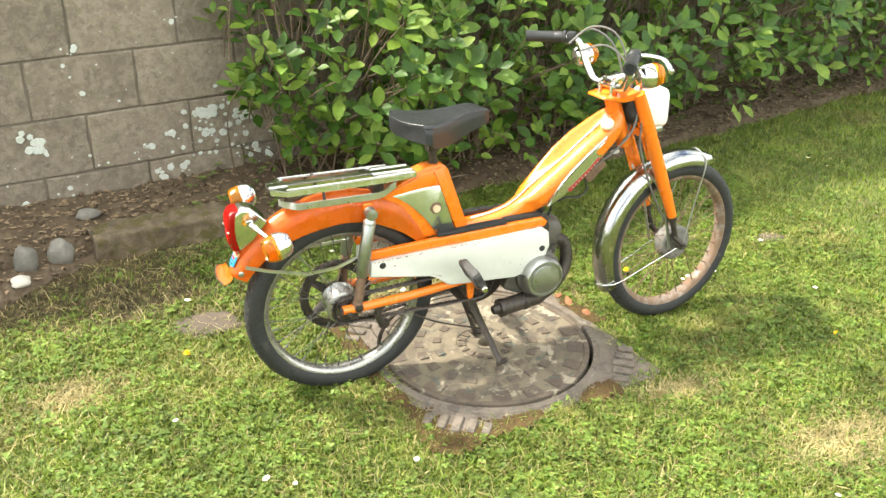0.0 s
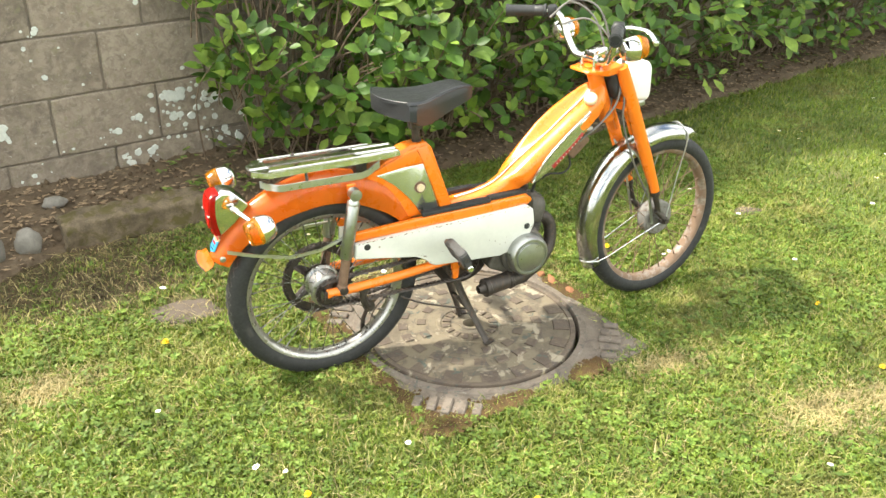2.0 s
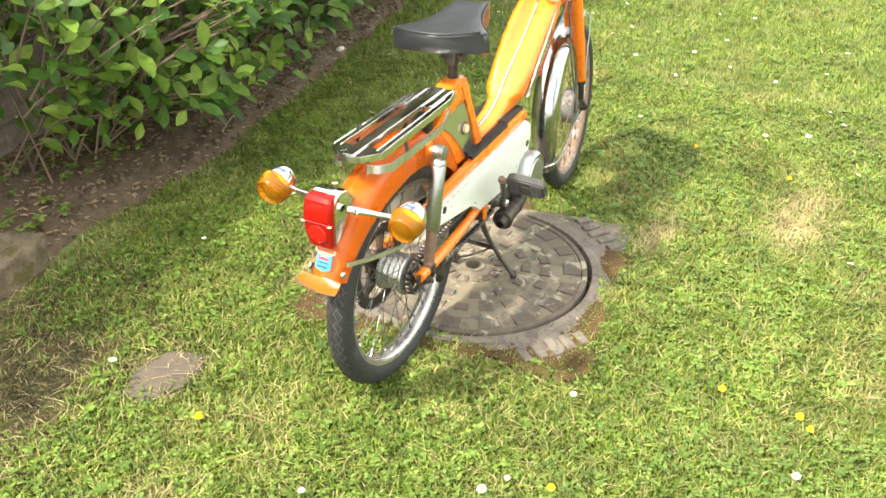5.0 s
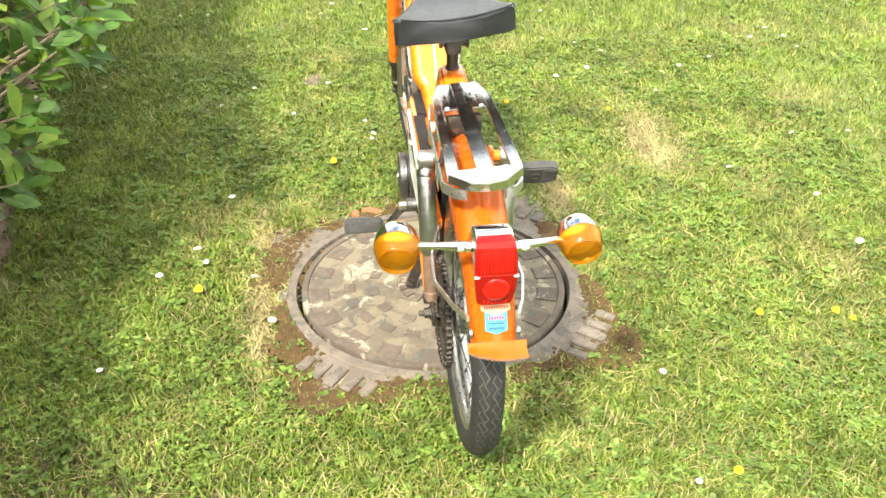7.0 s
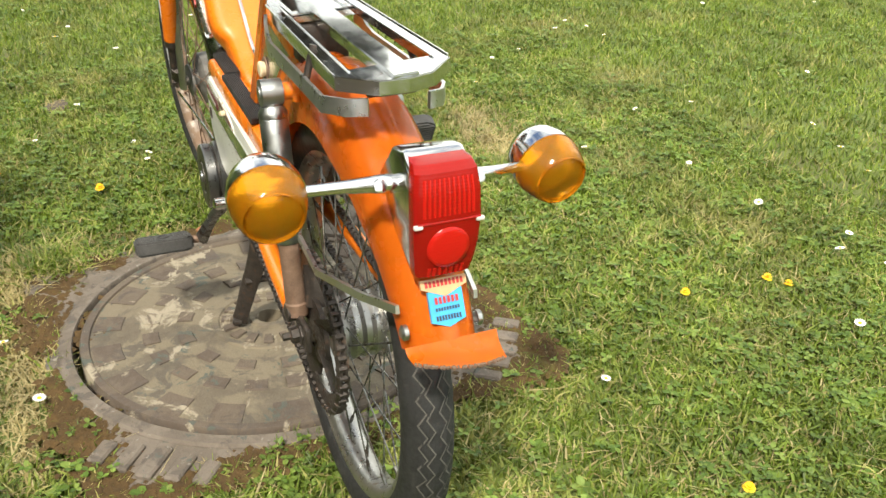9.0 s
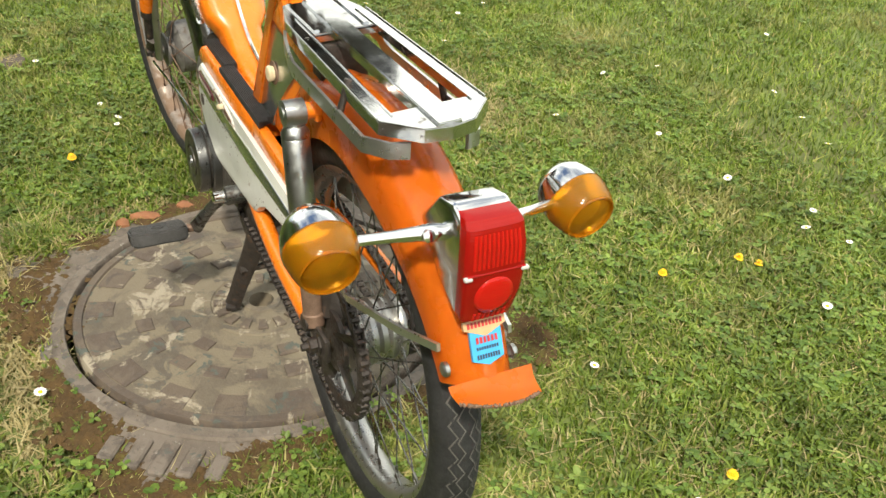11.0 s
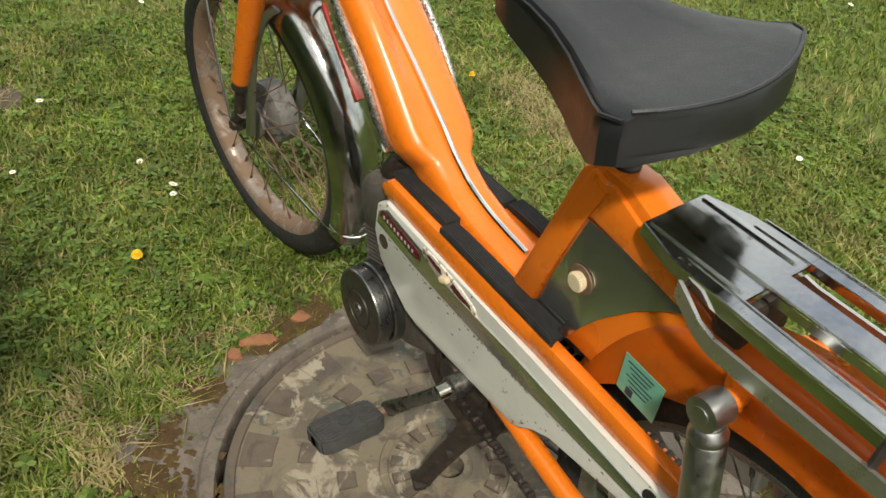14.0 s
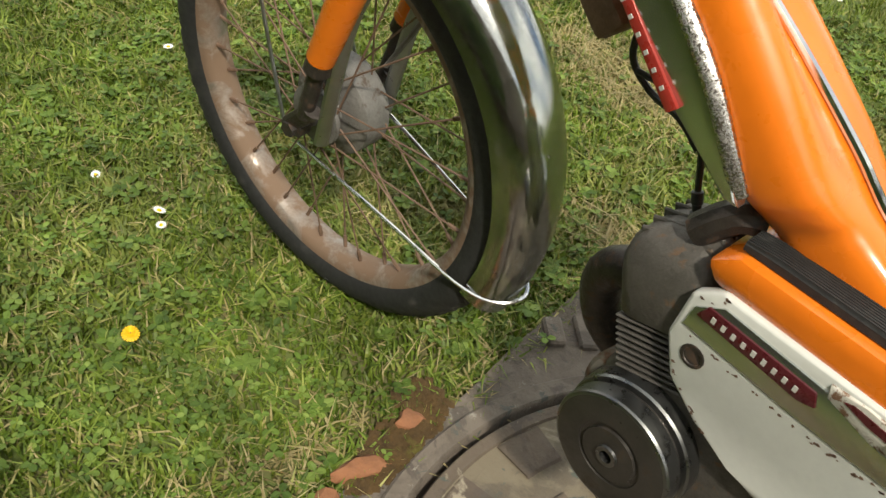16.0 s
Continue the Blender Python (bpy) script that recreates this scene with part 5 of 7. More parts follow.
def side_cover(s):
    """White pressed side cover with a recessed polished band; the left one carries the transmission plate."""
    out = [(0.062, 0.340), (0.066, 0.383), (0.10, 0.385), (0.34, 0.392), (0.572, 0.400), (0.594, 0.384), (0.600, 0.340), (0.586, 0.305), (0.556, 0.282), (0.518, 0.266), (0.495, 0.258), (0.295, 0.272), (0.278, 0.280), (0.262, 0.303), (0.235, 0.317)]
    bm = bmesh.new()
    k = 0.0 if s > 0 else 0.006
    prism(bm, out, s * 0.050, s * (0.0625 + k), 0.004, 3)
    cover = add("side_cover", bm, WHITE, label="white side cover with chipped, rust-spotted paint")
    # rust flecks where the paint has chipped, most along the edges
    r = np.random.default_rng(5 if s > 0 else 6)
    bm = bmesh.new()
    for j in range(150):
        if j < 60:
            i = int(r.integers(0, len(out)))
            p, q = Vector(out[i]).to_3d(), Vector(out[(i + 1) % len(out)]).to_3d()
            c = p.lerp(q, float(r.random()))
            c += (Vector((0.34, 0.34, 0)) - c).normalized() * (0.0042 + 0.0022 * abs(float(r.normal())))
        elif j < 138:
            x = float(r.uniform(0.08, 0.585))
            low = 0.3415 + 0.010 * max(0, (x - 0.5)) / 0.09
            c = Vector((x, low + float(r.normal(0, 0.0009)), 0)) if s > 0 else Vector((x, 0.386 + 0.012 * (x - 0.1) / 0.47 - abs(float(r.normal(0, 0.002))), 0))
        else:
            c = Vector((float(r.uniform(0.15, 0.55)), float(r.uniform(0.29, 0.335)), 0))
        if not (0.272 < c.y < 0.397 and 0.07 < c.x < 0.592):
            continue
        size = float(r.uniform(0.0006, 0.0018))
        y = s * (0.0628 + k)
        bm.faces.new([bm.verts.new((c.x + size * (1.6 if n % 2 else 0.9) * float(r.uniform(0.6, 1.3)) * math.cos(n * 1.047), y, c.y + size * float(r.uniform(0.5, 1.2)) * math.sin(n * 1.047))) for n in range(6)])
    ob = add("rust_fleck", bm, RUSTY, cover)
    tagged(ob, "small rust flecks in the paint", kind="stuff")
    for x, z in ((0.097, 0.371), (0.575, 0.336)):
        bm = bmesh.new()
        lathe(bm, (x, s * (0.0622 + k), z), (0, s, 0), [(0.009, 0), (0.009, 0.0015), (0.0065, 0.0025), (0, 0.003)] if s < 0 else [(0.010, 0), (0.010, 0.0012), (0.0075, 0.0012), (0.007, 0.0004), (0, 0.0004)], 16)
        add("cover_screw", bm, PLASTIC if s < 0 else GREASY, cover)
    if s > 0:
        bm = bmesh.new()
        prism(bm, [(0.070, 0.352), (0.072, 0.364), (0.30, 0.371), (0.445, 0.368), (0.475, 0.383), (0.567, 0.3905), (0.587, 0.377), (0.591, 0.357), (0.50, 0.350), (0.30, 0.345)], 0.060, 0.0640, 0.001)
        band = add("cover_band", bm, POLISHED, cover, "polished band along the cover")
        bm = bmesh.new()
        prism(bm, [(0.500, 0.3640), (0.488, 0.3675), (0.492, 0.3790), (0.577, 0.3850), (0.584, 0.3725)], 0.0630, 0.0655, 0.001)
        plate = add("name_plate", bm, MAROON, band, "maroon plate with worn pale lettering")
        bm = bmesh.new()
        for k in range(9):
            c = (0.5705 - 0.0083 * k, 0.0657, 0.3775 - 0.0007 * k)
            slab(bm, pose(*c, 0, -4, 0), (0.0032, 0.0006, 0.0050))
        add("lettering", bm, SILVERED, plate)
        # worn opening for the drive lever, with a cream knob and an arrow plate
        bm = bmesh.new()
        prism(bm, [(0.372, 0.3690), (0.378, 0.3790), (0.405, 0.3870), (0.462, 0.3925), (0.488, 0.3915), (0.486, 0.3800), (0.452, 0.3695)], 0.0600, 0.0646, 0.002)
        lever = add("lever_slot", bm, CHIPPED, cover, "lever plate with rust-eaten paint")
        bm = bmesh.new()
        prism(bm, [(0.476, 0.3865), (0.470, 0.3890), (0.446, 0.3862), (0.443, 0.3800), (0.458, 0.3815)], 0.0640, 0.0654)
        add("arrow_plate", bm, MAROON, lever, "maroon arrow plate")
        bm = bmesh.new()
        prism(bm, [(0.383, 0.3755), (0.392, 0.3790), (0.420, 0.3842), (0.424, 0.3770), (0.404, 0.3735)], 0.0640, 0.0654)
        add("arrow_plate", bm, MAROON, lever, "maroon arrow plate")
        bm = bmesh.new()
        slab(bm, pose(0.433, 0.0665, 0.3815, 0, 22, 8), (0.015, 0.011, 0.0085), 0.0028)
        add("lever_knob", bm, CREAM, lever, "cream lever knob")


side_cover(1)
side_cover(-1)

# centre stand
for s in sides():
    bm = bmesh.new()
    tube(bm, curve([(0.365, s * 0.030, 0.235), (0.385, s * 0.040, 0.16), (0.420, s * 0.064 - 0.006, 0.07), (0.443, s * 0.087 - 0.016, 0.006)], 4), [0.022, 0.021, 0.020, 0.019, 0.018, 0.017, 0.016, 0.0155, 0.015, 0.0145, 0.014, 0.014, 0.015], 10, flat=0.4)
    slab(bm, pose(0.447, s * 0.088 - 0.016, 0.006, 0, 0, s * -20), (0.032, 0.018, 0.010), 0.003)
    add("stand_leg", bm, GREASY, label="rusty brown stand leg with orange remains")
bm = bmesh.new()
tube(bm, [(0.368, -0.045, 0.235), (0.368, 0.045, 0.235)], 0.014, 14)
prism(bm, [(0.335, 0.275), (0.415, 0.275), (0.40, 0.205), (0.36, 0.195)], -0.032, 0.032, 0.006)
add("stand_pivot", bm, GREASY)
bm = bmesh.new()
tube(bm, [(0.405, -0.062, 0.10), (0.405, 0.062, 0.10)], 0.006, 8)
add("stand_crossbar", bm, GREASY)
bm = bmesh.new()
prism(bm, [(0.352, 0.262), (0.378, 0.262), (0.372, 0.205), (0.356, 0.205)], -0.052, -0.038, 0.003)
add("stand_lug", bm, ORANGE)
bm = bmesh.new()
tube(bm, curve([(0.40, -0.052, 0.10), (0.33, -0.050, 0.125), (0.262, -0.045, 0.150), (0.20, -0.045, 0.185)], 4), 0.0028, 6)
add("stand_spring", bm, GREASY)


# ---- steered parts ----
def front_end():
    # head tube and the orange top yoke
    bm = bmesh.new()
    tube(bm, [(0.792, 0, 0.758), (0.862, 0, 0.590)], 0.022, 20)
    add("head_tube", bm, ORANGE)
    bm = bmesh.new()
    prism(bm, [(0.745, 0.742), (0.752, 0.750), (0.800, 0.744), (0.845, 0.762), (0.868, 0.752), (0.856, 0.735), (0.80, 0.732)], -0.060, 0.060, 0.004)
    for v in bm.verts:
        if v.co.x < 0.80:
            v.co.y *= 0.62 + 0.38 * (v.co.x - 0.745) / 0.055
    fork = add("fork_yoke", bm, ORANGE, label="orange pressed fork yoke", steer=True)
    for s in sides():
        a, b = Vector((0.850, s * 0.058, 0.752)), Vector((1.021, s * 0.058, 0.353))
        bm = bmesh.new()
        tube(bm, [a, a.lerp(b, 0.3), a.lerp(b, 0.7), b], [0.0175, 0.020, 0.0185, 0.0145], 16)
        leg = add("fork_leg", bm, ORANGE, fork, "", steer=True)
        bm = bmesh.new()
        e = Vector((1.048, s * 0.056, 0.272))
        tube(bm, [b, b.lerp(e, 0.18), b.lerp(e, 0.2), e], [0.0135, 0.0145, 0.009, 0.0085], 14)
        tube(bm, [e + Vector((-0.012, 0, 0.012)), FA + Vector((0.008, s * 0.056, -0.002))], 0.011, 10, flat=0.7)
        lathe(bm, FA + Vector((0, s * 0.052, 0)), (0, s, 0), [(0.013, -0.008), (0.013, 0.008), (0.009, 0.009), (0.009, 0.016), (0, 0.016)], 6)
        add("fork_slider", bm, GREASY, fork, "dark rusty fork slider", steer=True)
        # curved brace from the mudguard to the axle
        bm = bmesh.new()
        tube(bm, curve([(0.930, s * 0.034, 0.500), (0.950, s * 0.046, 0.478), (0.981, s * 0.048, 0.425), (1.003, s * 0.048, 0.365), (1.035, s * 0.046, 0.238)], 5), 0.0080, 8, flat=0.45)
        add("fork_brace", bm, DULL, fork, "dull metal fork brace", steer=True)
    bm = bmesh.new()
    a = Vector((0.850, 0, 0.752)).lerp(Vector((1.002, 0, 0.398)), 0.36)
    slab(bm, Matrix.Translation(a) @ pose(-0.006, 0, 0, 0, 21, 0), (0.05, 0.112, 0.022), 0.005)
    tube(bm, [(0.885, -0.03, 0.66), (0.935, -0.03, 0.54)], 0.008, 8)
    tube(bm, [(0.885, 0.03, 0.66), (0.935, 0.03, 0.54)], 0.008, 8)
    add("lower_yoke", bm, ORANGE, fork, steer=True)
    # front mudguard
    rows = []
    for a in np.linspace(62, 204, 60):
        ro = 0.293 + 0.008 * max(0, math.sin(radians((a - 75) * 1.5))) * (1 if 75 < a < 195 else 0) - 0.008 * max(0, (a - 150) / 54)
        if a < 66:
            ro -= 0.006 * (66 - a) / 4
        w = (0.040 if a > 72 else 0.040 - 0.014 * (72 - a) / 10) - 0.009 * max(0, (a - 165) / 39)
        dep = 0.042 if a > 72 else 0.042 - 0.026 * (72 - a) / 10
        c, s = math.cos(radians(a)), math.sin(radians(a))
        ring = []
        for k in range(15):
            u = math.pi * k / 14
            y = -w * math.cos(u)
            r = ro - dep + dep * math.sin(u) ** 0.75
            ring.append(FA + Vector((c * r, y, s * r)))
        rows.append(ring)
    bm = bmesh.new()
    vs = [[bm.verts.new(p) for p in row] for row in rows]
    for p, q in zip(vs, vs[1:]):
        bridge(bm, p, q, closed=False)
    bmesh.ops.solidify(bm, geom=bm.faces[:], thickness=0.0015)
    guard = add("front_mudguard", bm, CHROME, label="chrome front mudguard reflecting grass and sky", sharp=50, steer=True)
    # wire stays
    bm = bmesh.new()
    tube(bm, curve([(1.073, -0.056, 0.243), (0.95, -0.051, 0.202), (0.850, -0.046, 0.167), (0.812, -0.034, 0.160), (0.792, -0.010, 0.158), (0.808, 0.016, 0.156), (0.850, 0.030, 0.162), (0.95, 0.040, 0.192), (1.064, 0.052, 0.226)], 5), 0.0024, 8)
    add("wire_stay", bm, CHROME, guard, "bright wire stay", steer=True)
    bm = bmesh.new()
    tube(bm, curve([(1.080, -0.056, 0.243), (1.118, -0.050, 0.38), (1.146, -0.049, 0.490), (1.142, -0.034, 0.520), (1.140, -0.006, 0.533), (1.142, 0.022, 0.520), (1.146, 0.037, 0.490), (1.118, 0.050, 0.38), (1.080, 0.056, 0.243)], 5), 0.0020, 8)
    add("wire_stay", bm, DULL, guard, steer=True)
    # handlebar
    bm = bmesh.new()
    half = [(0.792, 0.0, 0.772), (0.790, 0.035, 0.770), (0.785, 0.068, 0.778), (0.779, 0.092, 0.812), (0.776, 0.110, 0.848), (0.763, 0.130, 0.876), (0.728, 0.165, 0.881), (0.680, 0.214, 0.880)]
    line = [(x, -y, z) for x, y, z in half[:0:-1]] + half
    tube(bm, curve(line, 5), 0.0108, 14)
    bar = add("handlebar", bm, CHROME, label="chrome swept-back handlebar", steer=True)
    for s in sides():
        a, b = Vector((0.744, s * 0.148, 0.881)), Vector((0.664, s * 0.228, 0.878))
        d = (b - a).normalized()
        bm = bmesh.new()
        lathe(bm, a, d, [(0.0108, -0.002), (0.019, 0), (0.019, 0.006), (0.0155, 0.009), (0.0155, 0.030), (0.0150, 0.031), (0.0155, 0.034), (0.0155, 0.104), (0.0175, 0.107), (0.0175, 0.112), (0.012, 0.113), (0.0115, 0.103), (0, 0.103)], 24)
        add("grip", bm, PLASTIC, bar, "black hand grip", steer=True)
        bm = bmesh.new()
        c = a - d * 0.016
        slab(bm, Matrix.Translation(c) @ d.to_track_quat("X", "Z").to_matrix().to_4x4(), (0.026, 0.030, 0.032), 0.006)
        add("lever_clamp", bm, PLASTIC, bar, steer=True)
        bm = bmesh.new()
        fwd = Vector((0.80, s * 0.35, 0)).normalized()
        p = [c + fwd * 0.012, c + fwd * 0.040 + d * 0.004, c + fwd * 0.082 + d * 0.030 + Vector((0, 0, -0.006)), c + fwd * 0.104 + d * 0.080 + Vector((0, 0, -0.022))]
        tube(bm, curve(p, 4), [0.007] + [0.006] * 11 + [0.0055], 8, flat=0.6)
        lathe(bm, p[-1], d, [(0, -0.008), (0.007, -0.006), (0.0085, 0), (0.007, 0.006), (0, 0.008)], 12)
        add("brake_lever", bm, CHROME, bar, "chrome brake lever with ball end", steer=True)
        bm = bmesh.new()
        tube(bm, [(0.785, s * 0.082, 0.792), (0.800, s * 0.115, 0.818)], 0.005, 8)
        rod = add("indicator_arm", bm, CHROME, bar, steer=True)
        bm = bmesh.new()
        at, ax = Vector((0.806, s * 0.141, 0.824)), Vector((0.97, s * 0.15, 0.05))
        cup = bmesh.new()
        lathe(cup, at, ax, [(0, -0.036), (0.014, -0.035), (0.024, -0.030), (0.031, -0.018), (0.034, -0.004), (0.0345, 0.004), (0.031, 0.004)], 32)
        lathe(cup, at, ax, [(0.0335, 0.005), (0.0335, 0.010), (0.032, 0.018), (0.030, 0.026), (0.027, 0.033), (0.022, 0.033), (0.012, 0.035), (0, 0.036)], 36)
        for f in cup.faces:
            f.material_index = 1 if (f.calc_center_median() - at).dot(ax.normalized()) > 0.0045 else 0
        bm.free()
        add("front_indicator", cup, [CHROME, AMBER], bar, "chrome and amber front indicator", steer=True)
    bm = bmesh.new()
    for y in (-0.026, 0.026):
        lathe(bm, (0.791, y, 0.7715), (0, 1, 0), [(0.0112, -0.005), (0.0145, -0.005), (0.0145, 0.005), (0.0112, 0.005)], 16, closed=True)
        for x in (-0.013, 0.013):
            tube(bm, [(0.791 + x, y, 0.735), (0.791 + x, y, 0.775)], 0.0045, 8)
    slab(bm, pose(0.806, 0, 0.785, 0, -14, 0), (0.05, 0.045, 0.03), 0.007)
    add("bar_clamp", bm, CHROME, bar, "chrome U-bolt clamp", steer=True)
    # headlamp
    bm = bmesh.new()
    rows = [(0.892, 0.026, 0.714, 0.662), (0.905, 0.044, 0.736, 0.646), (0.930, 0.050, 0.746, 0.638), (0.966, 0.052, 0.748, 0.636), (0.972, 0.049, 0.744, 0.640)]
    loft(bm, [rounded(hw, (x, 0, t), (x, 0, b), 28, 6) for x, hw, t, b in rows])
    lamp = add("headlamp", bm, SHELL, label="square white plastic headlamp", steer=True)
    bm = bmesh.new()
    loft(bm, [rounded(hw, (x, 0, t), (x, 0, b), 28, 6) for x, hw, t, b in ((0.970, 0.045, 0.740, 0.644), (0.978, 0.043, 0.738, 0.646), (0.980, 0.026, 0.715, 0.67))])
    add("headlamp_lens", bm, GLASSY, lamp, steer=True)
    bm = bmesh.new()
    slab(bm, pose(0.942, -0.002, 0.630), (0.05, 0.08, 0.020), 0.006)
    tube(bm, [(0.90, 0, 0.68), (0.86, 0, 0.69)], 0.012, 10)
    add("lamp_bracket", bm, DULL, lamp, steer=True)
    bm = bmesh.new()
    rough_rock(bm, (0.872, 0, 0.695), (0.026, 0.040, 0.048), 2.0, 3, 0.3)
    add("wiring_cover", bm, PLASTIC, lamp, "black bundle of wires and rubber behind the lamp", sharp=70, steer=True)
    # cables
    runs = [[(0.742, 0.128, 0.868), (0.80, 0.110, 0.905), (0.850, 0.062, 0.86), (0.872, 0.030, 0.74), (0.862, 0.03, 0.63), (0.80, 0.045, 0.585)],
            [(0.735, 0.120, 0.868), (0.79, 0.090, 0.915), (0.845, 0.040, 0.89), (0.878, 0.016, 0.76), (0.850, -0.02, 0.62), (0.760, -0.02, 0.555)],
            [(0.775, -0.112, 0.860), (0.82, -0.080, 0.83), (0.862, -0.046, 0.77), (0.850, -0.052, 0.66), (0.800, -0.046, 0.600), (0.74, -0.02, 0.545)],
            [(0.780, -0.110, 0.850), (0.835, -0.075, 0.82), (0.872, -0.042, 0.76), (0.868, -0.058, 0.66), (0.88, -0.050, 0.585), (0.94, -0.045, 0.45), (1.03, -0.040, 0.30)],
            [(0.762, 0.100, 0.850), (0.82, 0.060, 0.865), (0.868, 0.020, 0.81), (0.885, 0.010, 0.70), (0.855, 0.0, 0.60)]]
    for pts in runs:
        bm = bmesh.new()
        tube(bm, curve(pts, 6), 0.0029, 7)
        add("control_cable", bm, CABLE, label="grey control cable", steer=True)
    bm = bmesh.new()
    tube(bm, curve([(0.735, -0.01, 0.505), (0.738, -0.015, 0.470), (0.715, -0.015, 0.452), (0.680, -0.005, 0.452), (0.655, 0.0, 0.440)], 5), 0.0030, 7)
    add("breather_hose", bm, PLASTIC, label="thin black hose")
    bm = bmesh.new()
    tube(bm, curve([(0.70, 0.03, 0.530), (0.675, 0.02, 0.488), (0.640, -0.005, 0.470), (0.632, 0.0, 0.45)], 5), 0.0040, 7)
    slab(bm, pose(0.762, 0.004, 0.526, 0, -42, 0), (0.075, 0.050, 0.030), 0.006)
    add("wiring_box", bm, RUSTY, label="brown rusty wiring box")


front_end()
# ---- plants ----
def in_cover(x, y, grow=0.0):
    """Inside the manhole's square, whose edge the turf has eaten into unevenly."""
    u = (x - MHX) * math.cos(MHA) + (y - MHY) * math.sin(MHA)
    v = -(x - MHX) * math.sin(MHA) + (y - MHY) * math.cos(MHA)
    k = 0.339 + grow + 0.016 * wobble(x, y, 13.0, 2) + 0.014 * wobble(x, y, 30.0) + 0.010 * wobble(x, y, 61.0, 1)
    k = np.minimum(k, 0.364 + grow)
    return (abs(u) < k) & (abs(v) < k)


BARE = ((-0.295, 0.455, 0.115, 0.085), (1.79, 0.31, 0.06, 0.035))  # x, y, half lengths
DRY = ((-0.71, 0.21, 0.17, 0.10), (0.74, 0.42, 0.14, 0.06), (0.86, -0.38, 0.16, 0.06), (0.42, 0.42, 0.30, 0.05), (0.87, 0.20, 0.03, 0.10), (1.2, -0.75, 0.25, 0.12))


def spots(x, y, rows):
    out = 0.0
    for cx, cy, a, b in rows:
        out = np.maximum(out, np.exp(-(((x - cx) / a) ** 2 + ((y - cy) / b) ** 2) * 1.2))
    return out


def blades(name, x, y, tall, wide, material, lean=0.6, tri_only=False, lift=0.0):
    n = len(x)
    a = rng.uniform(0, 2 * np.pi, n)
    h = tall * rng.uniform(0.55, 1.35, n)
    w = wide * rng.uniform(0.6, 1.4, n) / 2
    ln = h * np.abs(rng.normal(0, lean, n)) + 0.002
    z = lawn_z(x, y) - 0.003 + lift
    b = a + rng.uniform(-0.9, 0.9, n)
    dx, dy = np.cos(b), np.sin(b)
    px, py = -np.sin(a) * w, np.cos(a) * w
    base = np.stack([x, y, z], -1)
    side = np.stack([px, py, 0 * px], -1)
    mid = base + np.stack([dx * ln * 0.35, dy * ln * 0.35, h * 0.6], -1)
    tip = base + np.stack([dx * ln, dy * ln, h * rng.uniform(0.8, 1.0, n)], -1)
    if tri_only:
        v = np.stack([base - side, base + side, tip], 1).reshape(-1, 3)
        return sheet(name, v, [np.arange(3 * n).reshape(n, 3)], material)
    v = np.stack([base - side, base + side, mid + side * 0.85, mid - side * 0.85, tip], 1).reshape(-1, 3)
    k = 5 * np.arange(n)[:, None]
    return sheet(name, v, [k + np.array([0, 1, 2, 3]), k + np.array([3, 2, 4])], material)


def worn(x, y):
    """Where the lawn thins out to brown thatch by the bed's open end."""
    return np.clip((y - 0.38 + 0.06 * wobble(x, y, 7.0)) / 0.28, 0, 1) * np.clip((0.12 - x) / 0.45, 0, 1)


def lawn_points(n, x0, x1, y0, y1, hole=None, thin=1.0):
    x, y = rng.uniform(x0, x1, n), rng.uniform(y0, y1, n)
    ok = ~in_cover(x, y) & (y < bed_edge(x) + 0.03 * wobble(x, y, 12.0))
    keep = 0.80 + 0.30 * wobble(x, y, 5.0) + 0.22 * wobble(x, y, 17.0, 4)
    keep = keep - 1.2 * spots(x, y, BARE) - 0.95 * spots(x, y, DRY)
    keep = keep - 0.62 * worn(x, y)
    keep = keep - 0.45 * np.exp(-((bed_edge(x) - y) / 0.14) ** 2) * (x < 0.9)
    ok &= rng.random(n) < np.clip(keep, 0, 1) ** thin
    if hole:
        ok &= ~((x > hole[0]) & (x < hole[1]) & (y > hole[2]) & (y < hole[3]))
    return x[ok], y[ok]


NEAR = (-1.0, 2.1, -1.35, 1.1)
MID = (-2.2, 4.4, -3.2, 1.6)
x, y = lawn_points(int(7.6 * 50000), *NEAR)
tagged(blades("grass", x, y, 0.023, 0.0038, GRASS, 0.8), "short green lawn grass", "grass", kind="stuff")
x, y = lawn_points(int(30 * 15000), *MID, hole=NEAR, thin=0.4)
tagged(blades("grass", x, y, 0.026, 0.0058, GRASS, 0.8, tri_only=True), "short green lawn grass", "grass", kind="stuff")
x, y = lawn_points(420000, -6, 11, -9, 2.2, hole=MID, thin=0.4)
tagged(blades("grass", x, y, 0.030, 0.014, GRASS, 0.8, tri_only=True), "short green lawn grass further off", "grass", kind="stuff")
# dry straw on the thin patches and round the iron frame
x, y = rng.uniform(-1.0, 2.1, 300000), rng.uniform(-1.35, 1.1, 300000)
edge_dry = in_cover(x, y, 0.045) & ~in_cover(x, y, -0.01)
ok = (rng.random(len(x)) < 1.0 * spots(x, y, DRY) ** 1.3 + 0.25 * edge_dry + 0.11) & ~in_cover(x, y) & (y < bed_edge(x))
tagged(blades("straw", x[ok], y[ok], 0.020, 0.0030, STRAW, 1.6), "dry straw among the grass", "straw", kind="stuff")

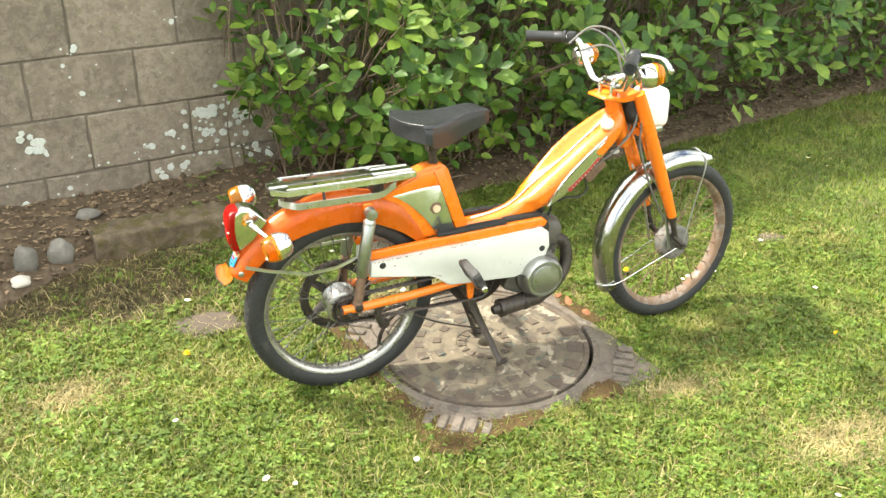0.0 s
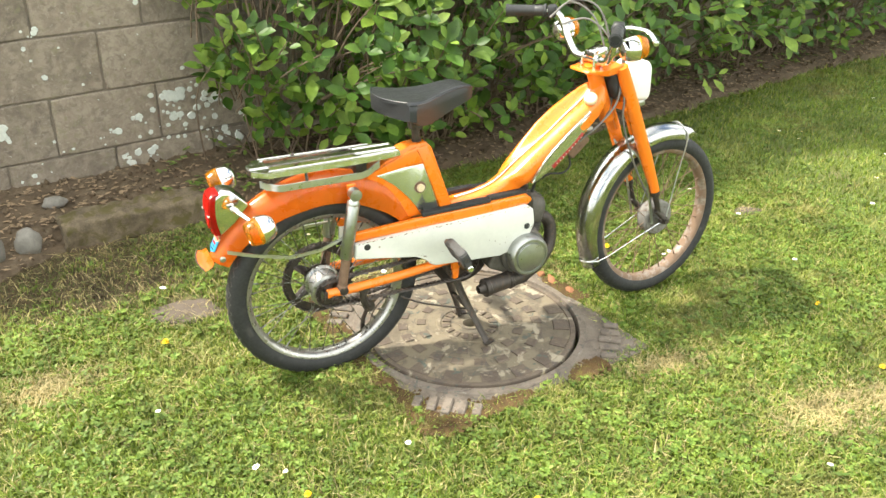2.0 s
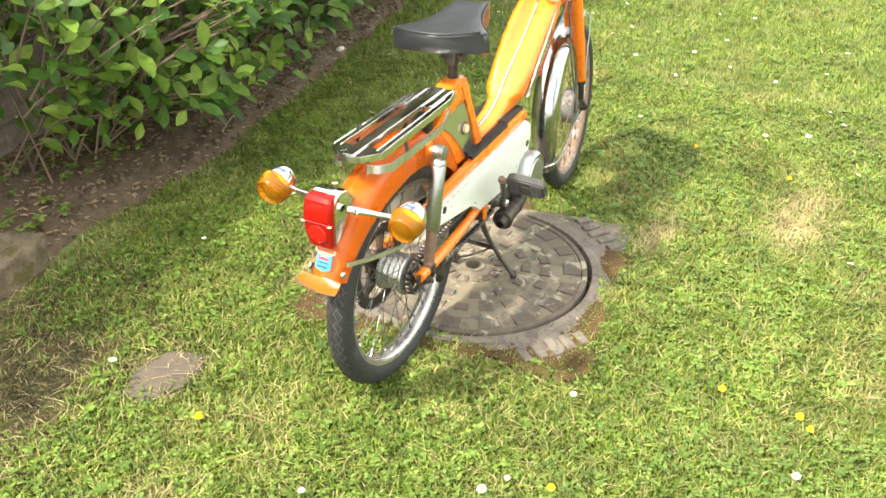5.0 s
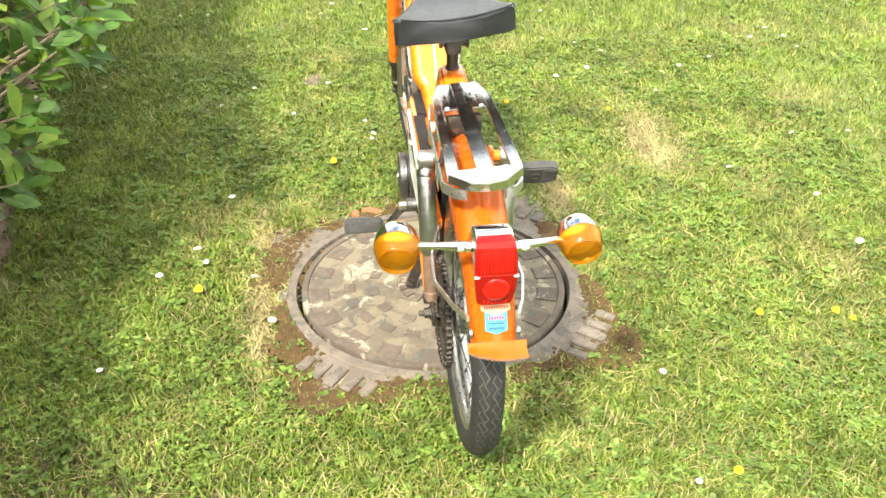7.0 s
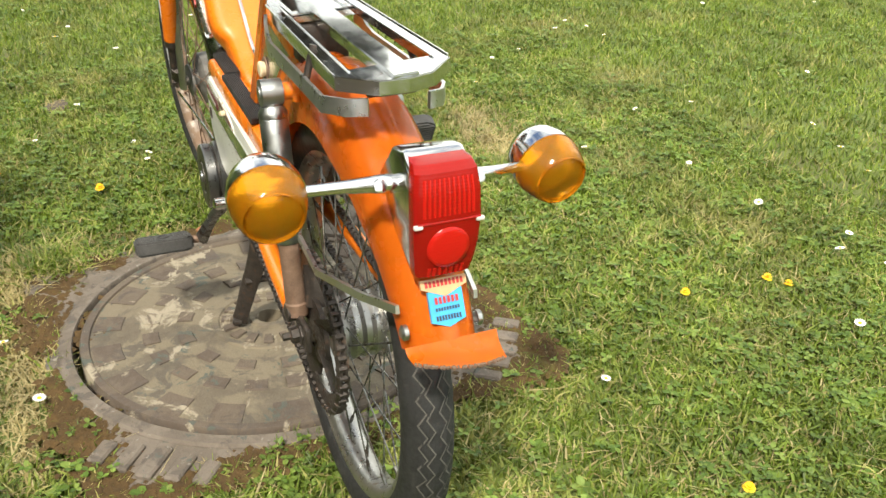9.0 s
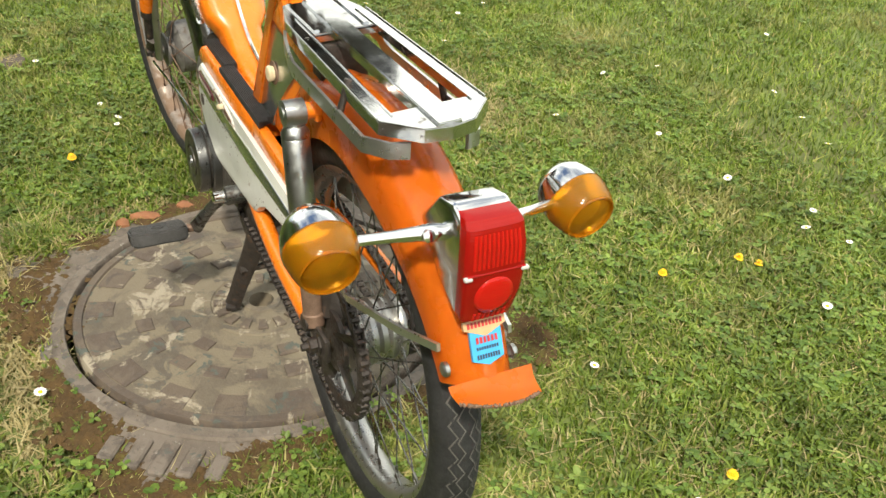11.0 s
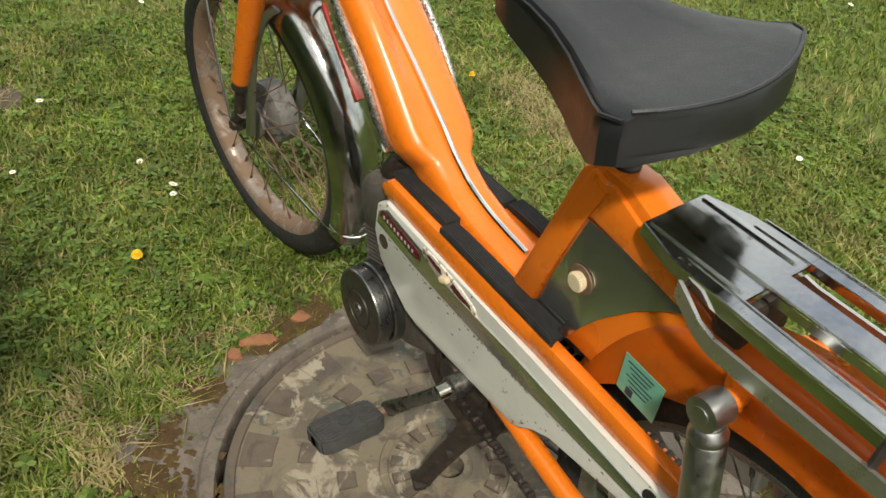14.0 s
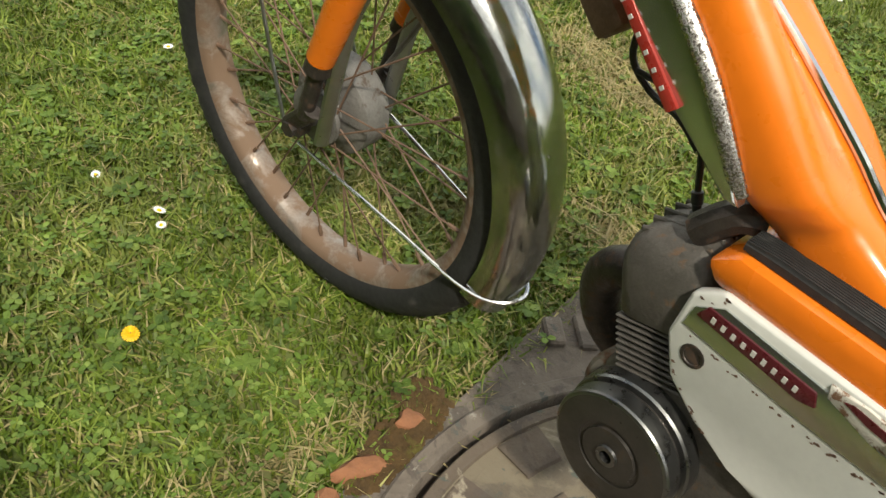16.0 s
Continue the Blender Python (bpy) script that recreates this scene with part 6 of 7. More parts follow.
# a tuft of longer grass hanging over the iron frame's corner
n = 520
x, y = rng.normal(0.785, 0.028, n), rng.normal(0.360, 0.036, n)
tagged(blades("grass_tuft", x, y, 0.040, 0.0036, GRASS, 1.0), "longer half-dry grass tuft by the iron frame", "grass", kind="stuff")
x, y = rng.normal(0.775, 0.050, 900), rng.normal(0.350, 0.050, 900)
ok = ~in_cover(x, y, -0.012)
x, y = x[ok], y[ok]
tagged(blades("straw", x, y, 0.030, 0.0026, STRAW, 1.3), "pale dry blades by the iron frame", "straw", kind="stuff")

x, y = rng.uniform(-1.6, 0.2, 60000), rng.uniform(0.3, 1.0, 60000)
ok = (rng.random(len(x)) < 0.9 * worn(x, y)) & (y < bed_edge(x) + 0.03)
tagged(blades("thatch", x[ok], y[ok], 0.013, 0.0036, THATCH, 1.8), "flat brown thatch where the lawn is worn", "thatch", kind="stuff")


def small_leaves(name, x, y, size, z, lobes, material):
    """Clover and weed leaves: lobes little ovals round a stalk, tilted each its own way."""
    n = len(x)
    shape = np.array([(0.0, 0.0, 0.0), (0.45, 0.36, 0.10), (0.95, 0.26, 0.02), (1.08, 0.0, 0.0), (0.95, -0.26, 0.02), (0.45, -0.36, 0.10)])
    s = size * rng.uniform(0.6, 1.35, n)
    a0 = rng.uniform(0, 6.28, n)
    V, k = [], 0
    for j in range(lobes):
        a = a0 + 2 * np.pi * j / lobes + rng.normal(0, 0.15, n)
        tilt = rng.normal(0.10, 0.32, n)
        c, sn = np.cos(a)[:, None], np.sin(a)[:, None]
        lx, ly, lz = shape[None, :, 0] * s[:, None], shape[None, :, 1] * s[:, None] * 1.15, shape[None, :, 2] * s[:, None]
        zz = lz + lx * np.tan(tilt)[:, None] * 0.6
        V.append(np.stack([lx * c - ly * sn + x[:, None], lx * sn + ly * c + y[:, None], zz + z[:, None]], -1))
    V = np.stack(V, 1).reshape(-1, 3)
    f = (np.array([(0, 1, 3), (0, 3, 5)])[None] + 6 * np.arange(n * lobes)[:, None, None]).reshape(-1, 3)
    g = (np.array([(1, 2, 3), (3, 4, 5)])[None] + 6 * np.arange(n * lobes)[:, None, None]).reshape(-1, 3)
    return sheet(name, V, [f, g], material)


x, y = lawn_points(32000, *NEAR)
ok = wobble(x, y, 4.0, 5) + 0.5 * wobble(x, y, 11.0, 3) + 0.35 * rng.normal(size=len(x)) > -0.12
x, y = x[ok], y[ok]
tagged(small_leaves("clover", x, y, 0.0082, lawn_z(x, y) + rng.uniform(0.006, 0.026, len(x)), 3, CLOVER), "low clover among the grass", "clover", kind="stuff")
x, y = lawn_points(3000, *NEAR)
tagged(small_leaves("plantain", x, y, 0.012, lawn_z(x, y) + rng.uniform(0.004, 0.018, len(x)), 5, CLOVER), "broad-leaved plantain low in the lawn", "weeds", kind="stuff")
x, y = lawn_points(32000, *MID, hole=NEAR)
ok = wobble(x, y, 4.0, 5) + 0.5 * wobble(x, y, 11.0, 3) + 0.35 * rng.normal(size=len(x)) > 0.08
x, y = x[ok], y[ok]
tagged(small_leaves("clover", x, y, 0.011, lawn_z(x, y) + rng.uniform(0.006, 0.026, len(x)), 3, CLOVER), "low clover among the grass", "clover", kind="stuff")
# weeds at the wall's foot
x = rng.uniform(-0.2, 4.0, 420)
y = wall_y(x) - rng.uniform(0.02, 0.4, 420)
tagged(small_leaves("seedling", x, y, 0.016, bed_z(x, y) + rng.uniform(0.01, 0.04, 420), 4, CLOVER), "seedlings on the soil bed", "weeds", kind="stuff")


def daisy():
    top = new("daisy")
    tagged(top, "small white daisy in the lawn", "daisy", "daisies in the lawn")
    bm = bmesh.new()
    for k in range(14):
        a = 2 * math.pi * k / 14
        c, s = math.cos(a), math.sin(a)
        pts = [(0.0025, -0.0008), (0.0070, -0.0016), (0.0092, 0), (0.0070, 0.0016), (0.0025, 0.0008)]
        bm.faces.new([bm.verts.new((c * u - s * v, s * u + c * v, 0.0475 + 0.18 * u)) for u, v in pts])
    part("petal_ring", bm, PETAL, top)
    bm = bmesh.new()
    lathe(bm, (0, 0, 0.0475), (0, 0, 1), [(0.0034, 0), (0.003, 0.0015), (0.0016, 0.0024), (0, 0.0026)], 10)
    part("disc", bm, YOLK, top)
    bm = bmesh.new()
    tube(bm, [(0.004, 0.002, 0), (0.001, 0, 0.03), (0, 0, 0.048)], 0.0008, 5)
    part("stalk", bm, STALK, top)
    return top


def dandelion():
    top = new("dandelion")
    tagged(top, "yellow dandelion flower in the lawn", "dandelion", "dandelions in the lawn")
    bm = bmesh.new()
    for ring, (n, r, z) in enumerate(((18, 0.0120, 0.041), (14, 0.0095, 0.0480), (9, 0.006, 0.0525))):
        for k in range(n):
            a = 2 * math.pi * (k + 0.5 * ring) / n
            c, s = math.cos(a), math.sin(a)
            bm.faces.new([bm.verts.new((c * u - s * v, s * u + c * v, zz)) for u, v, zz in ((0.001, -0.0006, 0.045), (r, -0.0017, z), (r * 1.07, 0, z), (r, 0.0017, z), (0.001, 0.0006, 0.045))])
    part("flower_head", bm, YOLK, top)
    bm = bmesh.new()
    tube(bm, [(0.006, 0.0, 0), (0.002, 0.001, 0.025), (0, 0, 0.045)], [0.0014, 0.0014, 0.003], 6)
    part("stalk", bm, STALK, top)
    return top


def flowers():
    seen_d = [(-0.352, 0.57), (-0.47, -0.055), (0.934, -0.915), (0.524, 0.667), (0.333, 0.4), (0.629, 0.586), (0.058, -0.419), (0.23, -1.085), (-0.24, -0.393), (0.029, -0.92), (1.257, 0.122), (1.412, 0.136), (0.601, 0.564), (0.901, 0.524), (0.502, 0.447), (1.453, 0.37), (1.048, 0.014), (1.27, 0.135), (0.485, -1.09), (0.748, -1.096), (1.725, -1.025), (1.504, -0.865), (-0.29, -0.368), (0.188, 0.74)]
    seen_y = [(1.11, 0.245), (-0.4, 0.273), (-0.215, -0.48), (1.39, -0.67), (1.49, -0.35), (0.47, 0.58), (0.25, -0.715), (0.231, -0.88), (0.195, -0.909)]
    first = None
    more = [(float(rng.uniform(1.5, 6.0)), float(rng.uniform(-4.0, 1.1))) for _ in range(170)] + [(float(rng.uniform(-1.0, 1.5)), float(rng.uniform(-2.6, -1.1))) for _ in range(30)]
    more = [(px, py) for px, py in more if py < bed_edge(px) - 0.05]
    for px, py in seen_d + more:
        m = pose(px, py, float(lawn_z(px, py)) - 0.008 + float(rng.uniform(-0.012, 0.006)), float(rng.normal(0, 10)), float(rng.normal(0, 10)), float(rng.uniform(0, 360))) @ Matrix.Scale(float(rng.uniform(0.75, 1.15)), 4)
        if first is None:
            first = daisy()
            first.matrix_basis = m
        else:
            copy_thing(first, m).scale = m.to_scale()
    first = None
    for px, py in seen_y:
        m = pose(px, py, float(lawn_z(px, py)) - 0.006, float(rng.normal(0, 8)), float(rng.normal(0, 8)), float(rng.uniform(0, 360))) @ Matrix.Scale(float(rng.uniform(0.62, 0.9)), 4)
        if first is None:
            first = dandelion()
            first.matrix_basis = m
        else:
            copy_thing(first, m).scale = m.to_scale()


flowers()


# hydrangea shrubs along the wall
LEAF_SHAPE = np.array([(0.0, 0.0, 0.0), (0.18, 0.15, 0.015), (0.45, 0.31, 0.04), (0.74, 0.27, 0.02), (0.92, 0.12, -0.05), (1.02, 0.0, -0.10), (0.92, -0.12, -0.05), (0.74, -0.27, 0.02), (0.45, -0.31, 0.04),
                       (0.18, -0.15, 0.015), (0.45, 0.0, -0.035), (0.74, 0.0, -0.045)])
LEAF_FACES = np.array([(0, 1, 10), (1, 2, 10), (2, 3, 11), (2, 11, 10), (3, 4, 11), (4, 5, 11), (5, 6, 11), (6, 7, 11), (7, 8, 11), (8, 10, 11), (8, 9, 10), (9, 0, 10)])


def shrub(cx, half, tips, reach, seed, high):
    """One shrub: branches that fan out from the bed, each ending in a whorl of paired leaves."""
    r = np.random.default_rng(seed)
    top = new("hydrangea_shrub")
    top.matrix_basis = pose(cx, float(bed_edge(cx)) + 0.32, float(bed_z(np.array(cx), bed_edge(cx) + 0.32)))
    tagged(top, "leafy green hydrangea shrub with bare lower stems", "shrub", "hydrangea shrubs along the wall")
    wood = bmesh.new()
    V, F, count = [], [], 0
    for _ in range(tips):
        x = cx + half * float(r.uniform(-1, 1))
        z = 0.14 + (high - 0.14) * float(r.random()) ** 0.85
        e = float(bed_edge(x))
        fy = e + 0.02 - reach * z if z < 0.62 else e + 0.02 - reach * 0.62 + 0.7 * (z - 0.62)
        fy = min(fy + 0.9 * max(0.0, 0.42 - x), float(wall_y(x)) - 0.16)
        depth = float(r.random()) ** 1.25 * (float(wall_y(x)) - 0.07 - fy)
        y = fy + depth
        if z < 0.28 and r.random() < (0.75 if x < 0.25 else 0.35):
            continue
        # the hedge's free end is rounded off
        if x < 0.36 and ((x - 0.36) / 0.40) ** 2 + ((z - 0.72) / 0.50) ** 2 > 1.0:
            continue
        tip = Vector((x, y, z))
        root = Vector((cx + (x - cx) * 0.5 + float(r.normal(0, 0.09)), e + 0.33 + float(r.normal(0, 0.06)), 0.02))
        mid = root.lerp(tip, 0.55) + Vector((float(r.normal(0, 0.05)), float(r.normal(0, 0.04)), 0.02 + 0.09 * z))
        line = curve([root, mid, tip], 4)
        if r.random() < 0.93:
            line = line[4:]
        tube(wood, line, [0.0042 - 0.0026 * k / (len(line) - 1) for k in range(len(line))], 5, caps=False)
        axis = ((tip - mid).normalized() * 0.8 + Vector((0, -0.45 if depth < 0.25 else -0.1, 0.7))).normalized()
        u = axis.orthogonal().normalized()
        v = axis.cross(u)
        pairs = int(r.integers(3, 5)) if depth < 0.35 else 3
        spin = float(r.uniform(0, 3.14))
        big = float(r.uniform(0.056, 0.092))
        for p in range(pairs):
            up = pairs - 1 - p
            size = big * (0.62, 0.95, 1.05, 0.9)[up] * float(r.uniform(0.85, 1.15))
            at = tip - axis * (0.034 * up)
            for h in (0, 1):
                if up >= 2 and r.random() < 0.3:
                    continue
                a = spin + p * 1.571 + h * math.pi + float(r.normal(0, 0.25))
                out = u * math.cos(a) + v * math.sin(a)
                rise = (1.2, 0.75, 0.4, 0.15)[up] + float(r.normal(0, 0.2))
                ahead = (out + axis * rise).normalized()
                across = ahead.cross(axis).normalized()
                over = across.cross(ahead)
                m = np.array([ahead * size, across * size * float(r.uniform(0.72, 0.98)), over * size * float(r.uniform(0.5, 2.0))])
                V.append(LEAF_SHAPE @ m + np.array(at + out * 0.010))
                F.append(LEAF_FACES + count)
                count += len(LEAF_SHAPE)
    # bare side twigs low down
    for _ in range(7):
        x = cx + half * float(r.uniform(-0.9, 0.9))
        e = float(bed_edge(x))
        root = Vector((cx + (x - cx) * 0.5, e + 0.30 + float(r.normal(0, 0.05)), 0.04))
        tip = Vector((x + float(r.normal(0, 0.08)), e + float(r.uniform(0.0, 0.2)), float(r.uniform(0.10, 0.42))))
        tube(wood, curve([root, root.lerp(tip, 0.5) + Vector((0, 0, float(r.uniform(0.02, 0.10)))), tip], 4), [0.0042] * 3 + [0.0032] * 3 + [0.0022] * 3, 5, caps=False)
    under(part("branchwork", wood, BARK, top, "thin brown woody stems"), top, "thin brown woody stems", "stuff")
    under(sheet("foliage", np.concatenate(V), [np.concatenate(F)], LEAF, smooth=True), top, kind="stuff")


# tops out of view are raised to shade the lawn and dim the rack's reflection
for k, (cx, half, tips, high) in enumerate(((0.34, 0.42, 250, 1.1), (0.95, 0.42, 440, 2.0), (1.60, 0.42, 480, 2.4), (2.3, 0.48, 480, 2.6), (3.1, 0.5, 450, 2.6), (4.0, 0.6, 400, 2.2), (5.1, 0.7, 400, 2.2))):
    shrub(cx, half, tips, 0.66, 40 + k, high)


# fallen twigs under the shrubs
def twigs():
    for k in range(14):
        px = float(rng.uniform(0.6, 3.6))
        py = float(bed_edge(px) + rng.uniform(0.03, 0.4))
        a, L = float(rng.uniform(0, 6.28)), float(rng.uniform(0.06, 0.22))
        pz = float(bed_z(np.array(px), np.array(py))) + 0.010
        bm = bmesh.new()
        tube(bm, curve([(px, py, pz), (px + math.cos(a) * L * 0.5, py + math.sin(a) * L * 0.5 * 0.4, pz + 0.014), (px + math.cos(a) * L, py + math.sin(a) * L * 0.4, pz + 0.004)], 3), [0.0032] * 6 + [0.0018], 6)
        tagged(part("twig", bm, BARK), "dry bare twig lying on the soil", "twig", "twigs on the bed")


twigs()
# ---- stones at the bed's edge ----
def kerb_stone():
    bm = bmesh.new()
    slab(bm, pose(-0.346, 1.082, 0.030, 4, 0, 5.0), (0.50, 0.12, 0.112), 0.010, 1)
    bmesh.ops.subdivide_edges(bm, edges=[e for e in bm.edges if e.calc_length() > 0.3], cuts=20, use_grid_fill=True)
    bmesh.ops.subdivide_edges(bm, edges=[e for e in bm.edges if e.calc_length() > 0.06], cuts=6, use_grid_fill=True)
    for v in bm.verts:
        v.co += Vector((noise.noise(v.co * 9), noise.noise(v.co * 9 + Vector((7, 1, 0))), noise.noise(v.co * 11 + Vector((0, 5, 9))))) * 0.016 + Vector((0, 0, noise.noise(v.co * 42))) * 0.014 + Vector((noise.noise(v.co * 70), noise.noise(v.co * 70 + Vector((3, 3, 3))), noise.noise(v.co * 85))) * 0.007
    tagged(part("kerb_stone", bm, KERB, sharp=60), "long mossy kerb stone edging the soil bed", "kerb stone")


kerb_stone()
for (px, py, sx, sy, sz), mat, label in (((-0.81, 0.978, 0.040, 0.035, 0.055), COBBLE, "smooth grey upright cobble beside the soil bed"), ((-0.696, 1.007, 0.042, 0.035, 0.050), COBBLE, "smooth grey upright cobble beside the soil bed"),
                                         ((-0.83, 0.875, 0.032, 0.026, 0.020), PALESTONE, "pale rough stone lying on the grass edge"), ((-0.945, 0.945, 0.05, 0.04, 0.05), COBBLE, "smooth grey upright cobble beside the soil bed"),
                                         ((-0.586, 1.276, 0.045, 0.03, 0.022), COBBLE, "flat stone lying on the soil"), ((1.705, 1.259, 0.022, 0.016, 0.010), PALESTONE, "small pale stone on the soil")):
    bm = bmesh.new()
    pz = (float(bed_z(np.array(px), np.array(py))) if py > bed_edge(px) else GROUND) + sz * 0.6
    rough_rock(bm, (px, py, pz), (sx, sy, sz), px * 3.1, 3, 0.22)
    tagged(part("stone", bm, mat, sharp=70), label, "stone")

bm = bmesh.new()
rough_rock(bm, (0, 0, 0), (0.065, 0.038, 0.016), 4.0, 3, 0.25)
bm.transform(pose(1.79, 0.31, GROUND - 0.006, 0, 0, -10))
tagged(part("flat_stone", bm, FLATSTONE, sharp=70), "flat brown stone half buried in the lawn", "stone")


bm = bmesh.new()
rough_rock(bm, (0, 0, 0), (0.098, 0.074, 0.020), 9.0, 4, 0.30)
for v in bm.verts:
    v.co.z = min(v.co.z, 0.010 + 0.003 * noise.noise(v.co * 30))
bm.transform(pose(-0.295, 0.455, GROUND - 0.004, 2, 1, -12))
tagged(part("flat_stone", bm, FLATSTONE, sharp=70), "flat worn stone sunk in the thin lawn", "stone")

# ---- the manhole ----
def on_cover(u, v, z=0.0):
    return MH @ Vector((u, v, z))


COVER_C = MH.inverted() @ Vector((0.451, 0.018, 0))
CU, CV = COVER_C.x, COVER_C.y


def ring_piece(r0, r1, a0, a1, z0, z1, bevel=0.003, segs=4):
    bm = bmesh.new()
    rows = []
    for r, z in ((r0, z0), (r0, z1 - bevel), (r0 + bevel, z1), (r1 - bevel, z1), (r1, z1 - bevel), (r1, z0)):
        rows.append([bm.verts.new(on_cover(CU + r * math.cos(a0 + (a1 - a0) * k / segs), CV + r * math.sin(a0 + (a1 - a0) * k / segs), z)) for k in range(segs + 1)])
    for a, b in zip(rows, rows[1:]):
        bridge(bm, a, b, closed=False)
    bm.faces.new([r[0] for r in rows])
    bm.faces.new([r[-1] for r in rows])
    return bm


manhole = new("manhole_surround")
manhole.matrix_basis = MH @ pose(0, 0, -0.06)
tagged(manhole, "square cast iron manhole frame sunk in the lawn", "manhole surround")
# square plate with a round opening
bm = bmesh.new()
n = 64
inner, outer = [], []
for k in range(n):
    a = 2 * math.pi * k / n
    c, s = math.cos(a), math.sin(a)
    q = 0.366 / max(abs(c), abs(s))
    wob = 1 + 0.012 * math.sin(5 * a) + 0.008 * math.sin(13 * a + 1)
    inner.append((CU + 0.347 * c, CV + 0.347 * s))
    outer.append((q * c * wob, q * s * wob))
rows = [[bm.verts.new(on_cover(u, v, z)) for u, v in pts] for pts, z in ((inner, -0.06), (inner, -0.006), (outer, -0.009), (outer, -0.06))]
for a, b in zip(rows, rows[1:]):
    bridge(bm, a, b)
part("plate", bm, PLATE, manhole)
bm = bmesh.new()
prof = [(0.3255, -0.06), (0.3255, -0.004), (0.3272, -0.001), (0.346, -0.0012), (0.3500, -0.005), (0.3500, -0.06)]
lathe(bm, on_cover(CU, CV, 0), (0, 0, 1), prof, 96)
part("rim", bm, PLATE, manhole, "raised round rim")
# oblique bars in the corners
for cx, cy in ((1, -1), (-1, 1), (-1, -1)):
    for k in range(5):
        t = (k - 2) * 0.040
        u, v = cx * 0.286 + t * 0.707 * -cx, cy * 0.286 + t * 0.707 * cy
        L = 0.066 - abs(k - 2) * 0.010
        bm = bmesh.new()
        slab(bm, MH @ pose(u, v, -0.006, 0, 0, 45 * cx * cy), (L, 0.024, 0.014), 0.003, 1)
        part("tread_bar", bm, PLATE, manhole)

cover = new("manhole_cover")
cover.matrix_basis = MH @ pose(CU, CV, -0.05)
tagged(cover, "round lichen-blotched iron manhole cover with raised studs", "manhole cover")
bm = bmesh.new()
lathe(bm, on_cover(CU, CV, 0), (0, 0, 1), [(0, -0.05), (0.3145, -0.05), (0.3145, -0.004), (0.3125, -0.001), (0.300, -0.001), (0.2985, -0.005), (0.10, -0.0058), (0.098, -0.003), (0.088, -0.003), (0.086, -0.0058), (0.035, -0.0058), (0.033, -0.002), (0.022, -0.002), (0.020, -0.03), (0, -0.03)], 96)
for f in bm.faces:
    c = f.calc_center_median()
    f.material_index = 1 if (c - on_cover(CU, CV, c.z)).length > 0.2985 else 0
part("disc", bm, [IRON, STUD], cover)
for k in range(18):
    a = 2 * math.pi * (k + 0.3) / 18
    part("stud", ring_piece(0.248, 0.298, a - 0.085 - 0.012 * (k % 3), a + 0.10 - 0.02 * (k % 2), -0.010, -0.0022 - 0.0012 * (math.sin(a) > 0.1)), STUD, cover)
for count, r0, r1, half, turn in ((20, 0.186, 0.216, 0.085, 0.5), (13, 0.132, 0.160, 0.10, 0.2)):
    for k in range(count):
        a = 2 * math.pi * (k + turn) / count
        part("stud", ring_piece(r0, r1, a - half, a + half, -0.010, -0.0008 - 0.0024 * (math.sin(a) > 0.2), 0.003), STUD, cover)
for k in range(16):
    a = 2 * math.pi * k / 16
    part("raised_bar", ring_piece(0.058, 0.083, a - 0.10, a + 0.10, -0.010, -0.001, 0.002, 2), STUD, cover)

# moss and crumbs along the frame's edges
def moss():
    n = 11000
    side = rng.integers(0, 4, n)
    t = rng.uniform(-0.36, 0.36, n)
    d = 0.355 + rng.normal(0, 0.017, n)
    u = np.where(side == 0, t, np.where(side == 1, t, np.where(side == 2, d, -d)))
    v = np.where(side == 0, d, np.where(side == 1, -d, t))
    keep = wobble(u, v, 9.0, 2) + 0.45 * (v > 0) + 0.45 * (u < 0) > 0.02 + 10 * np.abs(d - 0.360) + 0.5 * (u > 0.2) * (v < 0) + 0.5 * (u > 0.15) * (v > 0)
    ru = np.hypot(u - CU, v - CV)
    keep &= ru > 0.350
    u, v = u[keep], v[keep]
    # thicker clumps at the corner by the shards
    for cx, cy, reach, count in ((0.758, 0.257, 0.014, 170), (0.812, 0.10, 0.012, 120), (0.842, 0.030, 0.011, 120), (0.70, 0.345, 0.018, 120), (0.53, 0.370, 0.030, 300), (0.62, 0.375, 0.03, 200), (0.23, 0.335, 0.03, 200)):
        dx, dy = rng.normal(cx, reach, count) - MHX, rng.normal(cy, reach, count) - MHY
        u = np.r_[u, dx * math.cos(MHA) + dy * math.sin(MHA)]
        v = np.r_[v, -dx * math.sin(MHA) + dy * math.cos(MHA)]
    x = MHX + u * math.cos(MHA) - v * math.sin(MHA)
    y = MHY + u * math.sin(MHA) + v * math.cos(MHA)
    m = len(x)
    s = rng.uniform(0.003, 0.010, m)
    base = np.array([(1, 0, 0), (0, 1, 0), (-1, 0, 0), (0, -1, 0), (0, 0, 0.7)], float)
    tri = np.array([(0, 1, 4), (1, 2, 4), (2, 3, 4), (3, 0, 4)])
    V = base[None] * s[:, None, None] * rng.uniform(0.7, 1.3, (m, 5, 3)) + np.stack([x, y, np.full(m, -0.008)], -1)[:, None]
    F = (tri[None] + 5 * np.arange(m)[:, None, None]).reshape(-1, 3)
    tagged(sheet("moss", V.reshape(-1, 3), [F], MOSS, smooth=True), "brown moss along the iron frame", "moss", kind="stuff")


moss()
for px, py, a, L in ((0.814, 0.140, 72, 0.075), (0.833, 0.063, 80, 0.036), (0.806, 0.192, 60, 0.03)):
    bm = bmesh.new()
    rough_rock(bm, (0, 0, 0), (L / 2, 0.014, 0.013), px * 5, 2, 0.35)
    bm.transform(pose(px, py, -0.010, 4, -5, a))
    tagged(part("brick_shard", bm, BRICK), "orange brick shard by the iron frame", "brick shard", "brick shards by the frame")


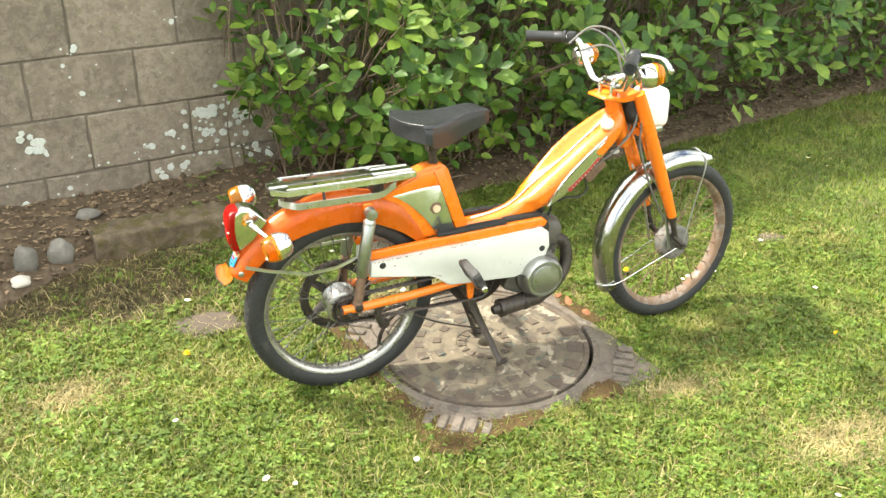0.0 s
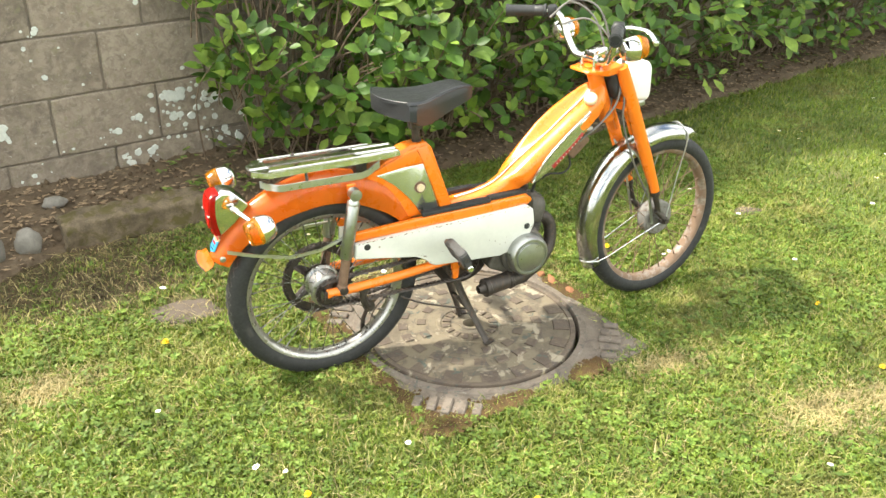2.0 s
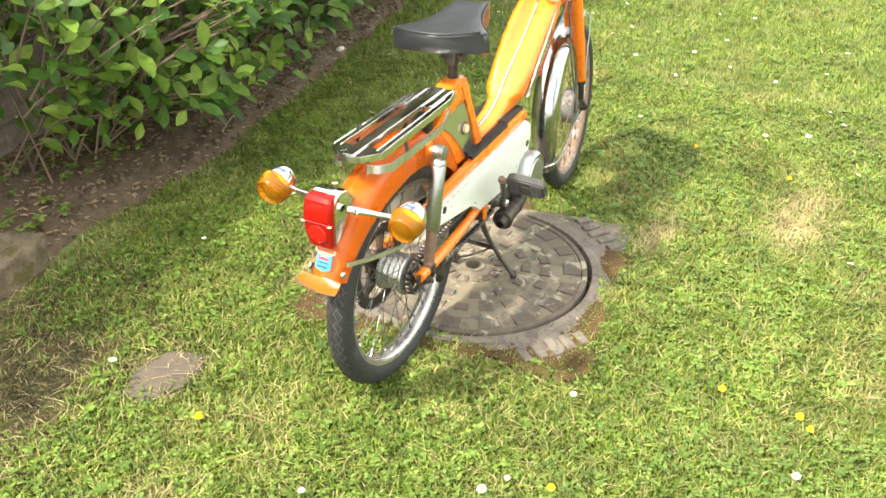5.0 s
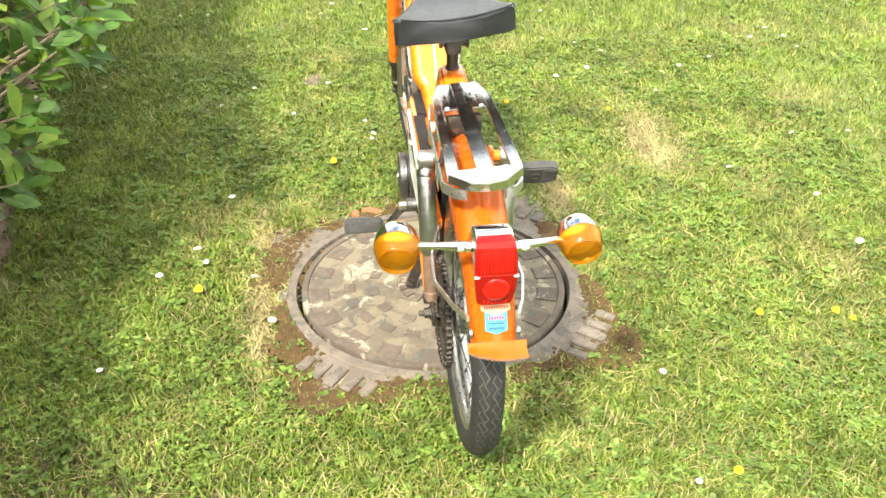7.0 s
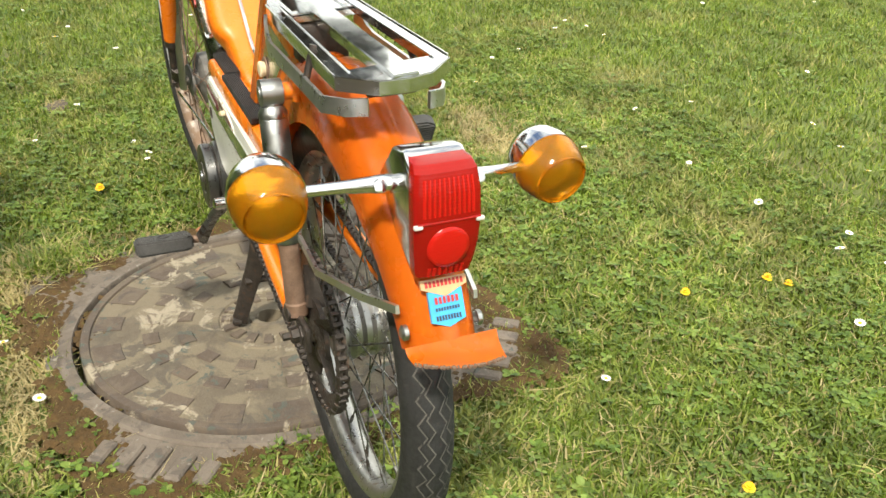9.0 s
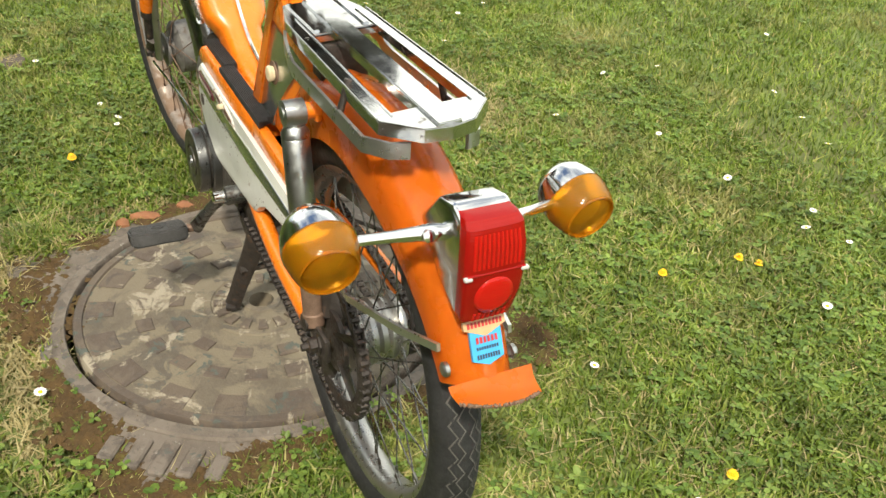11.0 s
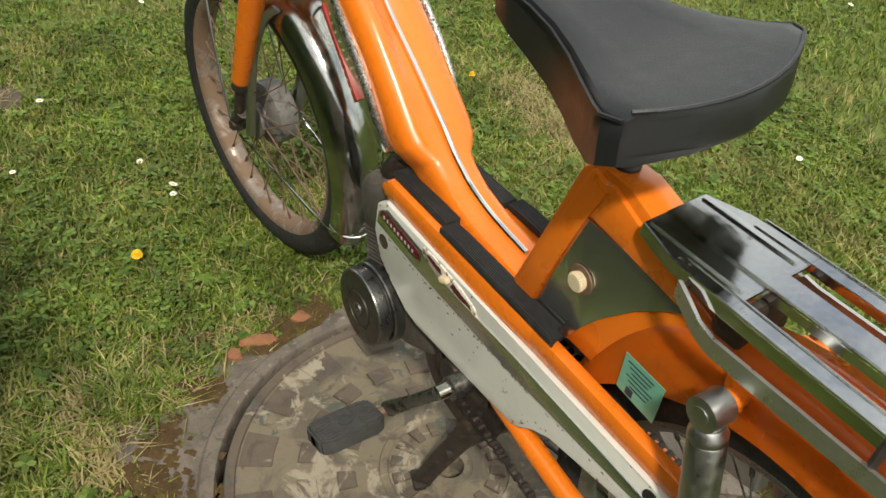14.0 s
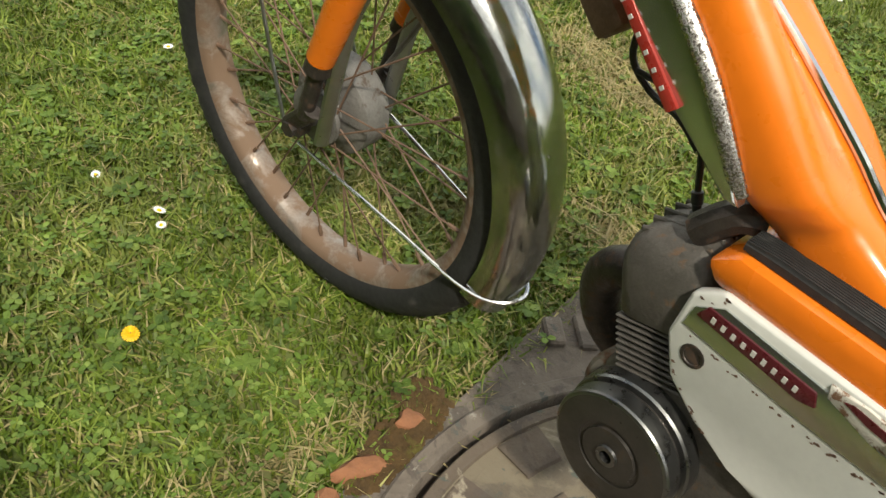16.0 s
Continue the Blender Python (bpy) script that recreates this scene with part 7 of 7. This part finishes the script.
# ---- lichen on the wall ----
def lichen():
    """Round crusts in clusters on the blocks' faces: along the wall, height, reach, count."""
    V, F, n0 = [], [], 0
    # wall place along x, height, spread, crusts, largest radius
    rows = [(-0.711, 0.292, 0.022, 9, 0.024), (-0.704, 0.253, 0.014, 5, 0.012), (-0.57, 0.611, 0.026, 6, 0.014), (-0.775, 0.338, 0.01, 2, 0.018), (-0.103, 0.318, 0.028, 9, 0.024), (-0.061, 0.322, 0.018, 5, 0.022), (0.068, 0.28, 0.022, 7, 0.026), (-0.066, 0.227, 0.022, 6, 0.017), (-0.277, 0.068, 0.045, 14, 0.017), (-0.206, 0.101, 0.022, 7, 0.018),
            (-0.322, 0.215, 0.012, 3, 0.016), (-0.243, 0.235, 0.012, 4, 0.016), (-0.387, 0.185, 0.02, 3, 0.011), (-0.184, 0.677, 0.012, 2, 0.015), (-0.126, 0.253, 0.03, 6, 0.014), (-0.543, 0.464, 0.006, 1, 0.015), (-0.858, 0.05, 0.035, 9, 0.02), (-0.67, 0.068, 0.03, 5, 0.013), (0.11, 0.133, 0.03, 6, 0.017), (0.161, 0.092, 0.02, 3, 0.02),
            (-0.149, 0.7, 0.006, 1, 0.013), (-0.411, 0.402, 0.25, 12, 0.006), (-0.551, 0.155, 0.2, 14, 0.007), (-0.0, 0.215, 0.11, 34, 0.011), (-0.021, 0.266, 0.06, 14, 0.018), (0.406, 0.239, 0.15, 12, 0.015), (0.869, 0.333, 0.2, 10, 0.015), (-1.238, 0.315, 0.2, 12, 0.018), (-0.35, 0.802, 0.2, 8, 0.01)]
    rows = [((cx + 0.28) / math.cos(WALL_TURN), cz, reach, count, big) for cx, cz, reach, count, big in rows]
    for cx, cz, reach, count, big in rows:
        for _ in range(count):
            x, z = cx + float(rng.normal(0, reach)), cz + float(rng.normal(0, reach * 0.7))
            r = big * (0.22 + 0.78 * float(rng.random()) ** 1.5)
            ring = []
            ph = float(rng.uniform(0, 6))
            for k in range(18):
                a = 2 * math.pi * k / 18
                q = r * (1 + 0.07 * math.sin(2 * a + ph) + 0.06 * math.sin(5 * a + ph * 2) + 0.06 * math.sin(8 * a + ph * 3))
                ring.append((x + q * math.cos(a), z + q * math.sin(a) * 0.92))
            pts = [WALL @ Vector((px, -0.0105, pz)) for px, pz in ring] + [WALL @ Vector((x + (px - x) * 0.8, -0.0135, z + (pz - z) * 0.8)) for px, pz in ring] + [WALL @ Vector((x, -0.0125, z))]
            V += [tuple(p) for p in pts]
            for k in range(18):
                j = (k + 1) % 18
                F += [(n0 + k, n0 + j, n0 + 18 + j), (n0 + k, n0 + 18 + j, n0 + 18 + k), (n0 + 18 + k, n0 + 18 + j, n0 + 36)]
            n0 += 37
    ob = sheet("lichen", V, [F], LICHEN, wall)
    tagged(ob, "pale grey crusts of lichen", kind="stuff")


lichen()


# ---- the wall's concrete blocks, last ----
def block_mesh(seed, L, H):
    bm = bmesh.new()
    slab(bm, Matrix.Identity(4), (L, 0.03, H), 0.004, 1)
    bmesh.ops.subdivide_edges(bm, edges=[e for e in bm.edges if e.calc_length() > 0.1], cuts=3)
    for v in bm.verts:
        v.co += Vector((noise.noise(v.co * 19 + Vector((seed, 0, 0))), 0.3 * noise.noise(v.co * 12 + Vector((seed, 4, 0))), noise.noise(v.co * 19 + Vector((0, seed, 3))))) * 0.005
    me = bpy.data.meshes.new("block")
    bm.to_mesh(me)
    bm.free()
    me.materials.append(BLOCK)
    return me


PITCH, COURSE = 0.392, 0.2250
kinds = [block_mesh(k * 3.7, PITCH - 0.0065, COURSE - 0.008) for k in range(5)]
# upper courses are unseen; their height is set by shadow and the rack's reflection
for row in range(7):
    z = 0.0350 + COURSE * row
    joint = (0.058, -0.147, -0.334, -0.551, -0.33, -0.547, -0.325)[row]
    for col in range(-8, 16):
        ob = new("block", kinds[(row * 5 + col * 3) % 5])
        ob.matrix_basis = WALL @ pose((joint + 0.28) / math.cos(WALL_TURN) + PITCH * (col + 0.5), 0.006 + float(rng.normal(0, 0.0012)), z, float(rng.normal(0, 0.25)), 0, float(rng.normal(0, 0.25)))
        under(ob, wall)
